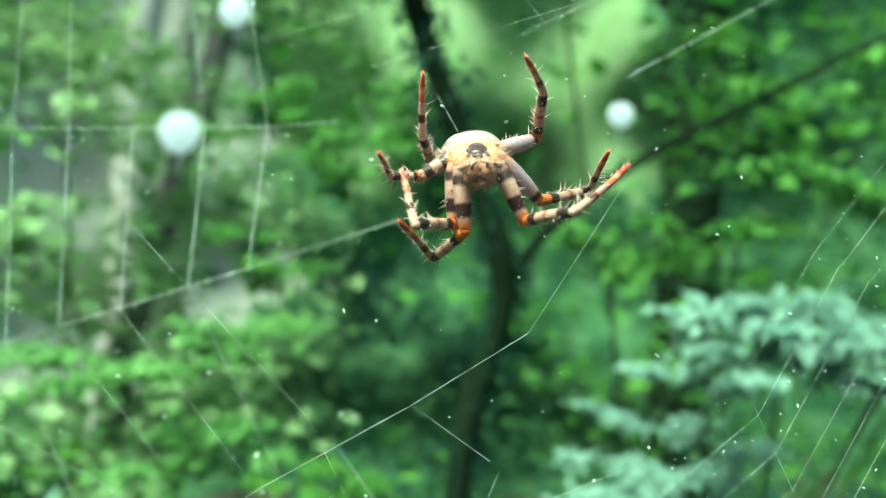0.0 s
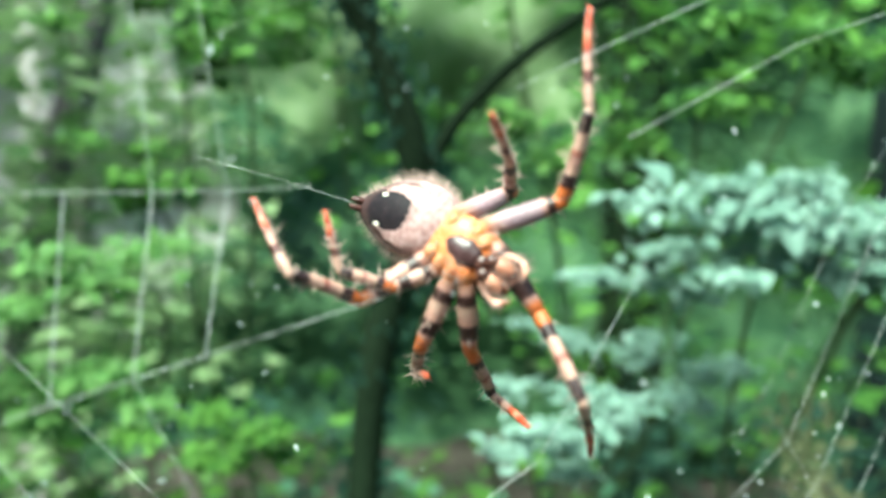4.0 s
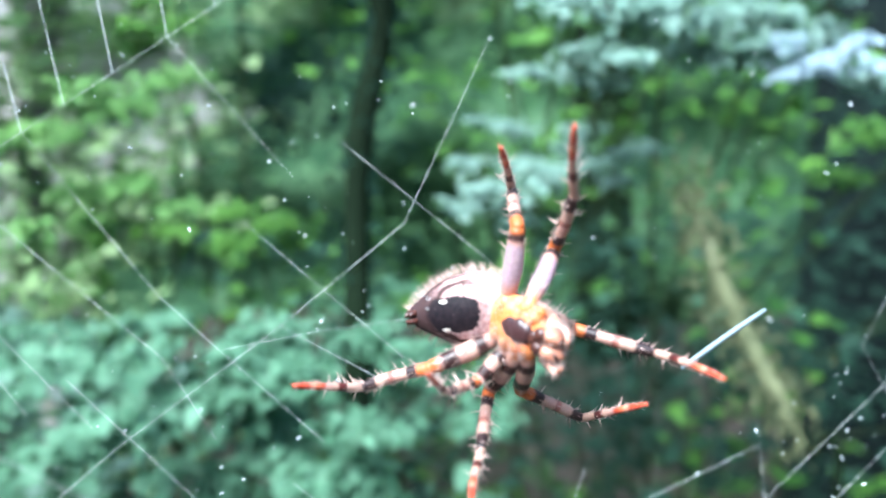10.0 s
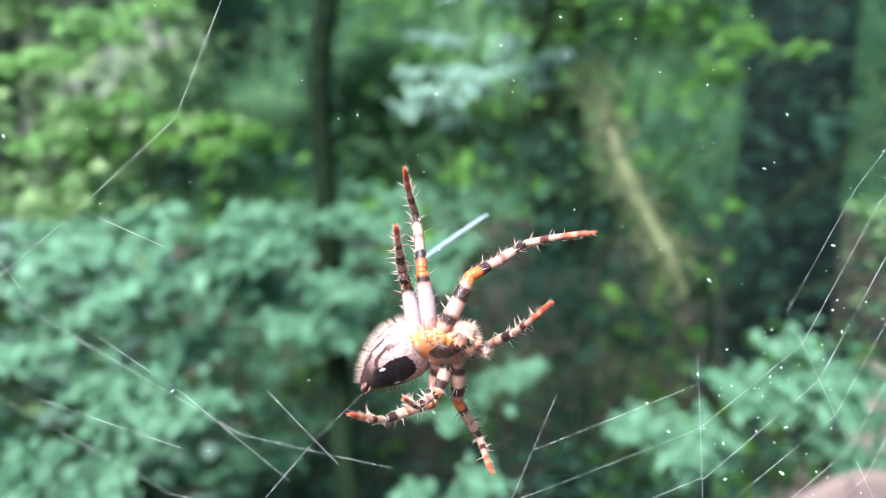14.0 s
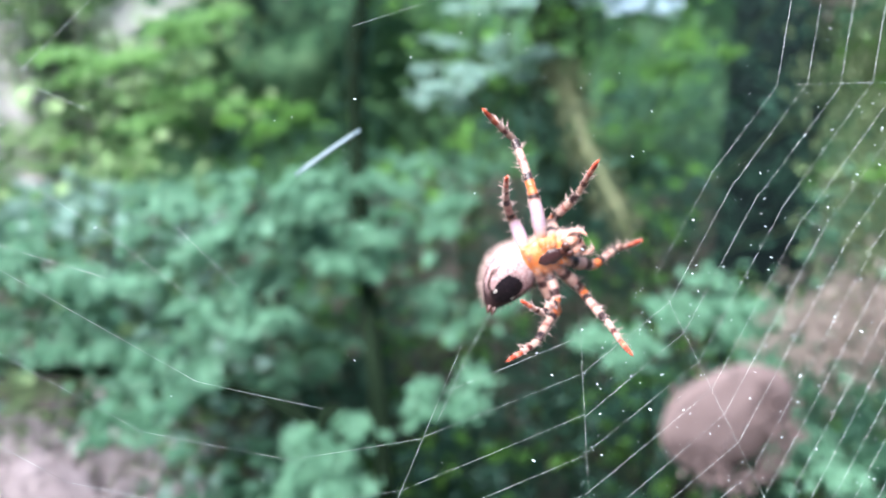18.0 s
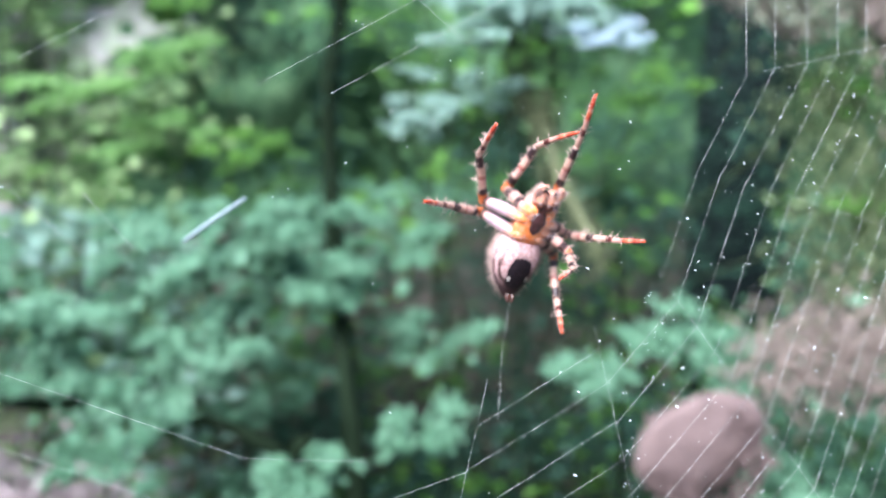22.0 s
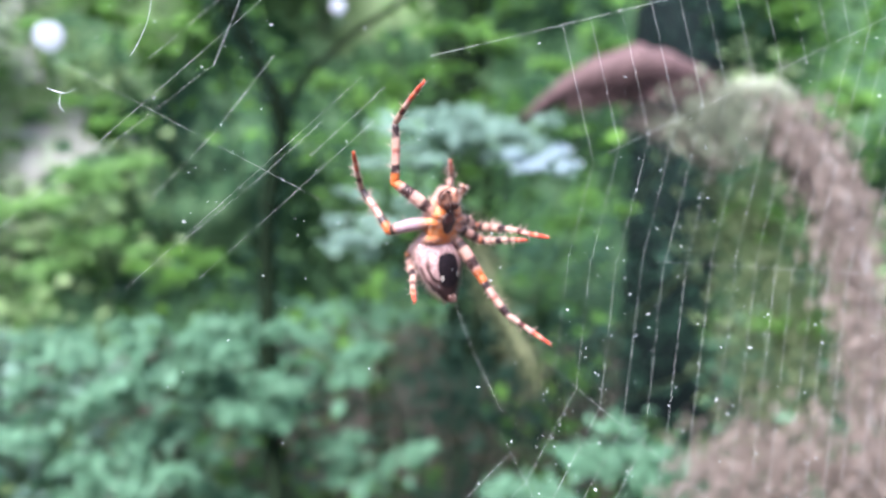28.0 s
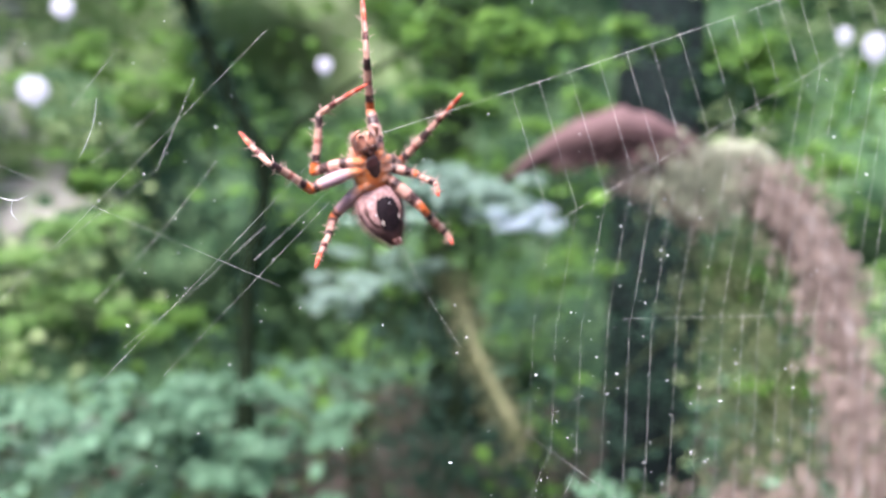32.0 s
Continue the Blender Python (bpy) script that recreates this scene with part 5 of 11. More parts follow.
        (27, pose(0.00000, 0.00000, 0.00000, 13.9, 0.4, -3.5)), (27.5, pose(0.00000, 0.00000, 0.00000, 21.5, 1.1, -5.9)),
        (28, pose(0.00000, 0.00000, 0.00000, 29.0, 2.2, -8.3)), (28.5, pose(0.00000, 0.00000, 0.00000, 26.2, 1.8, -7.6)),
        (29, pose(0.00000, 0.00000, 0.00000, 23.3, 1.4, -6.9)), (29.5, pose(0.00000, 0.00000, 0.00000, 9.1, 0.6, -8.2)),
        (30, pose(0.00000, 0.00000, 0.00000, -5.2, -0.4, -8.9)), (30.5, pose(0.00000, 0.00000, 0.00000, 8.8, 0.3, -4.3)),
        (31, pose(0.00000, 0.00000, 0.00000, 22.7, -0.1, 0.5)), (31.5, pose(0.00000, 0.00000, 0.00000, 23.4, -0.1, 0.5)),
        (32, pose(0.00000, 0.00000, 0.00000, 24.2, -0.1, 0.4)),
    ])
    walk(WEB, [
        (0, pose(-0.00134, 0.30912, 1.11166, -0.1, 18.2, 10.3)), (1, pose(0.00492, 0.30924, 1.10755, -0.5, 19.1, 9.1)),
        (2, pose(0.01391, 0.30823, 1.11032, 0.3, 19.3, 7.7)), (3, pose(0.01213, 0.32995, 1.10356, -1.0, 17.3, 6.8)), (4, pose(0.01307, 0.36912, 1.08628, -3.8, 14.9, 5.5)),
        (5, pose(0.00909, 0.36431, 1.08161, -4.7, 13.5, 5.6)), (6, pose(0.00364, 0.35350, 1.07992, -5.1, 12.2, 6.2)),
        (7, pose(0.00126, 0.35025, 1.07787, -5.5, 11.0, 6.2)), (8, pose(0.01168, 0.34033, 1.06229, -8.1, 15.5, 4.7)),
        (9, pose(0.02621, 0.31001, 1.04996, -11.5, 19.3, 1.4)), (10, pose(0.03082, 0.28556, 1.04952, -12.9, 21.5, 0.4)),
        (11, pose(0.03784, 0.24711, 1.04601, -15.9, 23.3, -2.4)), (12, pose(0.04078, 0.27624, 1.01864, -19.7, 25.5, -5.0)),
        (13, pose(0.04528, 0.29539, 1.01252, -20.0, 26.8, -5.5)), (14, pose(0.03916, 0.20969, 1.04398, -19.8, 26.4, -6.1)),
        (15, pose(0.03276, 0.17871, 1.05303, -20.9, 26.0, -7.4)), (16, pose(0.02708, 0.11597, 1.07457, -21.7, 25.5, -7.8)),
        (17, pose(0.02157, 0.08472, 1.08509, -22.6, 25.7, -7.3)), (18, pose(0.02031, 0.08509, 1.08379, -23.1, 25.3, -6.6)),
        (19, pose(0.02124, 0.08723, 1.08479, -21.9, 24.3, -6.2)), (20, pose(0.02033, 0.08597, 1.08495, -21.1, 22.0, -5.0)),
        (21, pose(0.02119, 0.08380, 1.08550, -20.4, 19.4, -4.9)), (22, pose(0.02148, 0.08582, 1.08420, -19.6, 15.3, -3.9)),
        (23, pose(0.01954, 0.08375, 1.08434, -18.6, 12.3, -3.4)), (24, pose(0.01877, 0.08533, 1.08573, -16.5, 9.2, -3.0)),
        (25, pose(0.01744, 0.08483, 1.08599, -15.1, 7.0, -3.0)), (26, pose(0.01586, 0.08442, 1.08604, -13.8, 4.6, -2.9)),
        (27, pose(0.01402, 0.08431, 1.08599, -11.9, 2.5, -3.0)), (28, pose(0.01275, 0.08425, 1.08388, -10.6, 0.6, -4.0)),
        (29, pose(0.01241, 0.08334, 1.08315, -10.2, -0.5, -4.0)), (30, pose(0.01265, 0.08217, 1.08306, -9.4, -1.8, -4.4)),
        (31, pose(0.01288, 0.08359, 1.08249, -8.6, -3.0, -4.6)), (32, pose(0.01132, 0.08891, 1.08062, -6.5, -4.7, -4.7)),
    ])
    walk(LADDER, [
        (0, pose(-0.02916, -0.00744, -0.01125, 3.1, -32.3, -8.2)), (1, pose(-0.02340, -0.00359, -0.00832, 2.9, -21.8, -7.5)),
        (2, pose(-0.02680, -0.00030, -0.01111, 2.9, -25.9, -7.7)), (3, pose(-0.02789, 0.00175, -0.01397, 2.6, -26.9, -7.8)),
        (4, pose(-0.02135, 0.00090, -0.01163, 0.0, -27.0, 0.0)), (7, pose(-0.01618, 0.00714, -0.00724, 1.4, -25.5, -7.5)),
        (8, pose(-0.03818, 0.00988, -0.01030, 1.9, -29.5, -7.7)), (9, pose(-0.03310, 0.00860, 0.00874, 2.7, -40.6, -8.4)),
        (10, pose(-0.04321, 0.00991, 0.00363, 3.2, -45.1, -8.9)), (11, pose(-0.06193, 0.01228, -0.00211, 3.6, -47.4, -9.2)),
        (12, pose(-0.07453, 0.01374, -0.00466, 3.7, -48.4, -9.3)), (13, pose(-0.08621, 0.01516, -0.00737, 4.0, -49.4, -9.5)),
        (14, pose(-0.09497, 0.01615, -0.00773, 4.2, -51.3, -9.8)), (15, pose(-0.09511, 0.01612, -0.00635, 4.2, -52.0, -9.8)),
        (16, pose(-0.10478, 0.01725, -0.00685, 4.3, -52.7, -9.9)), (17, pose(-0.11054, 0.01795, -0.00717, 4.4, -53.3, -10.1)),
        (18, pose(-0.11099, 0.01804, -0.00497, 4.2, -52.4, -9.9)), (19, pose(-0.11443, 0.01837, -0.00317, 3.8, -51.4, -9.6)),
        (20, pose(-0.11256, 0.01816, 0.00283, 3.2, -48.9, -9.2)), (21, pose(-0.11243, 0.01820, 0.00854, 2.6, -46.5, -8.7)),
        (22, pose(-0.11357, 0.01827, 0.01832, 1.8, -42.5, -8.1)), (23, pose(-0.10860, 0.01777, 0.02619, 1.3, -39.5, -7.8)),
        (24, pose(-0.10829, 0.01791, 0.03446, 0.8, -36.5, -7.5)), (25, pose(-0.10530, 0.01770, 0.04048, 0.5, -34.6, -7.3)),
        (26, pose(-0.10197, 0.01755, 0.04651, 0.1, -32.5, -7.1)), (27, pose(-0.09831, 0.01728, 0.05278, -0.1, -30.9, -7.0)),
        (28, pose(-0.09638, 0.01707, 0.06056, -0.3, -29.6, -6.8)), (29, pose(-0.09522, 0.01710, 0.06403, -0.4, -28.6, -6.8)),
        (30, pose(-0.09406, 0.01719, 0.06731, -0.5, -27.7, -6.8)), (31, pose(-0.09271, 0.01706, 0.07069, -0.7, -26.7, -6.6)),
        (32, pose(-0.08849, 0.01685, 0.07694, -0.8, -25.6, -6.7)),
    ])
    walk(STRAYS, [
        (0, pose(-0.00140, 0.00706, -0.01820, 2.7, -12.1, -7.1)), (1, pose(-0.00304, 0.00739, -0.02143, 2.7, -11.2, -7.0)),
        (2, pose(-0.00419, 0.00763, -0.02447, 2.6, -10.2, -6.9)), (3, pose(0.00001, 0.00702, -0.02430, 2.3, -10.2, -7.0)),
        (4, pose(0.00459, 0.00631, -0.02413, 1.9, -10.2, -7.1)), (5, pose(0.00632, 0.00595, -0.02140, 1.8, -9.6, -7.0)),
        (6, pose(0.00818, 0.00556, -0.01900, 1.5, -9.0, -7.1)), (7, pose(0.01024, 0.00519, -0.01673, 1.3, -8.5, -7.1)),
        (8, pose(0.00055, 0.00642, -0.01540, 1.7, -11.2, -7.1)), (9, pose(-0.00690, 0.00741, -0.01569, 2.1, -13.1, -7.1)),
        (10, pose(-0.01854, 0.00887, -0.01701, 2.4, -16.8, -7.3)), (11, pose(-0.02949, 0.01019, -0.01738, 2.6, -19.8, -7.5)),
        (12, pose(-0.04032, 0.01115, -0.01176, 2.6, -21.1, -7.5)), (13, pose(-0.04527, 0.01176, -0.01254, 2.8, -21.2, -7.5)),
        (14, pose(-0.04363, 0.01188, -0.01929, 2.9, -23.6, -7.6)), (15, pose(-0.04193, 0.01147, -0.01480, 2.8, -24.1, -7.6)),
        (16, pose(-0.04795, 0.01203, -0.01177, 2.9, -24.6, -7.7)), (17, pose(-0.05201, 0.01235, -0.00829, 2.9, -25.1, -7.7)),
        (18, pose(-0.05441, 0.01267, -0.00806, 2.8, -24.6, -7.7)), (19, pose(-0.05843, 0.01313, -0.00808, 2.6, -24.2, -7.6)),
        (20, pose(-0.05809, 0.01308, -0.00557, 2.2, -17.7, -7.4)), (21, pose(-0.06123, 0.01338, -0.00081, 1.8, -15.2, -7.3)),
        (22, pose(-0.06499, 0.01370, 0.00702, 1.4, -11.2, -7.1)), (23, pose(-0.06653, 0.01390, 0.01283, 1.0, -8.2, -7.1)),
        (24, pose(-0.07881, 0.01542, 0.02426, 0.6, -5.2, -7.0)), (25, pose(-0.08154, 0.01585, 0.03151, 0.4, -3.3, -7.0)),
        (26, pose(-0.08380, 0.01632, 0.03914, 0.1, -1.2, -7.0)), (27, pose(-0.08556, 0.01670, 0.04747, -0.1, 0.4, -7.1)),
        (28, pose(-0.08445, 0.01659, 0.05485, -0.2, 1.7, -7.0)), (29, pose(-0.08434, 0.01674, 0.05793, -0.3, 2.7, -7.0)),
        (30, pose(-0.08422, 0.01693, 0.06086, -0.5, 3.6, -7.1)), (31, pose(-0.08394, 0.01693, 0.06392, -0.6, 4.6, -7.0)),
        (32, pose(-0.08080, 0.01682, 0.06988, -0.7, 5.7, -7.1)),
    ])
    walk(CORNER, [
        (0, pose(-0.03369, 0.00692, 0.04228, 2.9, -21.8, -7.6)), (1, pose(-0.03369, 0.00698, 0.04046, 2.9, -21.9, -7.5)),
        (2, pose(-0.03301, 0.00702, 0.03860, 2.8, -21.9, -7.5)), (3, pose(-0.02401, 0.00645, 0.03447, 2.4, -18.9, -7.4)),
        (4, pose(-0.01821, 0.00610, 0.03259, 2.0, -15.9, -7.3)), (5, pose(-0.01479, 0.00577, 0.03314, 1.8, -14.2, -7.2)),
        (6, pose(-0.01144, 0.00552, 0.03346, 1.6, -12.5, -7.2)), (7, pose(-0.00804, 0.00523, 0.03342, 1.3, -10.9, -7.1)),
        (8, pose(-0.01774, 0.00619, 0.03283, 1.7, -13.9, -7.2)), (9, pose(-0.02424, 0.00678, 0.03045, 2.1, -16.5, -7.3)),
        (10, pose(-0.03000, 0.00739, 0.02859, 2.4, -18.5, -7.4)), (11, pose(-0.03402, 0.00771, 0.02953, 2.6, -19.8, -7.5)),
        (12, pose(-0.03297, 0.00769, 0.02563, 2.6, -20.8, -7.4)), (13, pose(-0.03733, 0.00808, 0.02592, 2.8, -21.9, -7.5)),
        (14, pose(-0.03584, 0.00754, 0.03348, 2.8, -21.8, -7.5)), (15, pose(-0.03018, 0.00679, 0.03727, 2.8, -21.8, -7.5)),
        (16, pose(-0.03130, 0.00671, 0.04121, 2.8, -21.8, -7.5)), (17, pose(-0.03061, 0.00650, 0.04324, 2.9, -21.8, -7.6)),
        (18, pose(-0.02957, 0.00649, 0.04377, 2.7, -20.8, -7.5)), (19, pose(-0.02929, 0.00652, 0.04546, 2.5, -19.9, -7.4)),
        (20, pose(-0.02640, 0.00641, 0.04623, 2.2, -17.4, -7.4)), (21, pose(-0.02490, 0.00771, 0.04167, 1.8, -14.9, -7.3)),
        (22, pose(-0.02388, 0.00790, 0.04269, 1.4, -10.9, -7.1)), (23, pose(-0.02246, 0.00804, 0.04117, 1.0, -7.9, -7.1)),
        (24, pose(-0.02185, 0.00829, 0.03745, 0.6, -4.9, -7.0)), (25, pose(-0.01285, 0.00648, 0.02034, 0.4, -3.0, -7.0)),
        (26, pose(-0.01196, 0.00649, 0.01674, 0.1, -0.9, -7.0)), (27, pose(-0.01109, 0.00643, 0.01420, -0.1, 0.7, -7.1)),
        (28, pose(-0.00999, 0.00632, 0.01600, -0.2, 2.0, -7.0)), (29, pose(-0.01109, 0.00649, 0.01448, -0.3, 3.0, -7.0)),
        (30, pose(-0.01226, 0.00666, 0.01297, -0.5, 3.9, -7.1)), (31, pose(-0.01343, 0.00679, 0.01172, -0.6, 4.9, -7.0)),
        (32, pose(-0.01193, 0.00666, 0.01326, -0.7, 6.0, -7.1)),
    ])
    walk(FIBRE_OB, [
        (0, pose(0.05292, 0.34879, 1.04253, 0.4, -3.8, 3.3)), (1, pose(0.05581, 0.34721, 1.04374, -0.1, -3.0, 2.3)), (2, pose(0.06322, 0.34539, 1.05220, 0.6, -2.7, 0.6)),
        (3, pose(0.06027, 0.36533, 1.04983, -0.7, -1.8, 0.1)), (4, pose(0.06240, 0.40145, 1.03349, -3.5, -1.5, -0.5)),
        (5, pose(0.06046, 0.39619, 1.03016, -4.4, -1.3, -0.2)), (6, pose(0.05693, 0.38553, 1.02978, -4.9, -1.0, 0.3)),
        (7, pose(0.05666, 0.38204, 1.02910, -5.4, -0.6, 0.3)), (8, pose(0.04871, 0.37069, 1.02031, -8.0, 0.6, -0.3)),
        (9, pose(0.04748, 0.33929, 1.01559, -11.1, 1.6, -2.2)), (10, pose(0.04367, 0.31535, 1.01904, -12.3, 1.8, -2.3)),
        (11, pose(0.03105, 0.27817, 1.02119, -15.0, 2.2, -3.8)), (12, pose(0.03026, 0.31009, 1.00422, -18.4, 3.4, -4.7)),
        (13, pose(0.03157, 0.32956, 0.99848, -18.4, 3.7, -4.7)), (14, pose(0.01957, 0.24176, 1.02148, -18.2, 3.4, -5.4)),
        (15, pose(0.01407, 0.21151, 1.03250, -19.3, 3.0, -6.3)), (16, pose(0.00170, 0.15081, 1.05793, -20.0, 2.5, -6.4)),
        (17, pose(-0.00233, 0.12004, 1.07141, -20.8, 2.7, -5.6)), (18, pose(-0.00897, 0.12054, 1.07043, -21.4, 3.2, -5.1)),
        (19, pose(-0.01195, 0.12220, 1.06871, -20.5, 3.2, -5.4)), (20, pose(-0.01295, 0.12059, 1.06780, -20.1, 3.2, -5.4)),
        (21, pose(-0.01973, 0.11989, 1.06853, -19.8, 2.9, -6.3)), (22, pose(-0.02345, 0.12203, 1.06492, -19.4, 2.6, -6.8)),
        (23, pose(-0.02752, 0.11929, 1.06010, -18.6, 2.5, -7.5)), (24, pose(-0.03851, 0.12102, 1.05313, -16.7, 2.5, -8.3)),
        (25, pose(-0.04334, 0.12126, 1.04902, -15.4, 2.3, -9.0)), (26, pose(-0.04839, 0.12159, 1.04444, -14.1, 2.0, -9.5)),
        (27, pose(-0.05671, 0.12339, 1.03882, -12.2, 1.7, -10.0)), (28, pose(-0.06838, 0.12660, 1.02870, -10.8, 1.3, -11.2)),
        (29, pose(-0.07280, 0.12627, 1.02294, -10.4, 1.2, -11.4)), (30, pose(-0.07597, 0.12678, 1.01757, -9.6, 0.9, -12.0)),
        (31, pose(-0.07955, 0.12955, 1.01200, -8.8, 0.9, -12.2)), (32, pose(-0.08166, 0.13777, 1.00830, -6.6, 0.5, -12.4)),
    ])
    walk(SEGS["P1", 0], [
        (0, pose(-0.00171, 0.00514, -0.00043, -24.4, 0.8, -0.2)), (0.5, pose(-0.00171, 0.00514, -0.00043, -35.4, 2.4, -1.1)),
        (1, pose(-0.00171, 0.00514, -0.00043, -46.3, 3.9, -2.3)), (1.5, pose(-0.00171, 0.00514, -0.00043, -59.5, -7.8, 12.9)),
        (2, pose(-0.00171, 0.00514, -0.00043, -75.7, -15.2, 31.0)), (2.5, pose(-0.00171, 0.00514, -0.00043, -56.6, -9.4, 17.7)),
        (3, pose(-0.00171, 0.00514, -0.00043, -39.5, 0.1, 7.1)), (3.5, pose(-0.00171, 0.00514, -0.00043, -42.3, -16.1, 21.2)),
        (4, pose(-0.00171, 0.00514, -0.00043, -49.9, -31.0, 37.9)), (4.5, pose(-0.00171, 0.00514, -0.00043, -54.0, -32.3, 39.8)),
        (5, pose(-0.00171, 0.00514, -0.00043, -64.6, -34.9, 45.1)), (5.5, pose(-0.00171, 0.00514, -0.00043, -79.1, -36.9, 52.8)),
        (6, pose(-0.00171, 0.00514, -0.00043, -94.1, -37.3, 61.0)), (6.5, pose(-0.00171, 0.00514, -0.00043, -105.6, -36.4, 67.3)),
        (7, pose(-0.00171, 0.00514, -0.00043, -110.1, -35.8, 69.7)), (7.5, pose(-0.00171, 0.00514, -0.00043, -65.5, -35.3, 53.5)),
        (8, pose(-0.00171, 0.00514, -0.00043, -24.8, -26.0, 42.6)), (8.5, pose(-0.00171, 0.00514, -0.00043, -26.1, -24.2, 41.7)),
        (9, pose(-0.00171, 0.00514, -0.00043, -27.3, -22.4, 40.7)), (9.5, pose(-0.00171, 0.00514, -0.00043, -28.4, -37.1, 49.7)),
        (10, pose(-0.00171, 0.00514, -0.00043, -33.5, -51.5, 61.7)), (10.5, pose(-0.00171, 0.00514, -0.00043, -33.6, -48.1, 58.1)),
        (11, pose(-0.00171, 0.00514, -0.00043, -34.0, -44.6, 54.8)), (11.5, pose(-0.00171, 0.00514, -0.00043, -34.6, -49.4, 59.6)),
        (12, pose(-0.00171, 0.00514, -0.00043, -35.9, -54.1, 65.0)), (12.5, pose(-0.00171, 0.00514, -0.00043, -36.0, -42.6, 52.4)),
        (13, pose(-0.00171, 0.00514, -0.00043, -39.1, -31.2, 41.5)), (13.5, pose(-0.00171, 0.00514, -0.00043, -32.4, -39.9, 49.2)),
        (14, pose(-0.00171, 0.00514, -0.00043, -26.4, -49.3, 56.6)), (14.5, pose(-0.00171, 0.00514, -0.00043, -29.2, -50.1, 57.3)),
        (15, pose(-0.00171, 0.00514, -0.00043, -36.5, -52.2, 59.4)), (15.5, pose(-0.00171, 0.00514, -0.00043, -46.7, -54.5, 62.9)),
        (16, pose(-0.00171, 0.00514, -0.00043, -57.7, -56.4, 67.3)), (16.5, pose(-0.00171, 0.00514, -0.00043, -66.7, -57.6, 71.2)),
        (17, pose(-0.00171, 0.00514, -0.00043, -70.4, -57.9, 72.9)), (17.5, pose(-0.00171, 0.00514, -0.00043, -56.7, -50.9, 49.0)),
        (18, pose(-0.00171, 0.00514, -0.00043, -49.6, -41.6, 31.1)), (18.5, pose(-0.00171, 0.00514, -0.00043, -47.4, -41.7, 31.3)),
        (19, pose(-0.00171, 0.00514, -0.00043, -45.1, -41.8, 31.4)), (19.5, pose(-0.00171, 0.00514, -0.00043, -30.4, -29.3, 19.6)),
        (20, pose(-0.00171, 0.00514, -0.00043, -19.8, -15.1, 12.5)), (20.5, pose(-0.00171, 0.00514, -0.00043, -33.0, -9.6, 9.7)),
        (21, pose(-0.00171, 0.00514, -0.00043, -46.3, -4.8, 5.7)), (21.5, pose(-0.00171, 0.00514, -0.00043, -34.5, -12.5, 12.3)),
        (22, pose(-0.00171, 0.00514, -0.00043, -23.2, -21.3, 17.3)), (22.5, pose(-0.00171, 0.00514, -0.00043, -41.3, -37.6, 29.1)),
        (23, pose(-0.00171, 0.00514, -0.00043, -68.5, -48.9, 50.7)), (23.5, pose(-0.00171, 0.00514, -0.00043, -43.9, -35.0, 23.5)),
        (24, pose(-0.00171, 0.00514, -0.00043, -30.8, -15.6, 7.3)), (24.5, pose(-0.00171, 0.00514, -0.00043, -29.0, -16.0, 7.5)),
        (25, pose(-0.00171, 0.00514, -0.00043, -24.5, -17.2, 8.1)), (25.5, pose(-0.00171, 0.00514, -0.00043, -18.6, -18.8, 8.8)),
        (26, pose(-0.00171, 0.00514, -0.00043, -12.7, -20.4, 9.3)), (26.5, pose(-0.00171, 0.00514, -0.00043, -8.1, -21.7, 9.5)),
        (27, pose(-0.00171, 0.00514, -0.00043, -6.2, -22.2, 9.6)), (27.5, pose(-0.00171, 0.00514, -0.00043, -6.1, -22.5, 9.6)),
        (28, pose(-0.00171, 0.00514, -0.00043, -6.0, -22.8, 9.7)), (28.5, pose(-0.00171, 0.00514, -0.00043, -26.2, -16.9, 7.8)),
        (29, pose(-0.00171, 0.00514, -0.00043, -46.1, -12.0, 4.1)), (29.5, pose(-0.00171, 0.00514, -0.00043, -32.7, -15.8, 7.3)),
        (30, pose(-0.00171, 0.00514, -0.00043, -19.3, -20.2, 9.6)), (30.5, pose(-0.00171, 0.00514, -0.00043, -13.5, -19.6, 9.4)),
        (31, pose(-0.00171, 0.00514, -0.00043, -7.8, -19.0, 9.3)), (31.5, pose(-0.00171, 0.00514, -0.00043, -29.1, -19.0, 9.3)),
        (32, pose(-0.00171, 0.00514, -0.00043, -50.4, -19.0, 9.3)),
    ])
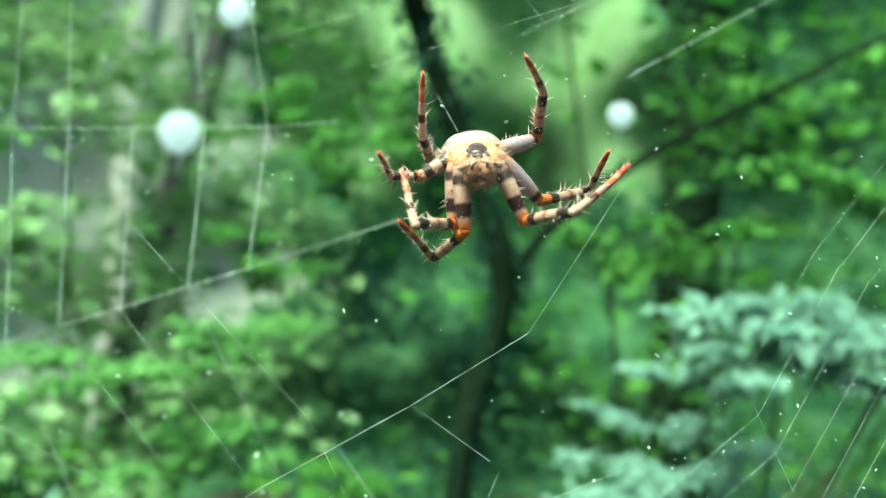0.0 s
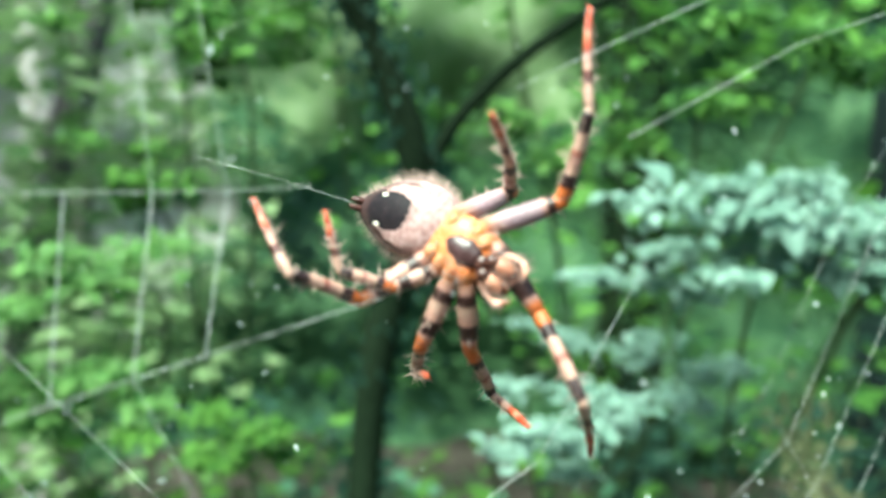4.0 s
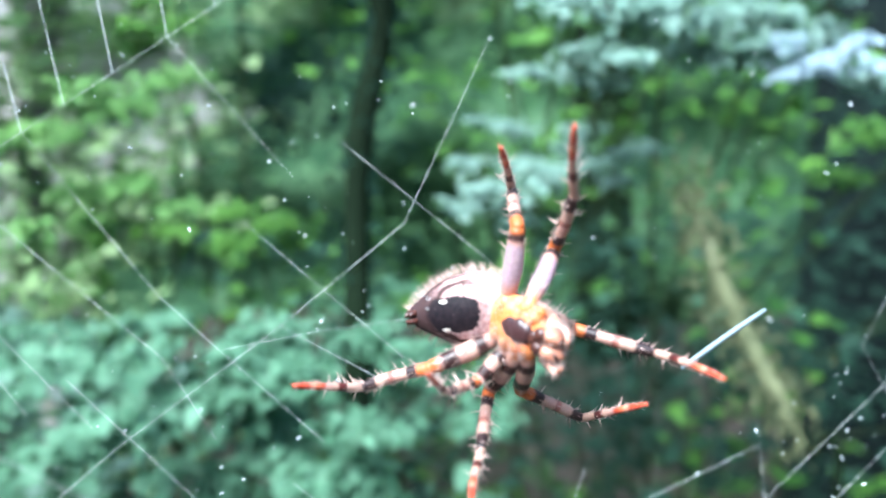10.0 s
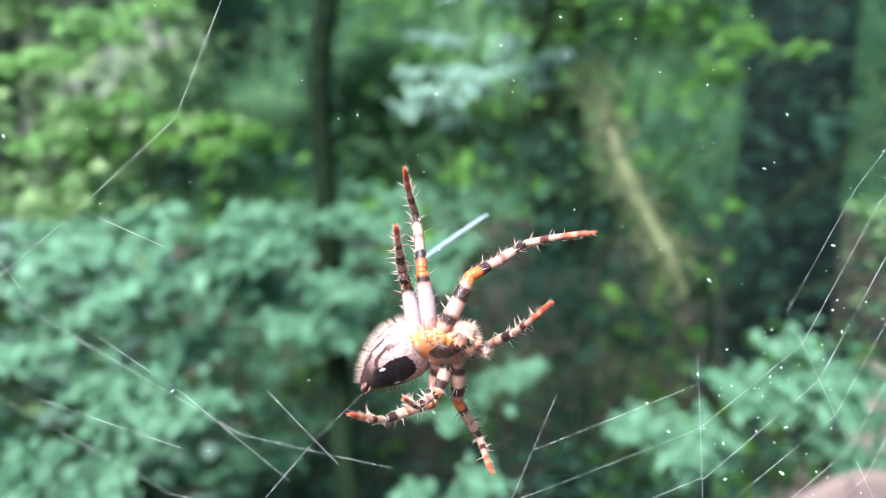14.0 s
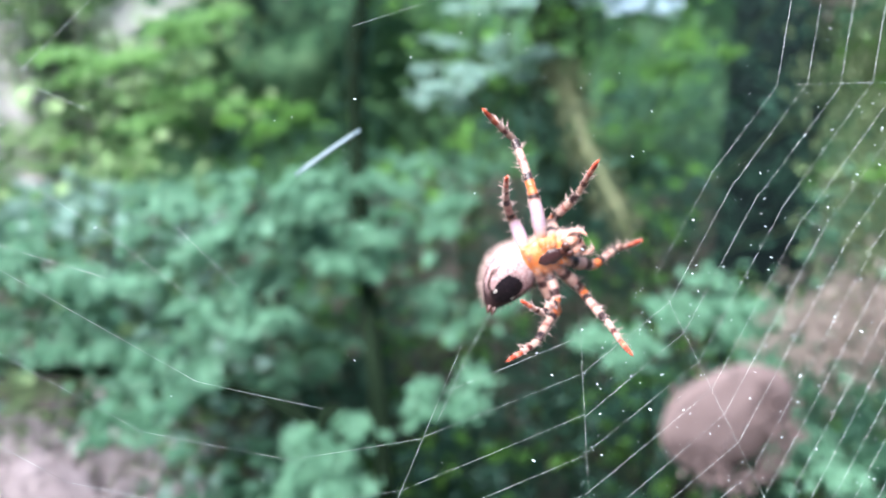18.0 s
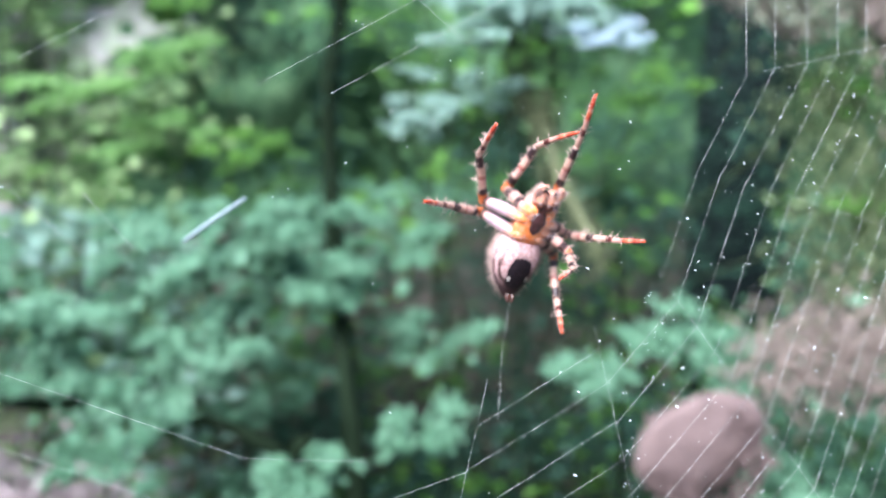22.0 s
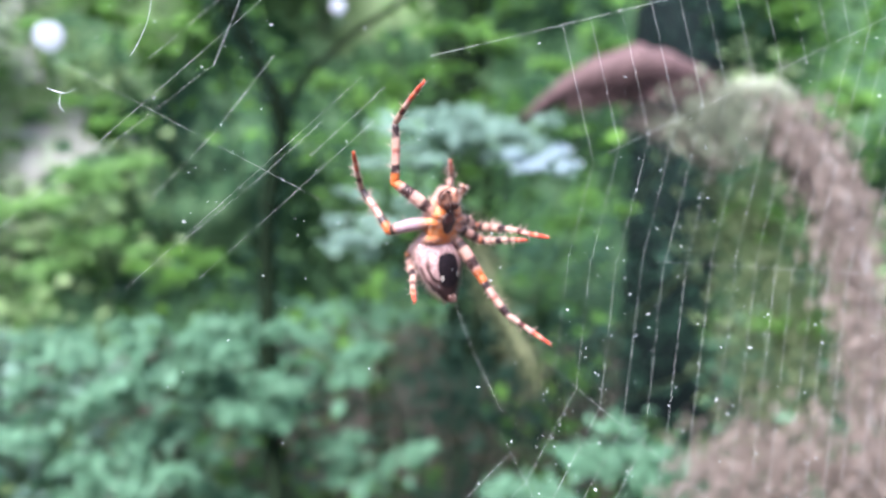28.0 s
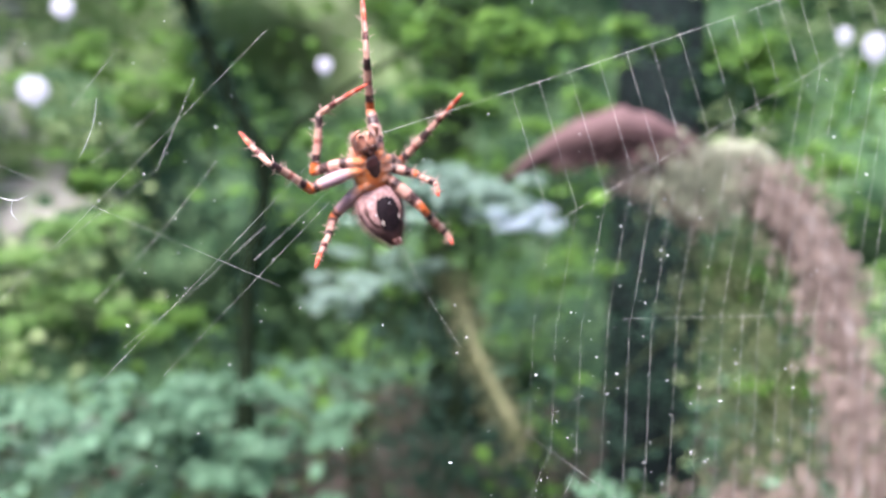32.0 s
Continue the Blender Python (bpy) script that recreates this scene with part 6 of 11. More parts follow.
    walk(SEGS["P1", 1], [
        (0, pose(-0.00163, 0.00765, 0.00510, 42.6, -27.6, -10.9)), (0.5, pose(-0.00144, 0.00865, 0.00452, 30.7, -60.6, -43.8)),
        (1, pose(-0.00125, 0.00952, 0.00376, 132.4, -77.4, 176.4)), (1.5, pose(-0.00329, 0.01015, 0.00263, 15.8, -47.9, -58.1)),
        (2, pose(-0.00508, 0.00998, 0.00102, 14.5, 0.9, -44.2)), (2.5, pose(-0.00378, 0.00981, 0.00287, -44.4, -24.3, -37.4)),
        (3, pose(-0.00218, 0.00898, 0.00426, -115.0, -29.0, -8.7)), (3.5, pose(-0.00435, 0.00850, 0.00389, -63.8, -29.0, -10.2)),
        (4, pose(-0.00616, 0.00757, 0.00292, -12.8, -28.0, -11.1)), (4.5, pose(-0.00632, 0.00769, 0.00259, -19.3, -31.4, -10.0)),
        (5, pose(-0.00665, 0.00796, 0.00171, -37.0, -39.2, -4.9)), (5.5, pose(-0.00688, 0.00820, 0.00049, -64.5, -46.4, 7.2)),
        (6, pose(-0.00688, 0.00831, -0.00078, -96.1, -48.4, 23.9)), (6.5, pose(-0.00673, 0.00830, -0.00174, -119.9, -45.7, 36.2)),
        (7, pose(-0.00664, 0.00827, -0.00212, -128.7, -43.7, 40.4)), (7.5, pose(-0.00702, 0.00726, 0.00163, -57.3, -45.5, -6.3)),
        (8, pose(-0.00522, 0.00538, 0.00453, -8.4, -17.6, -27.1)), (8.5, pose(-0.00516, 0.00565, 0.00455, -53.0, -69.2, 12.1)),
        (9, pose(-0.00509, 0.00592, 0.00456, -163.0, -41.1, 117.3)), (9.5, pose(-0.00601, 0.00456, 0.00383, -72.6, -73.5, 28.3)),
        (10, pose(-0.00655, 0.00325, 0.00272, -13.5, -31.8, -29.2)), (10.5, pose(-0.00656, 0.00373, 0.00295, -83.8, -70.1, 32.0)),
        (11, pose(-0.00653, 0.00422, 0.00316, -164.4, -35.7, 103.7)), (11.5, pose(-0.00661, 0.00362, 0.00283, -164.9, -58.0, 94.8)),
        (12, pose(-0.00663, 0.00304, 0.00245, -147.3, -79.6, 68.9)), (12.5, pose(-0.00657, 0.00469, 0.00319, -26.9, -78.6, -18.1)),
        (13, pose(-0.00608, 0.00638, 0.00360, 12.9, -63.7, -23.7)), (13.5, pose(-0.00632, 0.00477, 0.00350, -45.3, -70.9, -18.3)),
        (14, pose(-0.00623, 0.00319, 0.00312, -120.6, -71.8, 4.9)), (14.5, pose(-0.00640, 0.00332, 0.00297, -112.7, -71.6, 6.2)),
        (15, pose(-0.00679, 0.00367, 0.00257, -93.2, -71.4, 9.5)), (15.5, pose(-0.00719, 0.00414, 0.00199, -67.8, -71.6, 13.9)),
        (16, pose(-0.00749, 0.00464, 0.00136, -41.9, -72.4, 17.6)), (16.5, pose(-0.00765, 0.00502, 0.00086, -21.0, -73.3, 19.5)),
        (17, pose(-0.00769, 0.00518, 0.00065, -12.4, -73.8, 20.0)), (17.5, pose(-0.00724, 0.00652, 0.00167, -16.3, -51.2, 7.6)),
        (18, pose(-0.00634, 0.00775, 0.00252, -24.5, -29.5, -2.9)), (18.5, pose(-0.00637, 0.00754, 0.00264, -22.6, -41.6, 3.5)),
        (19, pose(-0.00639, 0.00733, 0.00277, -22.5, -53.8, 11.1)), (19.5, pose(-0.00516, 0.00717, 0.00414, -65.2, -46.8, 0.6)),
        (20, pose(-0.00361, 0.00683, 0.00509, -105.9, -46.1, -13.4)), (20.5, pose(-0.00310, 0.00826, 0.00459, -54.0, -44.7, -24.3)),
        (21, pose(-0.00250, 0.00947, 0.00375, -6.5, -38.0, -29.6)), (21.5, pose(-0.00350, 0.00827, 0.00446, -55.1, -53.2, -16.7)),
        (22, pose(-0.00436, 0.00682, 0.00477, -118.8, -54.1, 13.2)), (22.5, pose(-0.00610, 0.00729, 0.00319, -154.5, -33.2, 39.9)),
        (23, pose(-0.00715, 0.00742, 0.00103, -174.0, -6.1, 47.9)), (23.5, pose(-0.00570, 0.00801, 0.00315, -152.4, -25.9, 41.7)),
        (24, pose(-0.00350, 0.00805, 0.00459, -123.2, -41.3, 25.1)), (24.5, pose(-0.00356, 0.00787, 0.00467, -123.8, -41.7, 24.4)),
        (25, pose(-0.00369, 0.00740, 0.00485, -125.3, -42.6, 22.5)), (25.5, pose(-0.00384, 0.00677, 0.00502, -127.3, -43.9, 20.0)),
        (26, pose(-0.00396, 0.00612, 0.00512, -129.2, -45.3, 17.6)), (26.5, pose(-0.00404, 0.00562, 0.00516, -130.6, -46.4, 15.8)),
        (27, pose(-0.00407, 0.00541, 0.00516, -131.2, -46.8, 15.0)), (27.5, pose(-0.00410, 0.00540, 0.00515, -61.0, -47.7, 2.8)),
        (28, pose(-0.00413, 0.00538, 0.00514, 4.1, -40.4, -2.7)), (28.5, pose(-0.00365, 0.00758, 0.00478, -19.7, -35.6, -3.6)),
        (29, pose(-0.00290, 0.00944, 0.00369, -42.3, -31.6, -6.5)), (29.5, pose(-0.00351, 0.00822, 0.00449, -27.7, -36.9, -2.0)),
        (30, pose(-0.00400, 0.00679, 0.00495, -12.6, -42.9, 0.9)), (30.5, pose(-0.00390, 0.00622, 0.00513, -10.8, -36.5, -0.8)),
        (31, pose(-0.00378, 0.00564, 0.00526, -9.3, -30.1, -2.2)), (31.5, pose(-0.00390, 0.00778, 0.00459, -57.2, -37.4, 3.5)),
        (32, pose(-0.00372, 0.00956, 0.00323, -108.6, -38.4, 14.5)),
    ])
    walk(SEGS["P1", 2], [
        (0, pose(-0.00494, 0.00337, 0.00976, -146.7, -20.6, 62.6)), (0.5, pose(-0.00782, 0.00972, 0.00753, -114.9, 5.2, 91.8)),
        (1, pose(-0.00561, 0.01508, 0.00270, -74.3, 8.4, 130.4)), (1.5, pose(-0.00764, 0.01345, 0.00724, -113.5, 4.3, 74.9)),
        (2, pose(-0.00625, 0.00862, 0.00793, -135.2, -28.8, 28.7)), (2.5, pose(-0.00241, 0.01505, 0.00752, 154.0, -24.0, 29.6)),
        (3, pose(0.00024, 0.01515, 0.00161, 85.4, -21.7, 25.1)), (3.5, pose(-0.00472, 0.01508, 0.00665, 145.6, -23.9, 30.2)),
        (4, pose(-0.00906, 0.00975, 0.00907, -152.3, -29.2, 30.6)), (4.5, pose(-0.00937, 0.01062, 0.00835, -143.9, -29.6, 30.3)),
        (5, pose(-0.00987, 0.01255, 0.00613, -122.7, -30.3, 29.3)), (5.5, pose(-0.00990, 0.01432, 0.00261, -95.0, -30.8, 27.7)),
        (6, pose(-0.00925, 0.01503, -0.00128, -67.3, -30.6, 26.0)), (6.5, pose(-0.00834, 0.01479, -0.00423, -46.0, -30.0, 24.9)),
        (7, pose(-0.00790, 0.01451, -0.00535, -37.6, -29.6, 24.6)), (7.5, pose(-0.00909, 0.01354, 0.00433, -83.0, -13.2, -5.5)),
        (8, pose(-0.00664, 0.00728, 0.01126, -129.6, -22.5, -38.2)), (8.5, pose(-0.01028, 0.01039, 0.00607, -166.6, -3.4, -26.1)),
        (9, pose(-0.00900, 0.00895, -0.00059, 158.9, 18.9, -27.5)), (9.5, pose(-0.01104, 0.00958, 0.00443, -150.3, 6.5, -28.5)),
        (10, pose(-0.00892, 0.00649, 0.00862, -99.9, -0.7, -38.7)), (10.5, pose(-0.01093, 0.00937, 0.00321, -134.0, 4.7, -28.0)),
        (11, pose(-0.00934, 0.00766, -0.00244, -167.5, 15.2, -22.1)), (11.5, pose(-0.00895, 0.00929, -0.00083, -140.4, 12.6, -23.4)),
        (12, pose(-0.00810, 0.00994, 0.00137, -113.5, 10.8, -25.8)), (12.5, pose(-0.01150, 0.00970, 0.00445, -131.4, 11.2, -25.2)),
        (13, pose(-0.01244, 0.00744, 0.00668, -149.3, 11.7, -24.8)), (13.5, pose(-0.00923, 0.01109, 0.00515, -121.2, 10.5, -26.0)),
        (14, pose(-0.00332, 0.00961, 0.00199, -93.2, 10.0, -27.6)), (14.5, pose(-0.00451, 0.01015, 0.00210, -97.7, 9.9, -29.1)),
        (15, pose(-0.00759, 0.01076, 0.00244, -109.1, 9.1, -32.6)), (15.5, pose(-0.01126, 0.00995, 0.00284, -123.7, 7.0, -36.8)),
        (16, pose(-0.01377, 0.00765, 0.00297, -138.1, 3.9, -40.4)), (16.5, pose(-0.01452, 0.00531, 0.00277, -149.0, 1.0, -42.5)),
        (17, pose(-0.01451, 0.00433, 0.00260, -153.3, -0.2, -43.2)), (17.5, pose(-0.01280, 0.00781, 0.00596, -146.3, -1.3, -43.8)),
        (18, pose(-0.00938, 0.01087, 0.00818, -139.3, -2.3, -44.6)), (18.5, pose(-0.01091, 0.01001, 0.00758, -146.9, -3.3, -45.4)),
        (19, pose(-0.01214, 0.00899, 0.00666, -154.5, -4.5, -46.0)), (19.5, pose(-0.00741, 0.01364, 0.00618, -135.0, 3.5, -40.4)),
        (20, pose(-0.00065, 0.01319, 0.00373, -114.7, 9.1, -32.4)), (20.5, pose(-0.00342, 0.01474, 0.00758, -123.4, 1.9, -45.3)),
        (21, pose(-0.00590, 0.01233, 0.00935, -130.3, -6.9, -57.0)), (21.5, pose(-0.00495, 0.01482, 0.00691, -121.9, 4.6, -41.3)),
        (22, pose(-0.00307, 0.01355, 0.00276, -110.4, 13.3, -23.6)), (22.5, pose(-0.00536, 0.01192, -0.00221, -120.6, 38.7, 30.8)),
        (23, pose(-0.00719, 0.00848, -0.00603, -90.5, 57.3, 112.7)), (23.5, pose(-0.00584, 0.01231, -0.00254, -126.2, 37.2, 37.2)),
        (24, pose(-0.00370, 0.01456, 0.00166, -120.8, 6.8, -9.2)), (24.5, pose(-0.00360, 0.01436, 0.00171, -121.3, 6.2, -10.1)),
        (25, pose(-0.00333, 0.01386, 0.00181, -122.7, 4.8, -12.5)), (25.5, pose(-0.00297, 0.01314, 0.00190, -124.4, 2.8, -15.5)),
        (26, pose(-0.00258, 0.01237, 0.00195, -126.0, 0.7, -18.4)), (26.5, pose(-0.00227, 0.01175, 0.00195, -127.1, -0.9, -20.6)),
        (27, pose(-0.00215, 0.01149, 0.00194, -127.5, -1.6, -21.5)), (27.5, pose(-0.00696, 0.01151, 0.00748, -127.8, -6.9, -28.3)),
        (28, pose(-0.00876, 0.00509, 0.01056, -127.5, -12.1, -35.2)), (28.5, pose(-0.00741, 0.01023, 0.01025, -123.7, -2.6, -21.9)),
        (29, pose(-0.00510, 0.01453, 0.00819, -117.8, 5.8, -7.8)), (29.5, pose(-0.00718, 0.01168, 0.00955, -126.2, 4.9, -9.3)),
        (30, pose(-0.00877, 0.00827, 0.01006, -134.6, 3.8, -10.6)), (30.5, pose(-0.00806, 0.00761, 0.01077, -136.1, -3.8, -18.1)),
        (31, pose(-0.00727, 0.00693, 0.01136, -136.6, -11.5, -25.5)), (31.5, pose(-0.00661, 0.01362, 0.00766, -104.3, 1.9, -3.1)),
        (32, pose(-0.00404, 0.01647, 0.00145, -69.6, 0.5, 22.8)),
    ])
    walk(SEGS["P2", 0], [
        (0, pose(-0.00221, 0.00407, -0.00043, -23.5, -4.2, 0.9)), (0.5, pose(-0.00221, 0.00407, -0.00043, -27.0, -20.8, 8.9)),
        (1, pose(-0.00221, 0.00407, -0.00043, -33.8, -36.7, 19.4)), (1.5, pose(-0.00221, 0.00407, -0.00043, -54.7, -44.1, 28.9)),
        (2, pose(-0.00221, 0.00407, -0.00043, -79.3, -48.2, 42.6)), (2.5, pose(-0.00221, 0.00407, -0.00043, -42.4, -41.2, 25.1)),
        (3, pose(-0.00221, 0.00407, -0.00043, -13.1, -28.6, 17.1)), (3.5, pose(-0.00221, 0.00407, -0.00043, -25.2, -47.4, 25.3)),
        (4, pose(-0.00221, 0.00407, -0.00043, -49.8, -63.4, 46.6)), (4.5, pose(-0.00221, 0.00407, -0.00043, -56.7, -65.5, 53.3)),
        (5, pose(-0.00221, 0.00407, -0.00043, -79.0, -69.0, 75.3)), (5.5, pose(-0.00221, 0.00407, -0.00043, -112.0, -67.9, 107.8)),
        (6, pose(-0.00221, 0.00407, -0.00043, -135.5, -61.2, 130.8)), (6.5, pose(-0.00221, 0.00407, -0.00043, -146.6, -54.0, 141.5)),
        (7, pose(-0.00221, 0.00407, -0.00043, -149.9, -50.9, 144.6)), (7.5, pose(-0.00221, 0.00407, -0.00043, -96.9, -68.5, 95.3)),
        (8, pose(-0.00221, 0.00407, -0.00043, -35.1, -55.0, 37.1)), (8.5, pose(-0.00221, 0.00407, -0.00043, -57.8, -63.6, 54.7)),
        (9, pose(-0.00221, 0.00407, -0.00043, -91.7, -67.0, 83.6)), (9.5, pose(-0.00221, 0.00407, -0.00043, -71.2, -67.0, 82.9)),
        (10, pose(-0.00221, 0.00407, -0.00043, -50.9, -66.8, 82.3)), (10.5, pose(-0.00221, 0.00407, -0.00043, -72.4, -68.8, 92.0)),
        (11, pose(-0.00221, 0.00407, -0.00043, -95.8, -69.2, 103.6)), (11.5, pose(-0.00221, 0.00407, -0.00043, -101.7, -68.5, 116.1)),
        (12, pose(-0.00221, 0.00407, -0.00043, -106.9, -67.4, 128.0)), (12.5, pose(-0.00221, 0.00407, -0.00043, -123.3, -69.0, 118.7)),
        (13, pose(-0.00221, 0.00407, -0.00043, -140.4, -71.5, 110.3)), (13.5, pose(-0.00221, 0.00407, -0.00043, -134.3, -61.7, 132.8)),
        (14, pose(-0.00221, 0.00407, -0.00043, -123.6, -53.4, 151.8)), (14.5, pose(-0.00221, 0.00407, -0.00043, -123.8, -53.9, 150.6)),
        (15, pose(-0.00221, 0.00407, -0.00043, -124.1, -55.1, 147.4)), (15.5, pose(-0.00221, 0.00407, -0.00043, -124.3, -56.8, 143.1)),
        (16, pose(-0.00221, 0.00407, -0.00043, -124.3, -58.4, 138.6)), (16.5, pose(-0.00221, 0.00407, -0.00043, -124.2, -59.7, 135.0)),
        (17, pose(-0.00221, 0.00407, -0.00043, -124.1, -60.2, 133.6)), (17.5, pose(-0.00221, 0.00407, -0.00043, -96.6, -66.5, 96.7)),
        (18, pose(-0.00221, 0.00407, -0.00043, -64.5, -63.5, 55.3)), (18.5, pose(-0.00221, 0.00407, -0.00043, -52.5, -62.0, 50.0)),
        (19, pose(-0.00221, 0.00407, -0.00043, -41.5, -60.0, 45.7)), (19.5, pose(-0.00221, 0.00407, -0.00043, -24.8, -58.5, 43.8)),
        (20, pose(-0.00221, 0.00407, -0.00043, -8.9, -56.8, 42.8)), (20.5, pose(-0.00221, 0.00407, -0.00043, -22.9, -58.7, 43.8)),
        (21, pose(-0.00221, 0.00407, -0.00043, -37.7, -60.3, 45.7)), (21.5, pose(-0.00221, 0.00407, -0.00043, -27.5, -58.4, 43.3)),
        (22, pose(-0.00221, 0.00407, -0.00043, -18.0, -56.4, 41.8)), (22.5, pose(-0.00221, 0.00407, -0.00043, -28.4, -57.6, 42.7)),
        (23, pose(-0.00221, 0.00407, -0.00043, -39.3, -58.6, 44.0)), (23.5, pose(-0.00221, 0.00407, -0.00043, -37.3, -57.8, 42.8)),
        (24, pose(-0.00221, 0.00407, -0.00043, -35.3, -57.1, 41.8)), (24.5, pose(-0.00221, 0.00407, -0.00043, -34.4, -57.2, 42.0)),
        (25, pose(-0.00221, 0.00407, -0.00043, -32.1, -57.7, 42.6)), (25.5, pose(-0.00221, 0.00407, -0.00043, -29.1, -58.3, 43.3)),
        (26, pose(-0.00221, 0.00407, -0.00043, -26.0, -58.9, 43.9)), (26.5, pose(-0.00221, 0.00407, -0.00043, -23.6, -59.4, 44.3)),
        (27, pose(-0.00221, 0.00407, -0.00043, -22.7, -59.6, 44.5)), (27.5, pose(-0.00221, 0.00407, -0.00043, -21.0, -62.4, 46.8)),
        (28, pose(-0.00221, 0.00407, -0.00043, -19.5, -65.2, 49.1)), (28.5, pose(-0.00221, 0.00407, -0.00043, -26.9, -59.5, 43.9)),
        (29, pose(-0.00221, 0.00407, -0.00043, -34.1, -54.1, 38.1)), (29.5, pose(-0.00221, 0.00407, -0.00043, -40.9, -59.7, 45.9)),
        (30, pose(-0.00221, 0.00407, -0.00043, -50.7, -64.6, 56.7)), (30.5, pose(-0.00221, 0.00407, -0.00043, -28.8, -61.2, 50.4)),
        (31, pose(-0.00221, 0.00407, -0.00043, -10.1, -57.0, 47.5)), (31.5, pose(-0.00221, 0.00407, -0.00043, -8.8, -53.7, 46.6)),
        (32, pose(-0.00221, 0.00407, -0.00043, -7.7, -50.4, 45.8)),
    ])
    walk(SEGS["P2", 1], [
        (0, pose(-0.00264, 0.00640, 0.00493, -115.3, -29.6, 45.3)), (0.5, pose(-0.00446, 0.00641, 0.00445, -124.0, -24.2, 55.9)),
        (1, pose(-0.00604, 0.00618, 0.00347, -131.2, -17.6, 65.1)), (1.5, pose(-0.00659, 0.00712, 0.00200, -146.1, -20.9, 62.0)),
        (2, pose(-0.00671, 0.00776, 0.00029, -161.1, -24.9, 59.9)), (2.5, pose(-0.00647, 0.00643, 0.00283, -153.7, 36.8, 84.1)),
        (3, pose(-0.00521, 0.00454, 0.00458, -53.9, 62.6, -166.8)), (3.5, pose(-0.00680, 0.00465, 0.00316, -15.3, 47.6, -148.9)),
        (4, pose(-0.00779, 0.00469, 0.00127, 9.2, 29.7, -147.7)), (4.5, pose(-0.00789, 0.00465, 0.00090, 11.3, 31.5, -147.3)),
        (5, pose(-0.00804, 0.00452, -0.00003, 16.9, 36.0, -146.0)), (5.5, pose(-0.00801, 0.00435, -0.00126, 24.8, 41.6, -143.2)),
        (6, pose(-0.00771, 0.00416, -0.00244, 33.9, 46.9, -139.1)), (6.5, pose(-0.00732, 0.00401, -0.00330, 42.0, 50.5, -134.8)),
        (7, pose(-0.00712, 0.00395, -0.00362, 45.5, 51.8, -132.7)), (7.5, pose(-0.00806, 0.00418, -0.00069, 133.1, 52.4, -70.0)),
        (8, pose(-0.00738, 0.00438, 0.00232, -179.9, 17.8, -52.1)), (8.5, pose(-0.00788, 0.00465, 0.00096, 172.7, 8.6, -51.6)),
        (9, pose(-0.00802, 0.00488, -0.00050, 165.2, -0.5, -49.8)), (9.5, pose(-0.00793, 0.00304, 0.00031, 174.1, 21.8, -53.9)),
        (10, pose(-0.00717, 0.00131, 0.00103, -176.7, 44.4, -54.5)), (10.5, pose(-0.00774, 0.00223, 0.00021, 138.6, 50.7, -57.7)),
        (11, pose(-0.00801, 0.00324, -0.00064, 88.4, 53.3, -67.6)), (11.5, pose(-0.00785, 0.00254, -0.00086, 83.8, 53.0, -76.7)),
        (12, pose(-0.00760, 0.00186, -0.00108, 79.4, 52.2, -85.5)), (12.5, pose(-0.00795, 0.00435, -0.00158, 65.9, 50.6, -93.5)),
        (13, pose(-0.00720, 0.00679, -0.00186, 53.3, 48.0, -100.4)), (13.5, pose(-0.00774, 0.00387, -0.00237, 73.8, 52.6, -85.9)),
        (14, pose(-0.00681, 0.00100, -0.00236, 96.9, 53.4, -68.9)), (14.5, pose(-0.00690, 0.00112, -0.00235, 95.8, 53.5, -69.7)),
        (15, pose(-0.00710, 0.00144, -0.00231, 92.9, 53.6, -71.7)), (15.5, pose(-0.00733, 0.00186, -0.00224, 89.1, 53.6, -74.4)),
        (16, pose(-0.00752, 0.00230, -0.00216, 85.3, 53.5, -77.0)), (16.5, pose(-0.00765, 0.00265, -0.00209, 82.4, 53.4, -79.0)),
        (17, pose(-0.00769, 0.00279, -0.00206, 81.3, 53.3, -79.8)), (17.5, pose(-0.00806, 0.00401, -0.00070, 147.7, 40.8, -41.1)),
        (18, pose(-0.00784, 0.00523, 0.00070, -171.8, 12.7, -34.5)), (18.5, pose(-0.00780, 0.00465, 0.00125, 178.2, 12.8, -34.5)),
        (19, pose(-0.00765, 0.00407, 0.00176, 168.3, 12.8, -34.5)), (19.5, pose(-0.00719, 0.00271, 0.00235, -175.8, 13.6, -34.5)),
        (20, pose(-0.00638, 0.00144, 0.00274, -159.9, 14.4, -34.4)), (20.5, pose(-0.00712, 0.00253, 0.00238, -168.2, 8.5, -36.1)),
        (21, pose(-0.00759, 0.00370, 0.00187, -176.3, 2.4, -36.9)), (21.5, pose(-0.00729, 0.00300, 0.00229, -169.0, 8.3, -36.2)),
        (22, pose(-0.00688, 0.00233, 0.00265, -161.4, 14.0, -34.6)), (22.5, pose(-0.00730, 0.00318, 0.00233, -165.6, 7.1, -36.7)),
        (23, pose(-0.00757, 0.00405, 0.00193, -169.5, 0.1, -38.2)), (23.5, pose(-0.00752, 0.00399, 0.00205, 136.9, 63.0, -58.5)),
        (24, pose(-0.00746, 0.00393, 0.00217, 9.0, 34.3, -159.9)), (24.5, pose(-0.00745, 0.00381, 0.00219, 17.1, 41.1, -157.9)),
        (25, pose(-0.00741, 0.00353, 0.00222, 44.7, 56.3, -144.3)), (25.5, pose(-0.00734, 0.00316, 0.00226, 105.6, 62.5, -100.4)),
        (26, pose(-0.00724, 0.00280, 0.00229, 153.7, 47.6, -69.7)), (26.5, pose(-0.00716, 0.00252, 0.00230, 174.8, 30.7, -63.6)),
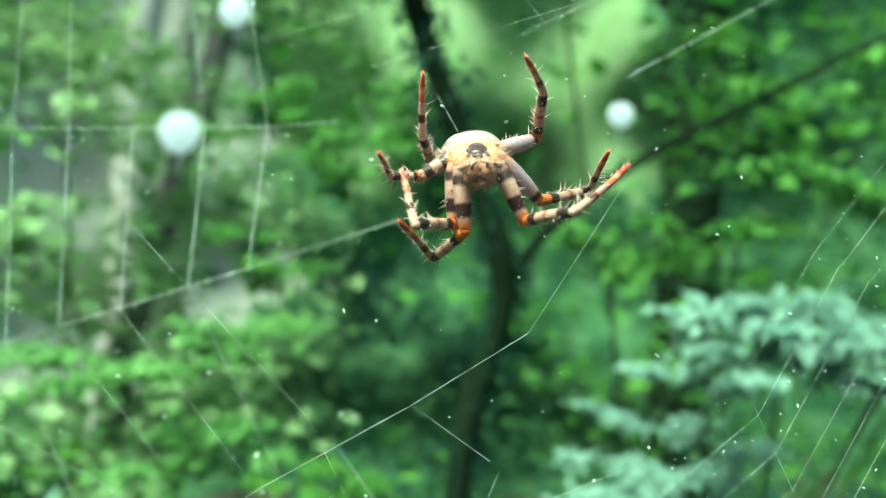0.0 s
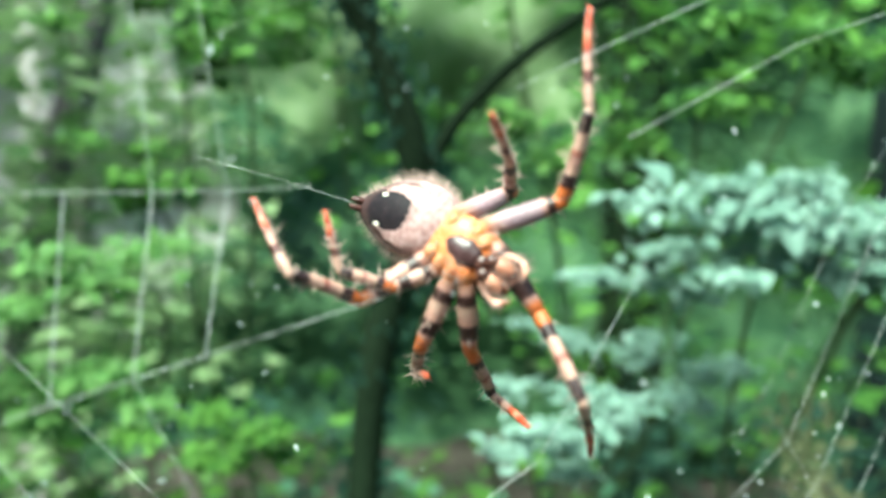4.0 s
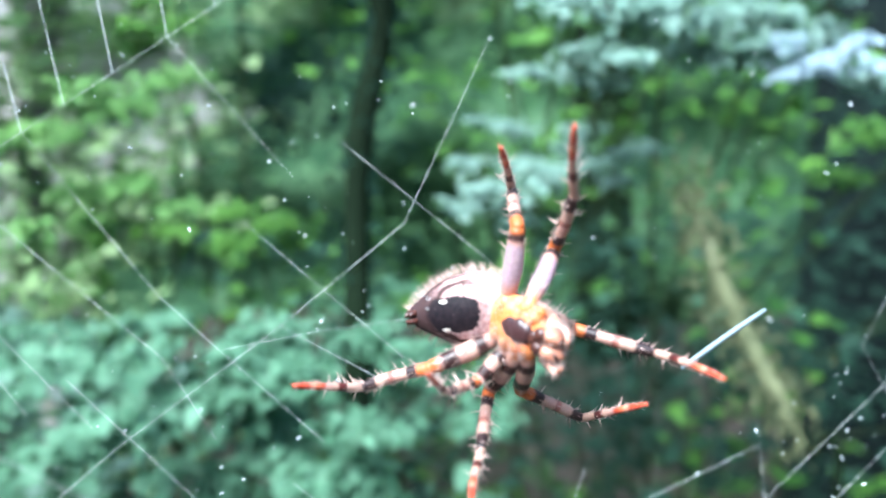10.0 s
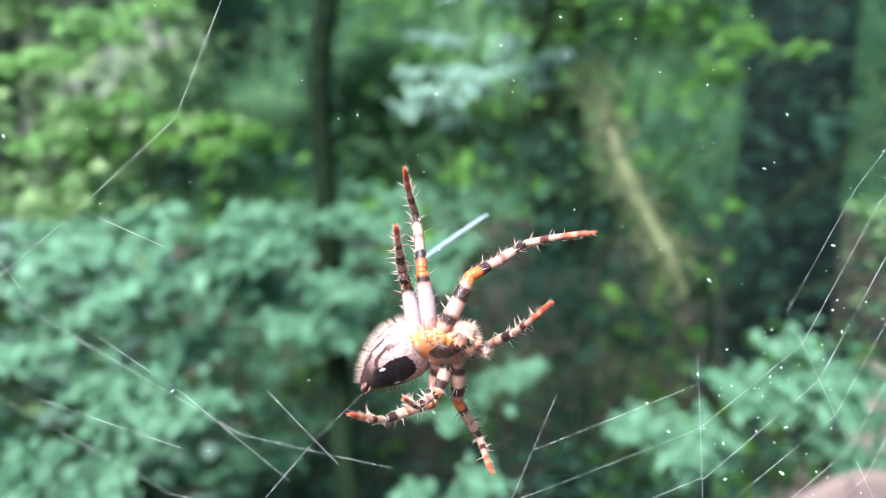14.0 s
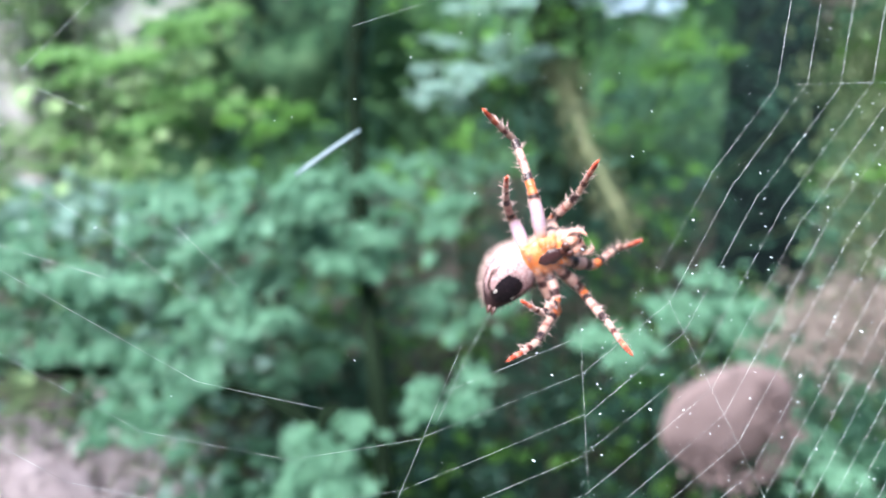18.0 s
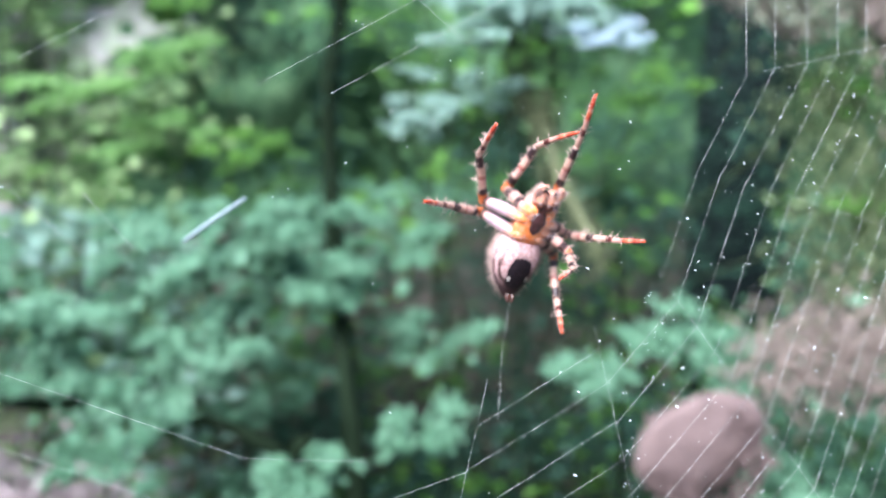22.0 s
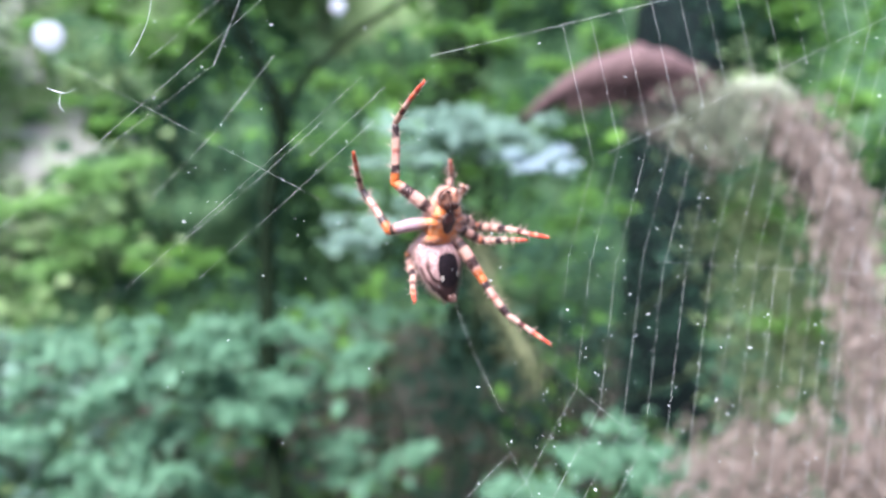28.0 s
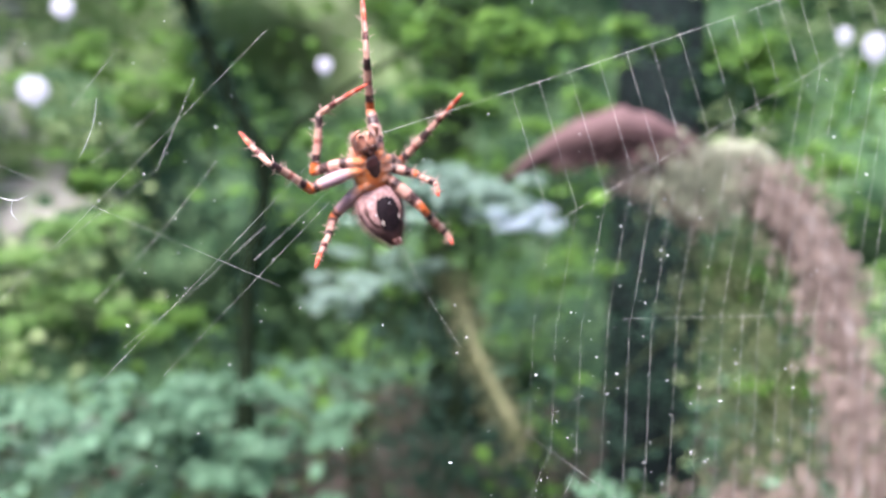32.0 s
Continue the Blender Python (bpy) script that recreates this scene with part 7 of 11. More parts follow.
        (27, pose(-0.00712, 0.00241, 0.00230, -178.2, 23.7, -63.4)), (27.5, pose(-0.00706, 0.00198, 0.00210, -175.4, 20.8, -63.6)),
        (28, pose(-0.00697, 0.00156, 0.00189, -172.6, 17.9, -63.9)), (28.5, pose(-0.00729, 0.00286, 0.00222, -171.9, 24.3, -62.9)),
        (29, pose(-0.00733, 0.00422, 0.00241, -171.0, 30.6, -61.9)), (29.5, pose(-0.00763, 0.00399, 0.00180, -176.0, 24.6, -62.6)),
        (30, pose(-0.00784, 0.00376, 0.00116, 179.3, 18.5, -62.8)), (30.5, pose(-0.00726, 0.00241, 0.00204, -179.9, 17.2, -62.8)),
        (31, pose(-0.00623, 0.00120, 0.00272, -179.1, 15.8, -62.8)), (31.5, pose(-0.00607, 0.00130, 0.00300, 175.7, 33.5, -63.4)),
        (32, pose(-0.00589, 0.00141, 0.00327, 168.5, 51.0, -66.7)),
    ])
    walk(SEGS["P2", 2], [
        (0, pose(-0.00600, 0.01174, 0.00241, 114.1, -7.5, -11.6)), (0.5, pose(-0.00824, 0.01085, 0.00099, 121.4, -2.9, -20.5)),
        (1, pose(-0.01010, 0.00955, -0.00079, 127.8, 2.8, -28.7)), (1.5, pose(-0.00899, 0.01067, -0.00326, 91.8, -5.9, -4.8)),
        (2, pose(-0.00725, 0.01120, -0.00553, 55.5, 1.4, 19.6)), (2.5, pose(-0.00983, 0.00312, -0.00205, 110.5, 8.8, 75.4)),
        (3, pose(-0.00742, -0.00161, 0.00642, 151.6, -29.8, 117.7)), (3.5, pose(-0.01002, 0.00062, 0.00757, 154.9, -23.6, 114.2)),
        (4, pose(-0.01117, 0.00384, 0.00709, 157.6, -17.3, 111.3)), (4.5, pose(-0.01153, 0.00389, 0.00658, 154.2, -17.3, 111.3)),
        (5, pose(-0.01230, 0.00402, 0.00523, 145.5, -17.3, 111.2)), (5.5, pose(-0.01299, 0.00418, 0.00335, 134.2, -17.2, 111.2)),
        (6, pose(-0.01330, 0.00433, 0.00141, 123.0, -17.1, 111.1)), (6.5, pose(-0.01328, 0.00444, -0.00009, 114.3, -17.1, 111.0)),
        (7, pose(-0.01322, 0.00449, -0.00068, 110.9, -17.1, 111.0)), (7.5, pose(-0.01398, 0.00594, -0.00352, 112.5, 14.0, 43.1)),
        (8, pose(-0.00864, 0.00603, -0.00414, 81.5, 24.9, -35.4)), (8.5, pose(-0.00918, 0.00490, -0.00570, 87.2, 24.8, -36.1)),
        (9, pose(-0.00930, 0.00372, -0.00706, 93.0, 24.8, -36.8)), (9.5, pose(-0.00998, 0.00465, -0.00596, 151.0, 24.2, -35.7)),
        (10, pose(-0.00961, 0.00540, -0.00382, -151.5, 22.9, -35.7)), (10.5, pose(-0.01363, 0.00316, -0.00301, -165.7, 9.8, -41.0)),
        (11, pose(-0.01422, 0.00052, -0.00053, -178.6, -4.2, -42.9)), (11.5, pose(-0.01428, 0.00042, -0.00042, -171.9, -3.0, -42.8)),
        (12, pose(-0.01417, 0.00036, -0.00032, -165.3, -1.8, -42.6)), (12.5, pose(-0.01426, 0.00259, 0.00018, -166.2, -8.5, -44.3)),
        (13, pose(-0.01310, 0.00480, 0.00086, -166.9, -15.1, -45.9)), (13.5, pose(-0.01413, 0.00191, -0.00122, -153.6, -1.5, -41.0)),
        (14, pose(-0.01333, -0.00081, -0.00285, -138.9, 10.6, -32.9)), (14.5, pose(-0.01342, -0.00071, -0.00276, -141.6, 8.6, -34.6)),
        (15, pose(-0.01362, -0.00043, -0.00251, -148.0, 3.1, -38.5)), (15.5, pose(-0.01384, -0.00005, -0.00218, -155.7, -4.5, -42.6)),
        (16, pose(-0.01401, 0.00035, -0.00183, -163.1, -12.6, -45.6)), (16.5, pose(-0.01411, 0.00066, -0.00156, -168.6, -19.1, -47.3)),
        (17, pose(-0.01415, 0.00079, -0.00145, -170.8, -21.7, -47.8)), (17.5, pose(-0.01327, 0.00374, -0.00503, -170.8, -7.9, -45.5)),
        (18, pose(-0.00852, 0.00686, -0.00585, -170.3, 5.9, -43.3)), (18.5, pose(-0.00915, 0.00533, -0.00537, -178.5, -4.6, -44.3)),
        (19, pose(-0.00964, 0.00377, -0.00472, 173.3, -15.1, -43.8)), (19.5, pose(-0.00822, 0.00402, -0.00423, -176.8, 4.0, -44.4)),
        (20, pose(-0.00637, 0.00426, -0.00343, -166.2, 23.0, -41.5)), (20.5, pose(-0.00709, 0.00423, -0.00419, -172.3, 7.2, -44.6)),
        (21, pose(-0.00755, 0.00422, -0.00490, -177.4, -8.7, -46.0)), (21.5, pose(-0.00730, 0.00462, -0.00430, -174.5, 10.4, -44.7)),
        (22, pose(-0.00694, 0.00499, -0.00359, -170.7, 29.4, -42.1)), (22.5, pose(-0.00695, 0.00502, -0.00419, -174.7, 13.6, -44.2)),
        (23, pose(-0.00682, 0.00503, -0.00474, -177.9, -2.4, -45.3)), (23.5, pose(-0.01378, 0.00533, -0.00020, -176.0, -1.5, -45.2)),
        (24, pose(-0.01137, 0.00363, 0.00771, -174.2, -0.6, -45.2)), (24.5, pose(-0.01215, 0.00406, 0.00707, -174.1, -0.1, -45.1)),
        (25, pose(-0.01345, 0.00506, 0.00490, -174.0, 1.2, -45.0)), (25.5, pose(-0.01347, 0.00593, 0.00142, -173.9, 2.7, -44.8)),
        (26, pose(-0.01162, 0.00596, -0.00182, -173.7, 4.3, -44.6)), (26.5, pose(-0.00924, 0.00534, -0.00351, -173.6, 5.6, -44.5)),
        (27, pose(-0.00815, 0.00494, -0.00391, -173.5, 6.0, -44.4)), (27.5, pose(-0.00764, 0.00437, -0.00422, -172.4, 8.7, -44.1)),
        (28, pose(-0.00710, 0.00381, -0.00451, -171.2, 11.4, -43.7)), (28.5, pose(-0.00770, 0.00576, -0.00390, -170.6, 11.0, -43.8)),
        (29, pose(-0.00801, 0.00774, -0.00335, -170.0, 10.5, -43.9)), (29.5, pose(-0.00850, 0.00671, -0.00435, -178.0, 5.9, -44.4)),
        (30, pose(-0.00890, 0.00564, -0.00527, 174.0, 1.2, -44.2)), (30.5, pose(-0.00816, 0.00419, -0.00444, 179.8, 3.8, -44.3)),
        (31, pose(-0.00699, 0.00288, -0.00381, -174.3, 6.3, -44.2)), (31.5, pose(-0.00820, 0.00441, -0.00265, -169.9, 24.9, -41.5)),
        (32, pose(-0.00918, 0.00562, -0.00092, -163.2, 43.1, -36.3)),
    ])
    walk(SEGS["P3", 0], [
        (0, pose(-0.00221, 0.00293, -0.00043, -26.4, -63.6, 16.6)), (0.5, pose(-0.00221, 0.00293, -0.00043, -22.8, -56.3, 9.9)),
        (1, pose(-0.00221, 0.00293, -0.00043, -21.1, -48.8, 4.9)), (1.5, pose(-0.00221, 0.00293, -0.00043, -5.8, -56.6, 8.0)),
        (2, pose(-0.00221, 0.00293, -0.00043, 12.9, -64.5, 6.9)), (2.5, pose(-0.00221, 0.00293, -0.00043, -3.2, -72.1, 5.2)),
        (3, pose(-0.00221, 0.00293, -0.00043, -29.5, -79.4, 13.9)), (3.5, pose(-0.00221, 0.00293, -0.00043, -144.4, -81.9, 149.8)),
        (4, pose(-0.00221, 0.00293, -0.00043, -155.1, -66.3, -178.0)), (4.5, pose(-0.00221, 0.00293, -0.00043, -156.2, -64.9, -176.5)),
        (5, pose(-0.00221, 0.00293, -0.00043, -158.3, -61.3, -173.2)), (5.5, pose(-0.00221, 0.00293, -0.00043, -160.2, -56.6, -169.8)),
        (6, pose(-0.00221, 0.00293, -0.00043, -161.4, -51.9, -167.0)), (6.5, pose(-0.00221, 0.00293, -0.00043, -162.1, -48.3, -165.1)),
        (7, pose(-0.00221, 0.00293, -0.00043, -162.3, -46.8, -164.4)), (7.5, pose(-0.00221, 0.00293, -0.00043, -178.6, -58.9, -167.8)),
        (8, pose(-0.00221, 0.00293, -0.00043, 157.6, -71.0, -162.5)), (8.5, pose(-0.00221, 0.00293, -0.00043, 168.1, -67.9, -165.3)),
        (9, pose(-0.00221, 0.00293, -0.00043, 176.9, -64.6, -166.3)), (9.5, pose(-0.00221, 0.00293, -0.00043, 177.4, -59.8, -166.8)),
        (10, pose(-0.00221, 0.00293, -0.00043, 177.7, -55.1, -167.2)), (10.5, pose(-0.00221, 0.00293, -0.00043, 179.0, -55.8, -167.2)),
        (11, pose(-0.00221, 0.00293, -0.00043, -179.7, -56.5, -167.2)), (11.5, pose(-0.00221, 0.00293, -0.00043, -166.9, -51.3, -166.1)),
        (12, pose(-0.00221, 0.00293, -0.00043, -155.3, -46.4, -163.6)), (12.5, pose(-0.00221, 0.00293, -0.00043, -171.7, -51.2, -165.7)),
        (13, pose(-0.00221, 0.00293, -0.00043, 170.2, -56.3, -165.6)), (13.5, pose(-0.00221, 0.00293, -0.00043, -176.2, -39.0, -167.0)),
        (14, pose(-0.00221, 0.00293, -0.00043, -165.3, -22.0, -163.8)), (14.5, pose(-0.00221, 0.00293, -0.00043, -165.7, -24.0, -164.3)),
        (15, pose(-0.00221, 0.00293, -0.00043, -166.5, -29.0, -165.7)), (15.5, pose(-0.00221, 0.00293, -0.00043, -167.4, -35.4, -167.5)),
        (16, pose(-0.00221, 0.00293, -0.00043, -168.1, -41.9, -169.3)), (16.5, pose(-0.00221, 0.00293, -0.00043, -168.5, -46.9, -170.7)),
        (17, pose(-0.00221, 0.00293, -0.00043, -168.7, -48.9, -171.3)), (17.5, pose(-0.00221, 0.00293, -0.00043, -173.5, -50.4, -171.7)),
        (18, pose(-0.00221, 0.00293, -0.00043, -178.6, -51.9, -171.9)), (18.5, pose(-0.00221, 0.00293, -0.00043, -176.2, -68.1, -173.3)),
        (19, pose(-0.00221, 0.00293, -0.00043, -163.6, -84.1, 174.9)), (19.5, pose(-0.00221, 0.00293, -0.00043, -167.3, -78.1, -175.1)),
        (20, pose(-0.00221, 0.00293, -0.00043, -166.3, -72.1, -169.6)), (20.5, pose(-0.00221, 0.00293, -0.00043, -174.7, -62.5, -165.5)),
        (21, pose(-0.00221, 0.00293, -0.00043, -179.9, -52.9, -164.6)), (21.5, pose(-0.00221, 0.00293, -0.00043, -178.8, -52.3, -164.6)),
        (22, pose(-0.00221, 0.00293, -0.00043, -177.7, -51.8, -164.6)), (22.5, pose(-0.00221, 0.00293, -0.00043, -179.1, -81.8, -166.7)),
        (23, pose(-0.00221, 0.00293, -0.00043, -1.4, -68.2, 12.2)), (23.5, pose(-0.00221, 0.00293, -0.00043, 21.3, -67.3, 12.6)),
        (24, pose(-0.00221, 0.00293, -0.00043, 43.3, -66.5, 13.9)), (24.5, pose(-0.00221, 0.00293, -0.00043, 52.5, -70.1, 3.4)),
        (25, pose(-0.00221, 0.00293, -0.00043, 90.9, -74.4, -38.0)), (25.5, pose(-0.00221, 0.00293, -0.00043, 135.5, -67.1, -86.5)),
        (26, pose(-0.00221, 0.00293, -0.00043, 151.7, -53.3, -106.8)), (26.5, pose(-0.00221, 0.00293, -0.00043, 156.6, -41.5, -115.2)),
        (27, pose(-0.00221, 0.00293, -0.00043, 157.8, -36.7, -117.8)), (27.5, pose(-0.00221, 0.00293, -0.00043, 146.1, -48.1, -109.6)),
        (28, pose(-0.00221, 0.00293, -0.00043, 128.5, -57.6, -95.2)), (28.5, pose(-0.00221, 0.00293, -0.00043, 114.2, -58.6, -92.2)),
        (29, pose(-0.00221, 0.00293, -0.00043, 99.6, -59.1, -88.7)), (29.5, pose(-0.00221, 0.00293, -0.00043, 118.2, -55.5, -107.9)),
        (30, pose(-0.00221, 0.00293, -0.00043, 132.1, -49.2, -122.6)), (30.5, pose(-0.00221, 0.00293, -0.00043, 131.6, -57.9, -106.3)),
        (31, pose(-0.00221, 0.00293, -0.00043, 124.8, -66.1, -84.4)), (31.5, pose(-0.00221, 0.00293, -0.00043, 141.1, -58.2, -102.5)),
        (32, pose(-0.00221, 0.00293, -0.00043, 150.2, -48.6, -113.4)),
    ])
    walk(SEGS["P3", 1], [
        (0, pose(-0.00554, 0.00366, 0.00105, -114.5, -37.0, 54.9)), (0.5, pose(-0.00527, 0.00386, 0.00147, -119.1, -19.4, 92.8)),
        (1, pose(-0.00493, 0.00404, 0.00185, -112.0, -2.7, 127.1)), (1.5, pose(-0.00532, 0.00287, 0.00161, -161.2, -3.0, 126.9)),
        (2, pose(-0.00536, 0.00171, 0.00113, 149.5, -3.4, 126.9)), (2.5, pose(-0.00575, 0.00282, 0.00071, 158.9, -17.4, 133.8)),
        (3, pose(-0.00574, 0.00394, 0.00017, 167.5, -32.3, 138.7)), (3.5, pose(-0.00589, 0.00256, -0.00086, -161.1, -8.4, 140.1)),
        (4, pose(-0.00524, 0.00126, -0.00178, -128.8, 11.3, 153.8)), (4.5, pose(-0.00519, 0.00125, -0.00187, -134.3, 12.7, 155.5)),
        (5, pose(-0.00506, 0.00121, -0.00208, -147.9, 16.9, 159.0)), (5.5, pose(-0.00486, 0.00117, -0.00235, -165.8, 23.4, 161.9)),
        (6, pose(-0.00465, 0.00115, -0.00260, 175.6, 30.4, 162.6)), (6.5, pose(-0.00447, 0.00115, -0.00278, 160.3, 35.6, 161.3)),
        (7, pose(-0.00439, 0.00114, -0.00285, 153.9, 37.6, 160.2)), (7.5, pose(-0.00530, 0.00217, -0.00235, 49.4, 70.3, 26.7)),
        (8, pose(-0.00574, 0.00330, -0.00155, 28.1, 12.4, -28.0)), (8.5, pose(-0.00566, 0.00282, -0.00180, 94.8, 20.8, -12.1)),
        (9, pose(-0.00552, 0.00233, -0.00202, 160.8, 10.0, 2.2)), (9.5, pose(-0.00538, 0.00236, -0.00229, 173.8, 4.1, 3.5)),
        (10, pose(-0.00522, 0.00240, -0.00255, -173.3, -2.0, 3.5)), (10.5, pose(-0.00522, 0.00231, -0.00252, 148.6, 46.8, -7.7)),
        (11, pose(-0.00523, 0.00222, -0.00248, 46.2, 55.1, -90.5)), (11.5, pose(-0.00476, 0.00144, -0.00269, 145.5, 43.5, 22.4)),
        (12, pose(-0.00412, 0.00075, -0.00276, 155.9, -15.9, 54.3)), (12.5, pose(-0.00486, 0.00170, -0.00273, -179.7, 13.6, 48.2)),
        (13, pose(-0.00532, 0.00279, -0.00246, -151.3, 42.8, 56.6)), (13.5, pose(-0.00443, 0.00216, -0.00331, -178.8, 4.0, 45.6)),
        (14, pose(-0.00324, 0.00165, -0.00376, 156.1, -35.3, 53.6)), (14.5, pose(-0.00337, 0.00165, -0.00372, 158.3, -32.8, 52.4)),
        (15, pose(-0.00369, 0.00165, -0.00359, 163.5, -26.5, 49.9)), (15.5, pose(-0.00409, 0.00168, -0.00338, 169.4, -18.1, 47.7)),
        (16, pose(-0.00446, 0.00173, -0.00313, 174.7, -9.6, 46.4)), (16.5, pose(-0.00472, 0.00177, -0.00291, 178.6, -3.0, 46.1)),
        (17, pose(-0.00482, 0.00179, -0.00282, -179.8, -0.3, 46.0)), (17.5, pose(-0.00497, 0.00210, -0.00278, 162.8, 0.1, 46.0)),
        (18, pose(-0.00509, 0.00242, -0.00272, 145.5, 0.5, 45.8)), (18.5, pose(-0.00560, 0.00228, -0.00181, 160.2, -1.5, 46.8)),
        (19, pose(-0.00584, 0.00220, -0.00080, 175.0, -3.7, 47.3)), (19.5, pose(-0.00568, 0.00181, -0.00118, 170.9, -8.9, 47.9)),
        (20, pose(-0.00543, 0.00145, -0.00154, 166.6, -14.1, 49.0)), (20.5, pose(-0.00530, 0.00177, -0.00214, 172.4, -9.8, 48.2)),
        (21, pose(-0.00507, 0.00214, -0.00267, 178.0, -5.5, 47.8)), (21.5, pose(-0.00503, 0.00207, -0.00270, 171.1, -7.1, 48.0)),
        (22, pose(-0.00499, 0.00201, -0.00272, 164.2, -8.5, 48.3)), (22.5, pose(-0.00578, 0.00203, -0.00096, 179.2, -3.4, 47.5)),
        (23, pose(-0.00560, 0.00229, 0.00095, -165.9, 1.7, 48.1)), (23.5, pose(-0.00503, 0.00091, 0.00091, -175.1, 2.6, 48.3)),
        (24, pose(-0.00401, -0.00014, 0.00065, 175.6, 3.5, 48.3)), (24.5, pose(-0.00416, -0.00014, 0.00034, 173.2, 8.7, 47.8)),
        (25, pose(-0.00446, -0.00003, -0.00044, 166.4, 21.5, 45.4)), (25.5, pose(-0.00467, 0.00034, -0.00146, 155.3, 37.6, 39.0)),
        (26, pose(-0.00466, 0.00093, -0.00238, 138.1, 51.8, 26.0)), (26.5, pose(-0.00451, 0.00151, -0.00298, 116.6, 59.8, 7.5)),
        (27, pose(-0.00442, 0.00177, -0.00319, 105.5, 61.7, -2.5)), (27.5, pose(-0.00493, 0.00146, -0.00249, 169.1, 32.1, 35.6)),
        (28, pose(-0.00529, 0.00125, -0.00167, -157.3, -6.2, 31.6)), (28.5, pose(-0.00565, 0.00176, -0.00122, -164.2, -3.7, 32.5)),
        (29, pose(-0.00586, 0.00231, -0.00075, -171.1, -1.1, 33.1)), (29.5, pose(-0.00577, 0.00256, -0.00142, 163.2, -12.1, 33.8)),
        (30, pose(-0.00555, 0.00282, -0.00206, 135.8, -21.6, 39.7)), (30.5, pose(-0.00547, 0.00170, -0.00174, 165.1, -8.7, 32.1)),
        (31, pose(-0.00506, 0.00070, -0.00129, -167.7, 6.1, 31.8)), (31.5, pose(-0.00502, 0.00103, -0.00195, -176.2, 5.9, 31.8)),
        (32, pose(-0.00487, 0.00144, -0.00256, 175.3, 5.6, 31.8)),
    ])
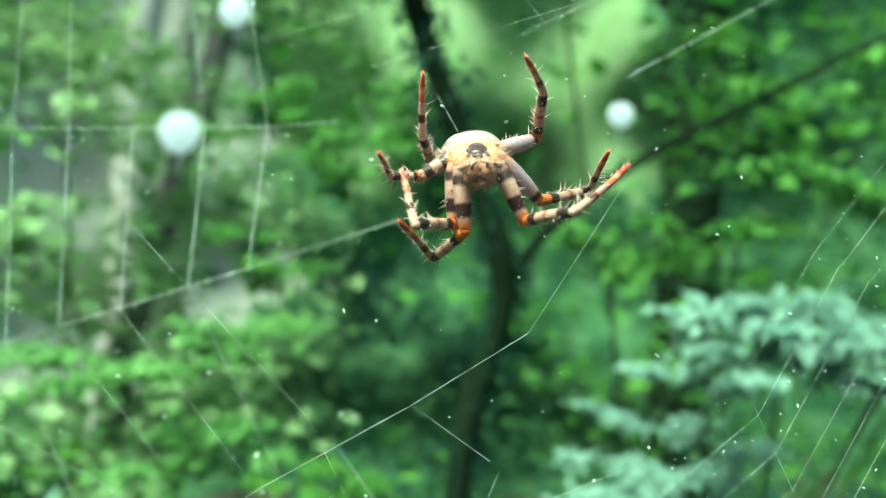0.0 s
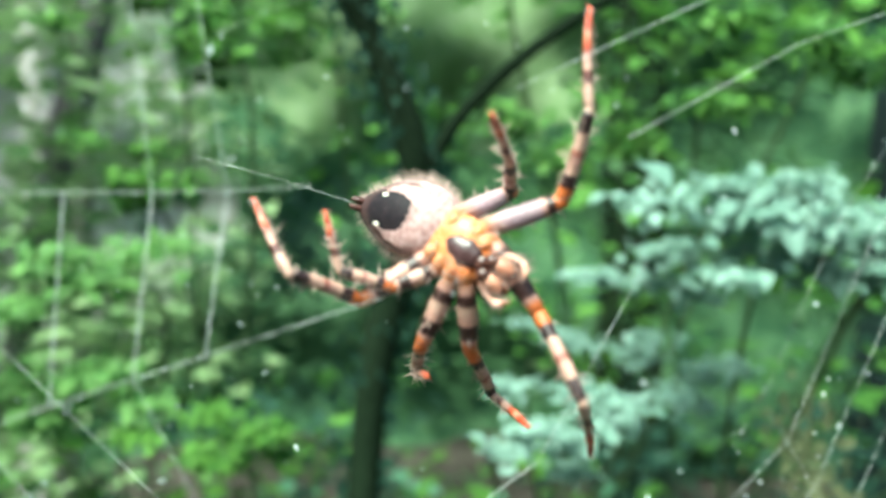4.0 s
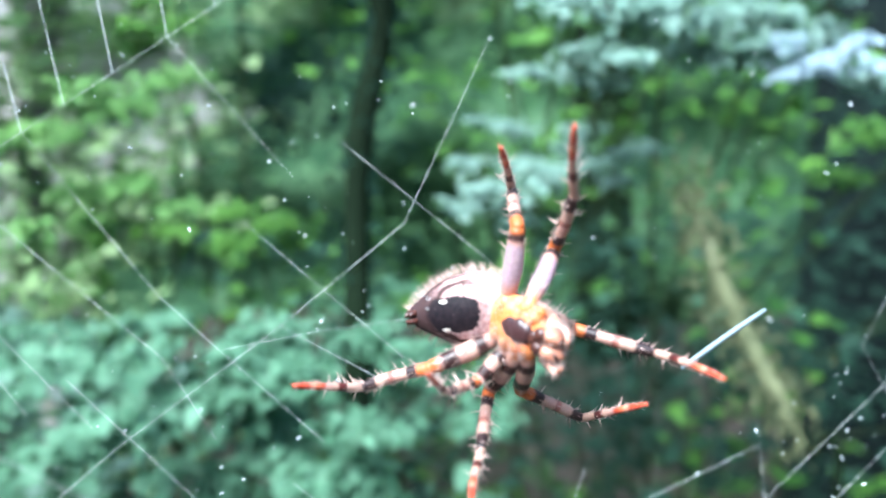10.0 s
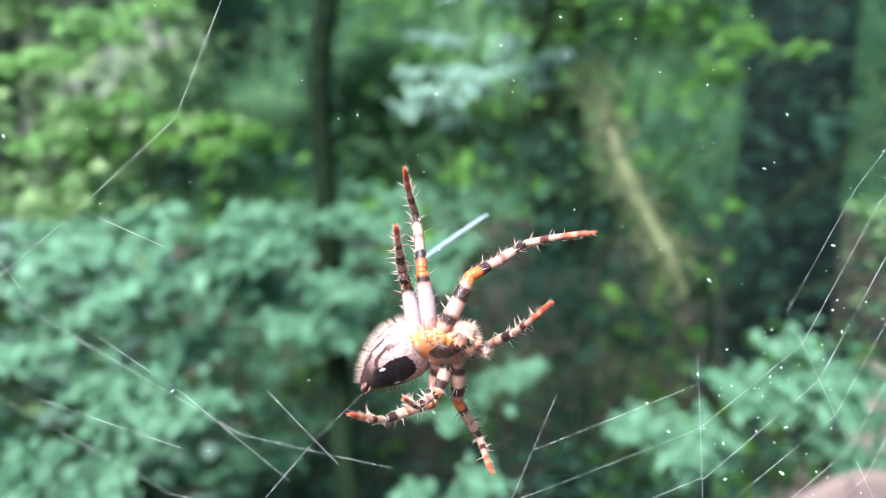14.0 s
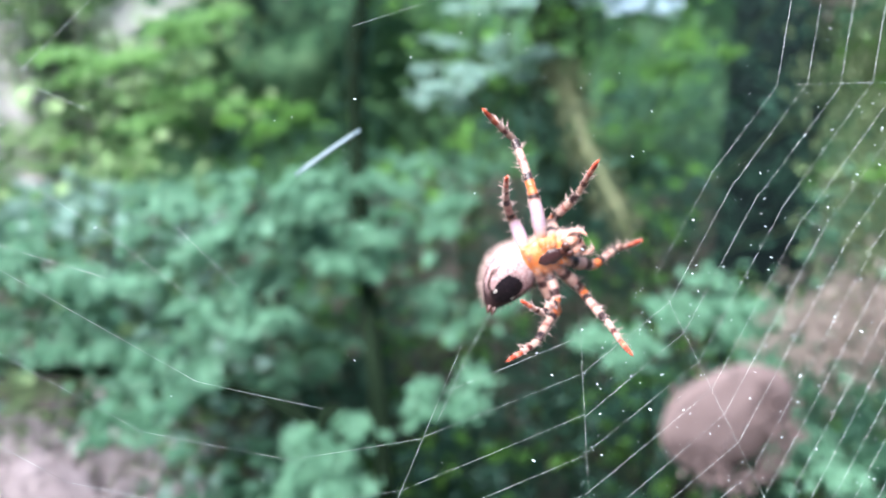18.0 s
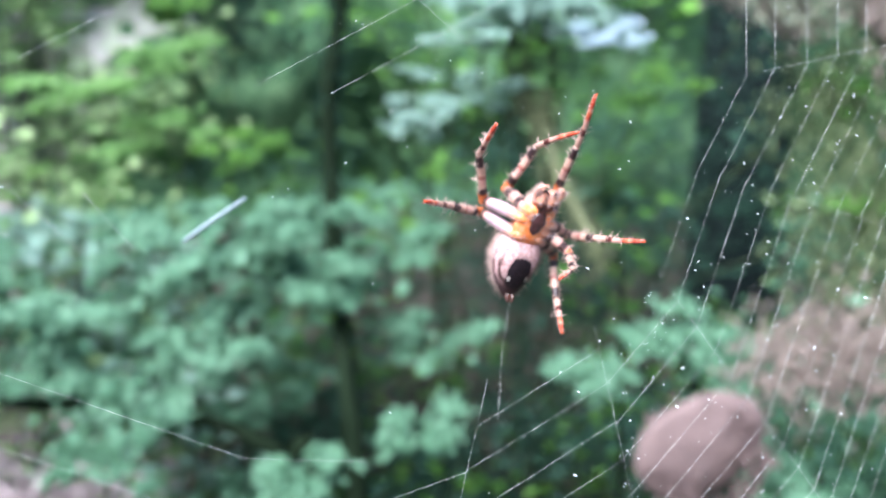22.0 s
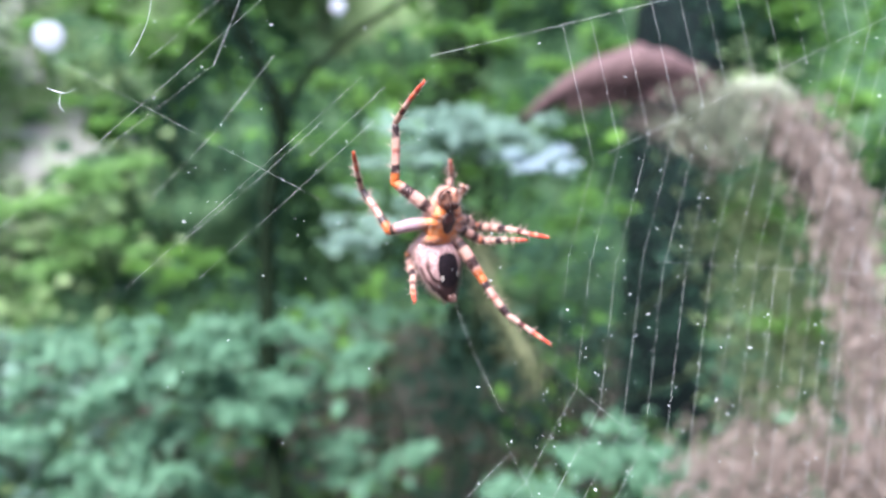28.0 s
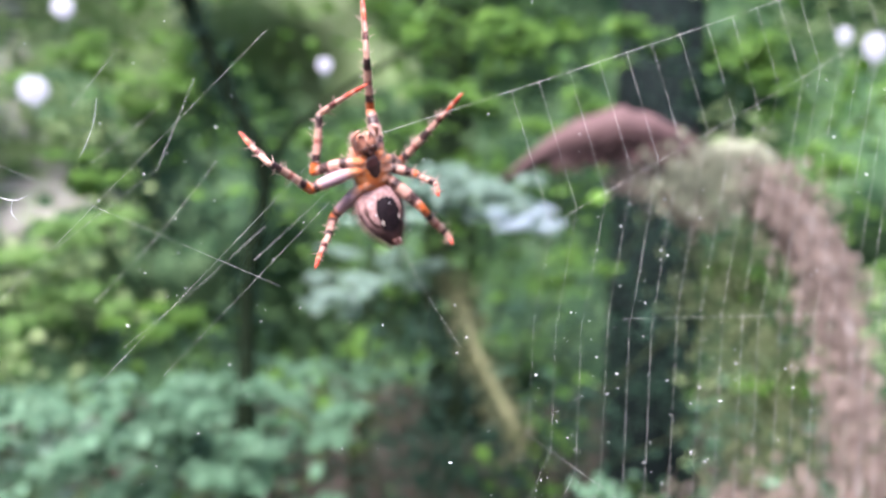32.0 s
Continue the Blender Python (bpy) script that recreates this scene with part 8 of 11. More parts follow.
    walk(SEGS["P3", 2], [
        (0, pose(-0.00795, 0.00657, -0.00027, -137.7, -8.5, 21.7)), (0.5, pose(-0.00879, 0.00433, -0.00037, -147.4, -8.1, 22.0)),
        (1, pose(-0.00793, 0.00186, 0.00036, -157.1, -7.7, 22.2)), (1.5, pose(-0.00647, 0.00226, -0.00217, -161.6, -13.8, 19.9)),
        (2, pose(-0.00386, 0.00309, -0.00231, -165.9, -20.1, 18.0)), (2.5, pose(-0.00548, 0.00462, -0.00285, -163.2, -19.7, 18.1)),
        (3, pose(-0.00674, 0.00597, -0.00313, -160.4, -19.3, 18.2)), (3.5, pose(-0.00714, 0.00192, -0.00460, 159.3, -32.4, 18.4)),
        (4, pose(-0.00618, -0.00175, -0.00424, 112.2, -41.8, 29.8)), (4.5, pose(-0.00582, -0.00162, -0.00460, 116.0, -42.5, 31.9)),
        (5, pose(-0.00490, -0.00113, -0.00533, 125.3, -44.7, 37.0)), (5.5, pose(-0.00371, -0.00024, -0.00591, 137.6, -48.4, 43.0)),
        (6, pose(-0.00263, 0.00084, -0.00604, 150.3, -52.8, 48.1)), (6.5, pose(-0.00196, 0.00172, -0.00584, 160.6, -56.7, 51.2)),
        (7, pose(-0.00173, 0.00206, -0.00570, 164.9, -58.4, 52.2)), (7.5, pose(-0.00175, 0.00056, -0.00147, 7.9, -46.3, -168.1)),
        (8, pose(-0.00595, 0.00128, 0.00190, -17.2, 23.7, -173.5)), (8.5, pose(-0.00661, -0.00106, -0.00211, -66.0, -3.6, -149.5)),
        (9, pose(-0.00612, 0.00099, -0.00574, -120.7, -1.4, -113.7)), (9.5, pose(-0.00563, 0.00191, -0.00626, -133.4, 5.6, -104.4)),
        (10, pose(-0.00511, 0.00287, -0.00652, -145.1, 14.4, -96.7)), (10.5, pose(-0.00797, 0.00058, -0.00485, -159.1, 20.7, -93.3)),
        (11, pose(-0.00814, -0.00002, -0.00089, -173.4, 27.5, -91.4)), (11.5, pose(-0.00599, -0.00152, -0.00508, -140.7, 27.3, -91.5)),
        (12, pose(-0.00221, 0.00061, -0.00627, -108.0, 27.2, -91.7)), (12.5, pose(-0.00550, 0.00102, -0.00662, -130.6, 18.0, -109.3)),
        (13, pose(-0.00823, 0.00185, -0.00504, -148.6, 3.8, -121.6)), (13.5, pose(-0.00469, 0.00202, -0.00730, -137.8, 25.2, -105.2)),
        (14, pose(-0.00069, 0.00239, -0.00674, -117.0, 41.6, -80.0)), (14.5, pose(-0.00098, 0.00234, -0.00684, -119.5, 41.1, -81.3)),
        (15, pose(-0.00172, 0.00223, -0.00702, -125.4, 39.6, -84.5)), (15.5, pose(-0.00272, 0.00209, -0.00712, -132.8, 37.2, -88.2)),
        (16, pose(-0.00373, 0.00195, -0.00706, -139.7, 34.5, -91.4)), (16.5, pose(-0.00451, 0.00185, -0.00691, -144.8, 32.2, -93.5)),
        (17, pose(-0.00481, 0.00182, -0.00682, -146.7, 31.3, -94.3)), (17.5, pose(-0.00412, 0.00128, -0.00660, -129.3, 23.6, -102.0)),
        (18, pose(-0.00349, 0.00082, -0.00601, -111.8, 18.4, -111.5)), (18.5, pose(-0.00455, 0.00143, -0.00558, -143.7, 14.8, -116.4)),
        (19, pose(-0.00541, 0.00215, -0.00477, -174.7, 9.2, -118.5)), (19.5, pose(-0.00480, 0.00184, -0.00508, -160.7, 10.1, -118.3)),
        (20, pose(-0.00411, 0.00155, -0.00531, -146.7, 10.9, -117.9)), (20.5, pose(-0.00446, 0.00192, -0.00604, -157.6, 20.6, -112.6)),
        (21, pose(-0.00471, 0.00233, -0.00665, -168.4, 31.2, -109.0)), (21.5, pose(-0.00425, 0.00202, -0.00662, -151.7, 24.1, -111.9)),
        (22, pose(-0.00379, 0.00171, -0.00653, -135.5, 17.9, -116.8)), (22.5, pose(-0.00558, 0.00217, -0.00495, -156.0, 16.0, -118.1)),
        (23, pose(-0.00641, 0.00285, -0.00293, -176.2, 13.8, -118.7)), (23.5, pose(-0.00541, 0.00100, -0.00308, -168.0, 13.2, -118.7)),
        (24, pose(-0.00395, -0.00052, -0.00333, -159.8, 12.7, -118.9)), (24.5, pose(-0.00421, -0.00091, -0.00358, -157.4, 12.8, -118.9)),
        (25, pose(-0.00479, -0.00171, -0.00406, -151.3, 12.9, -118.8)), (25.5, pose(-0.00534, -0.00236, -0.00434, -143.4, 13.1, -118.7)),
        (26, pose(-0.00559, -0.00250, -0.00422, -135.5, 13.3, -118.5)), (26.5, pose(-0.00558, -0.00224, -0.00388, -129.5, 13.4, -118.4)),
        (27, pose(-0.00552, -0.00204, -0.00369, -127.0, 13.5, -118.3)), (27.5, pose(-0.00619, -0.00036, -0.00582, -158.2, 16.9, -115.7)),
        (28, pose(-0.00576, 0.00277, -0.00534, 170.0, 21.1, -115.2)), (28.5, pose(-0.00602, 0.00280, -0.00507, 175.4, 15.6, -114.5)),
        (29, pose(-0.00614, 0.00287, -0.00470, -179.3, 10.0, -114.3)), (29.5, pose(-0.00446, 0.00205, -0.00516, -141.9, 24.1, -109.1)),
        (30, pose(-0.00296, 0.00135, -0.00472, -99.2, 31.8, -94.5)), (30.5, pose(-0.00442, 0.00114, -0.00556, -147.5, 25.1, -106.0)),
        (31, pose(-0.00586, 0.00121, -0.00517, 168.9, 13.2, -108.4)), (31.5, pose(-0.00551, 0.00105, -0.00592, -171.3, 12.0, -108.3)),
        (32, pose(-0.00503, 0.00096, -0.00653, -151.6, 10.9, -108.7)),
    ])
    walk(SEGS["P4", 0], [
        (0, pose(-0.00179, 0.00179, -0.00043, 59.0, -24.0, -13.7)), (0.5, pose(-0.00179, 0.00179, -0.00043, 88.2, -34.4, -52.5)),
        (1, pose(-0.00179, 0.00179, -0.00043, 118.4, -25.9, -92.3)), (1.5, pose(-0.00179, 0.00179, -0.00043, 114.5, -25.7, -92.8)),
        (2, pose(-0.00179, 0.00179, -0.00043, 110.6, -25.5, -93.3)), (2.5, pose(-0.00179, 0.00179, -0.00043, 116.4, -24.0, -97.1)),
        (3, pose(-0.00179, 0.00179, -0.00043, 122.0, -22.2, -100.6)), (3.5, pose(-0.00179, 0.00179, -0.00043, 117.4, -26.1, -93.0)),
        (4, pose(-0.00179, 0.00179, -0.00043, 112.0, -29.5, -84.8)), (4.5, pose(-0.00179, 0.00179, -0.00043, 114.3, -29.6, -84.5)),
        (5, pose(-0.00179, 0.00179, -0.00043, 120.1, -29.8, -83.9)), (5.5, pose(-0.00179, 0.00179, -0.00043, 127.6, -30.3, -83.2)),
        (6, pose(-0.00179, 0.00179, -0.00043, 135.1, -30.8, -82.5)), (6.5, pose(-0.00179, 0.00179, -0.00043, 140.9, -31.2, -82.1)),
        (7, pose(-0.00179, 0.00179, -0.00043, 143.2, -31.4, -81.9)), (7.5, pose(-0.00179, 0.00179, -0.00043, 133.3, -26.5, -86.9)),
        (8, pose(-0.00179, 0.00179, -0.00043, 123.4, -22.4, -92.6)), (8.5, pose(-0.00179, 0.00179, -0.00043, 129.2, -29.0, -82.6)),
        (9, pose(-0.00179, 0.00179, -0.00043, 134.0, -36.4, -72.7)), (9.5, pose(-0.00179, 0.00179, -0.00043, 138.8, -31.9, -77.9)),
        (10, pose(-0.00179, 0.00179, -0.00043, 143.0, -27.1, -82.4)), (10.5, pose(-0.00179, 0.00179, -0.00043, 146.9, -33.9, -76.9)),
        (11, pose(-0.00179, 0.00179, -0.00043, 150.2, -41.0, -71.4)), (11.5, pose(-0.00179, 0.00179, -0.00043, 127.3, -46.1, -65.3)),
        (12, pose(-0.00179, 0.00179, -0.00043, 102.0, -48.9, -56.2)), (12.5, pose(-0.00179, 0.00179, -0.00043, 127.9, -42.6, -75.5)),
        (13, pose(-0.00179, 0.00179, -0.00043, 147.4, -31.6, -87.9)), (13.5, pose(-0.00179, 0.00179, -0.00043, 135.5, -38.1, -81.6)),
        (14, pose(-0.00179, 0.00179, -0.00043, 121.6, -43.3, -73.1)), (14.5, pose(-0.00179, 0.00179, -0.00043, 121.5, -43.4, -72.9)),
        (15, pose(-0.00179, 0.00179, -0.00043, 121.2, -43.5, -72.6)), (15.5, pose(-0.00179, 0.00179, -0.00043, 120.8, -43.7, -72.3)),
        (16, pose(-0.00179, 0.00179, -0.00043, 120.5, -43.8, -71.9)), (16.5, pose(-0.00179, 0.00179, -0.00043, 120.2, -44.0, -71.6)),
        (17, pose(-0.00179, 0.00179, -0.00043, 120.0, -44.0, -71.5)), (17.5, pose(-0.00179, 0.00179, -0.00043, 108.0, -40.8, -81.2)),
        (18, pose(-0.00179, 0.00179, -0.00043, 95.8, -39.2, -91.2)), (18.5, pose(-0.00179, 0.00179, -0.00043, 117.2, -41.1, -82.9)),
        (19, pose(-0.00179, 0.00179, -0.00043, 139.1, -45.2, -75.7)), (19.5, pose(-0.00179, 0.00179, -0.00043, 112.2, -53.1, -59.0)),
        (20, pose(-0.00179, 0.00179, -0.00043, 79.6, -54.5, -36.3)), (20.5, pose(-0.00179, 0.00179, -0.00043, 80.0, -54.7, -39.0)),
        (21, pose(-0.00179, 0.00179, -0.00043, 80.5, -55.0, -41.7)), (21.5, pose(-0.00179, 0.00179, -0.00043, 60.5, -52.9, -31.6)),
        (22, pose(-0.00179, 0.00179, -0.00043, 42.6, -49.0, -23.8)), (22.5, pose(-0.00179, 0.00179, -0.00043, 43.3, -51.7, -27.8)),
        (23, pose(-0.00179, 0.00179, -0.00043, 44.4, -54.4, -32.1)), (23.5, pose(-0.00179, 0.00179, -0.00043, 61.2, -56.6, -37.2)),
        (24, pose(-0.00179, 0.00179, -0.00043, 79.1, -57.8, -43.4)), (24.5, pose(-0.00179, 0.00179, -0.00043, 78.6, -57.7, -42.6)),
        (25, pose(-0.00179, 0.00179, -0.00043, 77.5, -57.5, -40.4)), (25.5, pose(-0.00179, 0.00179, -0.00043, 76.1, -57.1, -37.7)),
        (26, pose(-0.00179, 0.00179, -0.00043, 74.7, -56.8, -35.0)), (26.5, pose(-0.00179, 0.00179, -0.00043, 73.6, -56.4, -33.0)),
        (27, pose(-0.00179, 0.00179, -0.00043, 73.2, -56.3, -32.2)), (27.5, pose(-0.00179, 0.00179, -0.00043, 121.1, -54.0, -63.8)),
        (28, pose(-0.00179, 0.00179, -0.00043, 155.8, -40.3, -81.5)), (28.5, pose(-0.00179, 0.00179, -0.00043, 110.9, -57.0, -55.3)),
        (29, pose(-0.00179, 0.00179, -0.00043, 51.5, -53.1, -13.8)), (29.5, pose(-0.00179, 0.00179, -0.00043, 62.0, -57.6, -25.7)),
        (30, pose(-0.00179, 0.00179, -0.00043, 75.3, -60.5, -40.4)), (30.5, pose(-0.00179, 0.00179, -0.00043, 117.6, -59.5, -59.6)),
        (31, pose(-0.00179, 0.00179, -0.00043, 153.3, -52.6, -71.7)), (31.5, pose(-0.00179, 0.00179, -0.00043, 150.8, -50.2, -73.7)),
        (32, pose(-0.00179, 0.00179, -0.00043, 148.2, -47.8, -75.8)),
    ])
    walk(SEGS["P4", 1], [
        (0, pose(-0.00426, -0.00297, 0.00243, -136.7, -6.2, 15.5)), (0.5, pose(-0.00667, -0.00182, -0.00027, -166.3, 19.7, 29.5)),
        (1, pose(-0.00717, 0.00074, -0.00303, 161.7, 48.9, 28.1)), (1.5, pose(-0.00736, 0.00096, -0.00270, 171.1, 27.6, 34.6)),
        (2, pose(-0.00751, 0.00120, -0.00236, 177.2, 5.9, 36.9)), (2.5, pose(-0.00732, 0.00137, -0.00289, -172.5, 22.1, 37.6)),
        (3, pose(-0.00707, 0.00154, -0.00340, -160.1, 37.9, 42.0)), (3.5, pose(-0.00723, 0.00084, -0.00293, 179.2, 33.1, 41.0)),
        (4, pose(-0.00729, 0.00016, -0.00241, 159.5, 28.4, 42.0)), (4.5, pose(-0.00717, 0.00003, -0.00260, 158.9, 29.1, 41.7)),
        (5, pose(-0.00685, -0.00028, -0.00307, 157.3, 30.8, 40.9)), (5.5, pose(-0.00634, -0.00064, -0.00363, 155.2, 33.0, 39.8)),
        (6, pose(-0.00575, -0.00095, -0.00412, 152.9, 35.2, 38.5)), (6.5, pose(-0.00524, -0.00116, -0.00446, 151.1, 36.8, 37.4)),
        (7, pose(-0.00503, -0.00124, -0.00458, 150.4, 37.5, 37.0)), (7.5, pose(-0.00609, -0.00031, -0.00416, 154.8, 9.4, 52.6)),
        (8, pose(-0.00691, 0.00074, -0.00352, 151.6, -18.9, 66.7)), (8.5, pose(-0.00621, -0.00066, -0.00378, 146.7, 20.2, 44.1)),
        (9, pose(-0.00522, -0.00190, -0.00382, 116.1, 51.6, 2.6)), (9.5, pose(-0.00519, -0.00141, -0.00431, 126.5, 51.7, 2.5)),
        (10, pose(-0.00512, -0.00088, -0.00475, 136.9, 51.7, 2.4)), (10.5, pose(-0.00437, -0.00173, -0.00465, 108.3, 58.4, -15.6)),
        (11, pose(-0.00354, -0.00245, -0.00441, 74.4, 58.7, -39.0)), (11.5, pose(-0.00506, -0.00264, -0.00298, 138.8, 41.6, 36.7)),
        (12, pose(-0.00619, -0.00231, -0.00126, 152.3, 0.7, 65.6)), (12.5, pose(-0.00579, -0.00186, -0.00317, 148.4, 22.5, 53.0)),
        (13, pose(-0.00496, -0.00101, -0.00479, 137.2, 42.6, 35.1)), (13.5, pose(-0.00561, -0.00148, -0.00384, 139.0, 22.5, 56.1)),
        (14, pose(-0.00610, -0.00181, -0.00274, 133.5, 3.1, 75.0)), (14.5, pose(-0.00610, -0.00181, -0.00273, 132.4, 3.8, 74.2)),
        (15, pose(-0.00610, -0.00183, -0.00271, 129.6, 5.5, 72.3)), (15.5, pose(-0.00610, -0.00185, -0.00268, 125.8, 7.5, 69.7)),
        (16, pose(-0.00610, -0.00187, -0.00265, 122.0, 9.3, 66.9)), (16.5, pose(-0.00610, -0.00188, -0.00262, 119.0, 10.6, 64.7)),
        (17, pose(-0.00610, -0.00189, -0.00262, 117.8, 11.1, 63.8)), (17.5, pose(-0.00730, -0.00031, -0.00185, 136.7, 14.7, 59.0)),
        (18, pose(-0.00783, 0.00152, -0.00091, 155.7, 19.5, 55.5)), (18.5, pose(-0.00692, -0.00069, -0.00252, 156.3, 37.7, 46.4)),
        (19, pose(-0.00484, -0.00235, -0.00366, 152.1, 55.6, 33.9)), (19.5, pose(-0.00566, -0.00268, -0.00181, 161.7, 37.1, 45.2)),
        (20, pose(-0.00604, -0.00249, 0.00021, 165.8, 17.8, 51.5)), (20.5, pose(-0.00622, -0.00232, 0.00018, 149.3, 11.3, 54.3)),
        (21, pose(-0.00638, -0.00214, 0.00015, 132.8, 5.8, 58.8)), (21.5, pose(-0.00659, -0.00147, 0.00137, 142.4, 17.5, 47.9)),
        (22, pose(-0.00653, -0.00061, 0.00250, 150.2, 30.7, 38.3)), (22.5, pose(-0.00680, -0.00028, 0.00231, 149.4, 15.0, 48.2)),
        (23, pose(-0.00703, 0.00006, 0.00210, 145.9, -0.4, 58.0)), (23.5, pose(-0.00695, -0.00098, 0.00118, 137.6, 2.2, 55.9)),
        (24, pose(-0.00659, -0.00187, 0.00018, 129.2, 4.4, 53.6)), (24.5, pose(-0.00656, -0.00191, 0.00021, 131.8, 3.2, 55.0)),
        (25, pose(-0.00647, -0.00201, 0.00028, 137.9, 0.1, 58.1)), (25.5, pose(-0.00636, -0.00212, 0.00037, 145.7, -4.5, 61.7)),
        (26, pose(-0.00624, -0.00224, 0.00045, 153.2, -9.5, 64.7)), (26.5, pose(-0.00615, -0.00233, 0.00052, 158.9, -13.6, 66.6)),
        (27, pose(-0.00611, -0.00236, 0.00054, 161.2, -15.3, 67.2)), (27.5, pose(-0.00533, -0.00278, -0.00227, 168.8, 13.2, 59.7)),
        (28, pose(-0.00371, -0.00213, -0.00465, 173.9, 42.3, 54.7)), (28.5, pose(-0.00541, -0.00294, -0.00161, 168.9, 25.0, 57.9)),
        (29, pose(-0.00586, -0.00210, 0.00184, 163.3, 8.0, 62.3)), (29.5, pose(-0.00628, -0.00200, 0.00110, 152.7, 15.1, 59.3)),
        (30, pose(-0.00661, -0.00182, 0.00033, 141.2, 21.5, 54.9)), (30.5, pose(-0.00520, -0.00303, -0.00186, 154.1, 48.3, 34.7)),
        (31, pose(-0.00302, -0.00316, -0.00372, 149.0, 76.9, 2.2)), (31.5, pose(-0.00349, -0.00295, -0.00382, 100.9, 81.6, -32.8)),
        (32, pose(-0.00395, -0.00270, -0.00390, 42.5, 79.0, -78.1)),
    ])
    walk(SEGS["P4", 2], [
        (0, pose(-0.00492, 0.00122, -0.00202, -171.5, 5.4, -64.5)), (0.5, pose(-0.00913, -0.00154, -0.00589, -167.9, 8.1, -64.0)),
        (1, pose(-0.01014, -0.00304, -0.00686, -164.4, 10.7, -63.3)), (1.5, pose(-0.00914, -0.00141, -0.00808, -175.7, -35.0, -71.3)),
        (2, pose(-0.00784, 0.00058, -0.00846, 160.9, -81.1, -60.3)), (2.5, pose(-0.00963, 0.00061, -0.00853, 164.1, -57.5, -81.1)),
        (3, pose(-0.01111, 0.00072, -0.00796, 156.1, -34.4, -93.0)), (3.5, pose(-0.00971, -0.00143, -0.00808, 169.1, -63.2, -79.5)),
        (4, pose(-0.00788, -0.00327, -0.00748, 4.6, -86.8, 108.5)), (4.5, pose(-0.00778, -0.00347, -0.00761, 166.5, -88.8, -51.9)),
        (5, pose(-0.00749, -0.00397, -0.00794, -179.2, -77.9, -62.3)), (5.5, pose(-0.00703, -0.00456, -0.00830, -175.8, -63.7, -60.4)),
        (6, pose(-0.00647, -0.00510, -0.00859, -172.8, -49.5, -57.8)), (6.5, pose(-0.00600, -0.00548, -0.00876, -170.4, -38.7, -55.6)),
        (7, pose(-0.00579, -0.00562, -0.00882, -169.4, -34.4, -54.7)), (7.5, pose(-0.00457, -0.00261, -0.00964, -171.2, -73.9, -65.9)),
        (8, pose(-0.00353, 0.00120, -0.00863, -7.8, -66.1, 118.8)), (8.5, pose(-0.00515, -0.00432, -0.00860, -173.1, -73.9, -56.6)),
        (9, pose(-0.00708, -0.00750, -0.00550, -164.7, -34.3, -43.7)), (9.5, pose(-0.00784, -0.00647, -0.00657, -174.6, -23.5, -41.4)),
        (10, pose(-0.00846, -0.00522, -0.00752, 176.4, -12.6, -41.3)), (10.5, pose(-0.00752, -0.00691, -0.00566, -168.1, -9.7, -41.1)),
        (11, pose(-0.00617, -0.00794, -0.00355, -152.7, -7.0, -40.1)), (11.5, pose(-0.00510, -0.00772, -0.00644, -150.8, -20.0, -47.2)),
        (12, pose(-0.00362, -0.00355, -0.00669, -146.8, -32.6, -55.7)), (12.5, pose(-0.00442, -0.00540, -0.00800, -141.7, -35.4, -58.1)),
        (13, pose(-0.00505, -0.00618, -0.00810, -136.3, -38.0, -61.0)), (13.5, pose(-0.00325, -0.00520, -0.00812, -128.0, -35.9, -58.1)),
        (14, pose(-0.00185, -0.00319, -0.00696, -119.7, -34.2, -55.0)), (14.5, pose(-0.00180, -0.00331, -0.00686, -119.8, -35.0, -56.7)),
        (15, pose(-0.00170, -0.00362, -0.00661, -119.8, -36.9, -60.8)), (15.5, pose(-0.00159, -0.00402, -0.00625, -119.6, -39.4, -66.3)),
        (16, pose(-0.00151, -0.00440, -0.00586, -119.0, -41.8, -72.0)), (16.5, pose(-0.00147, -0.00467, -0.00555, -118.3, -43.7, -76.6)),
        (17, pose(-0.00146, -0.00478, -0.00542, -118.0, -44.4, -78.5)), (17.5, pose(-0.00428, -0.00345, -0.00617, -140.6, -41.6, -73.8)),
        (18, pose(-0.00680, -0.00145, -0.00618, -161.7, -37.6, -71.0)), (18.5, pose(-0.00750, -0.00489, -0.00697, -169.5, -39.0, -71.4)),
        (19, pose(-0.00696, -0.00723, -0.00673, -177.5, -40.5, -71.6)), (19.5, pose(-0.00677, -0.00654, -0.00646, -167.0, -24.9, -69.1)),
        (20, pose(-0.00600, -0.00486, -0.00546, -156.8, -10.0, -64.0)), (20.5, pose(-0.00427, -0.00499, -0.00500, -150.9, -23.6, -71.0)),
        (21, pose(-0.00274, -0.00484, -0.00401, -142.3, -36.2, -80.6)), (21.5, pose(-0.00478, -0.00507, -0.00327, -158.0, -26.8, -74.2)),
        (22, pose(-0.00678, -0.00470, -0.00208, -171.6, -16.4, -71.2)), (22.5, pose(-0.00538, -0.00339, -0.00280, -156.8, -22.6, -73.1)),
        (23, pose(-0.00410, -0.00174, -0.00299, -141.0, -28.2, -76.8)), (23.5, pose(-0.00361, -0.00344, -0.00335, -135.3, -30.0, -78.6)),
        (24, pose(-0.00294, -0.00494, -0.00369, -129.4, -31.6, -80.7)), (24.5, pose(-0.00294, -0.00473, -0.00387, -132.2, -30.1, -78.7)),
        (25, pose(-0.00298, -0.00418, -0.00428, -138.8, -26.0, -74.1)), (25.5, pose(-0.00312, -0.00341, -0.00469, -146.4, -20.1, -69.2)),
        (26, pose(-0.00335, -0.00260, -0.00496, -153.3, -13.7, -65.3)), (26.5, pose(-0.00359, -0.00196, -0.00505, -158.1, -8.5, -62.9)),
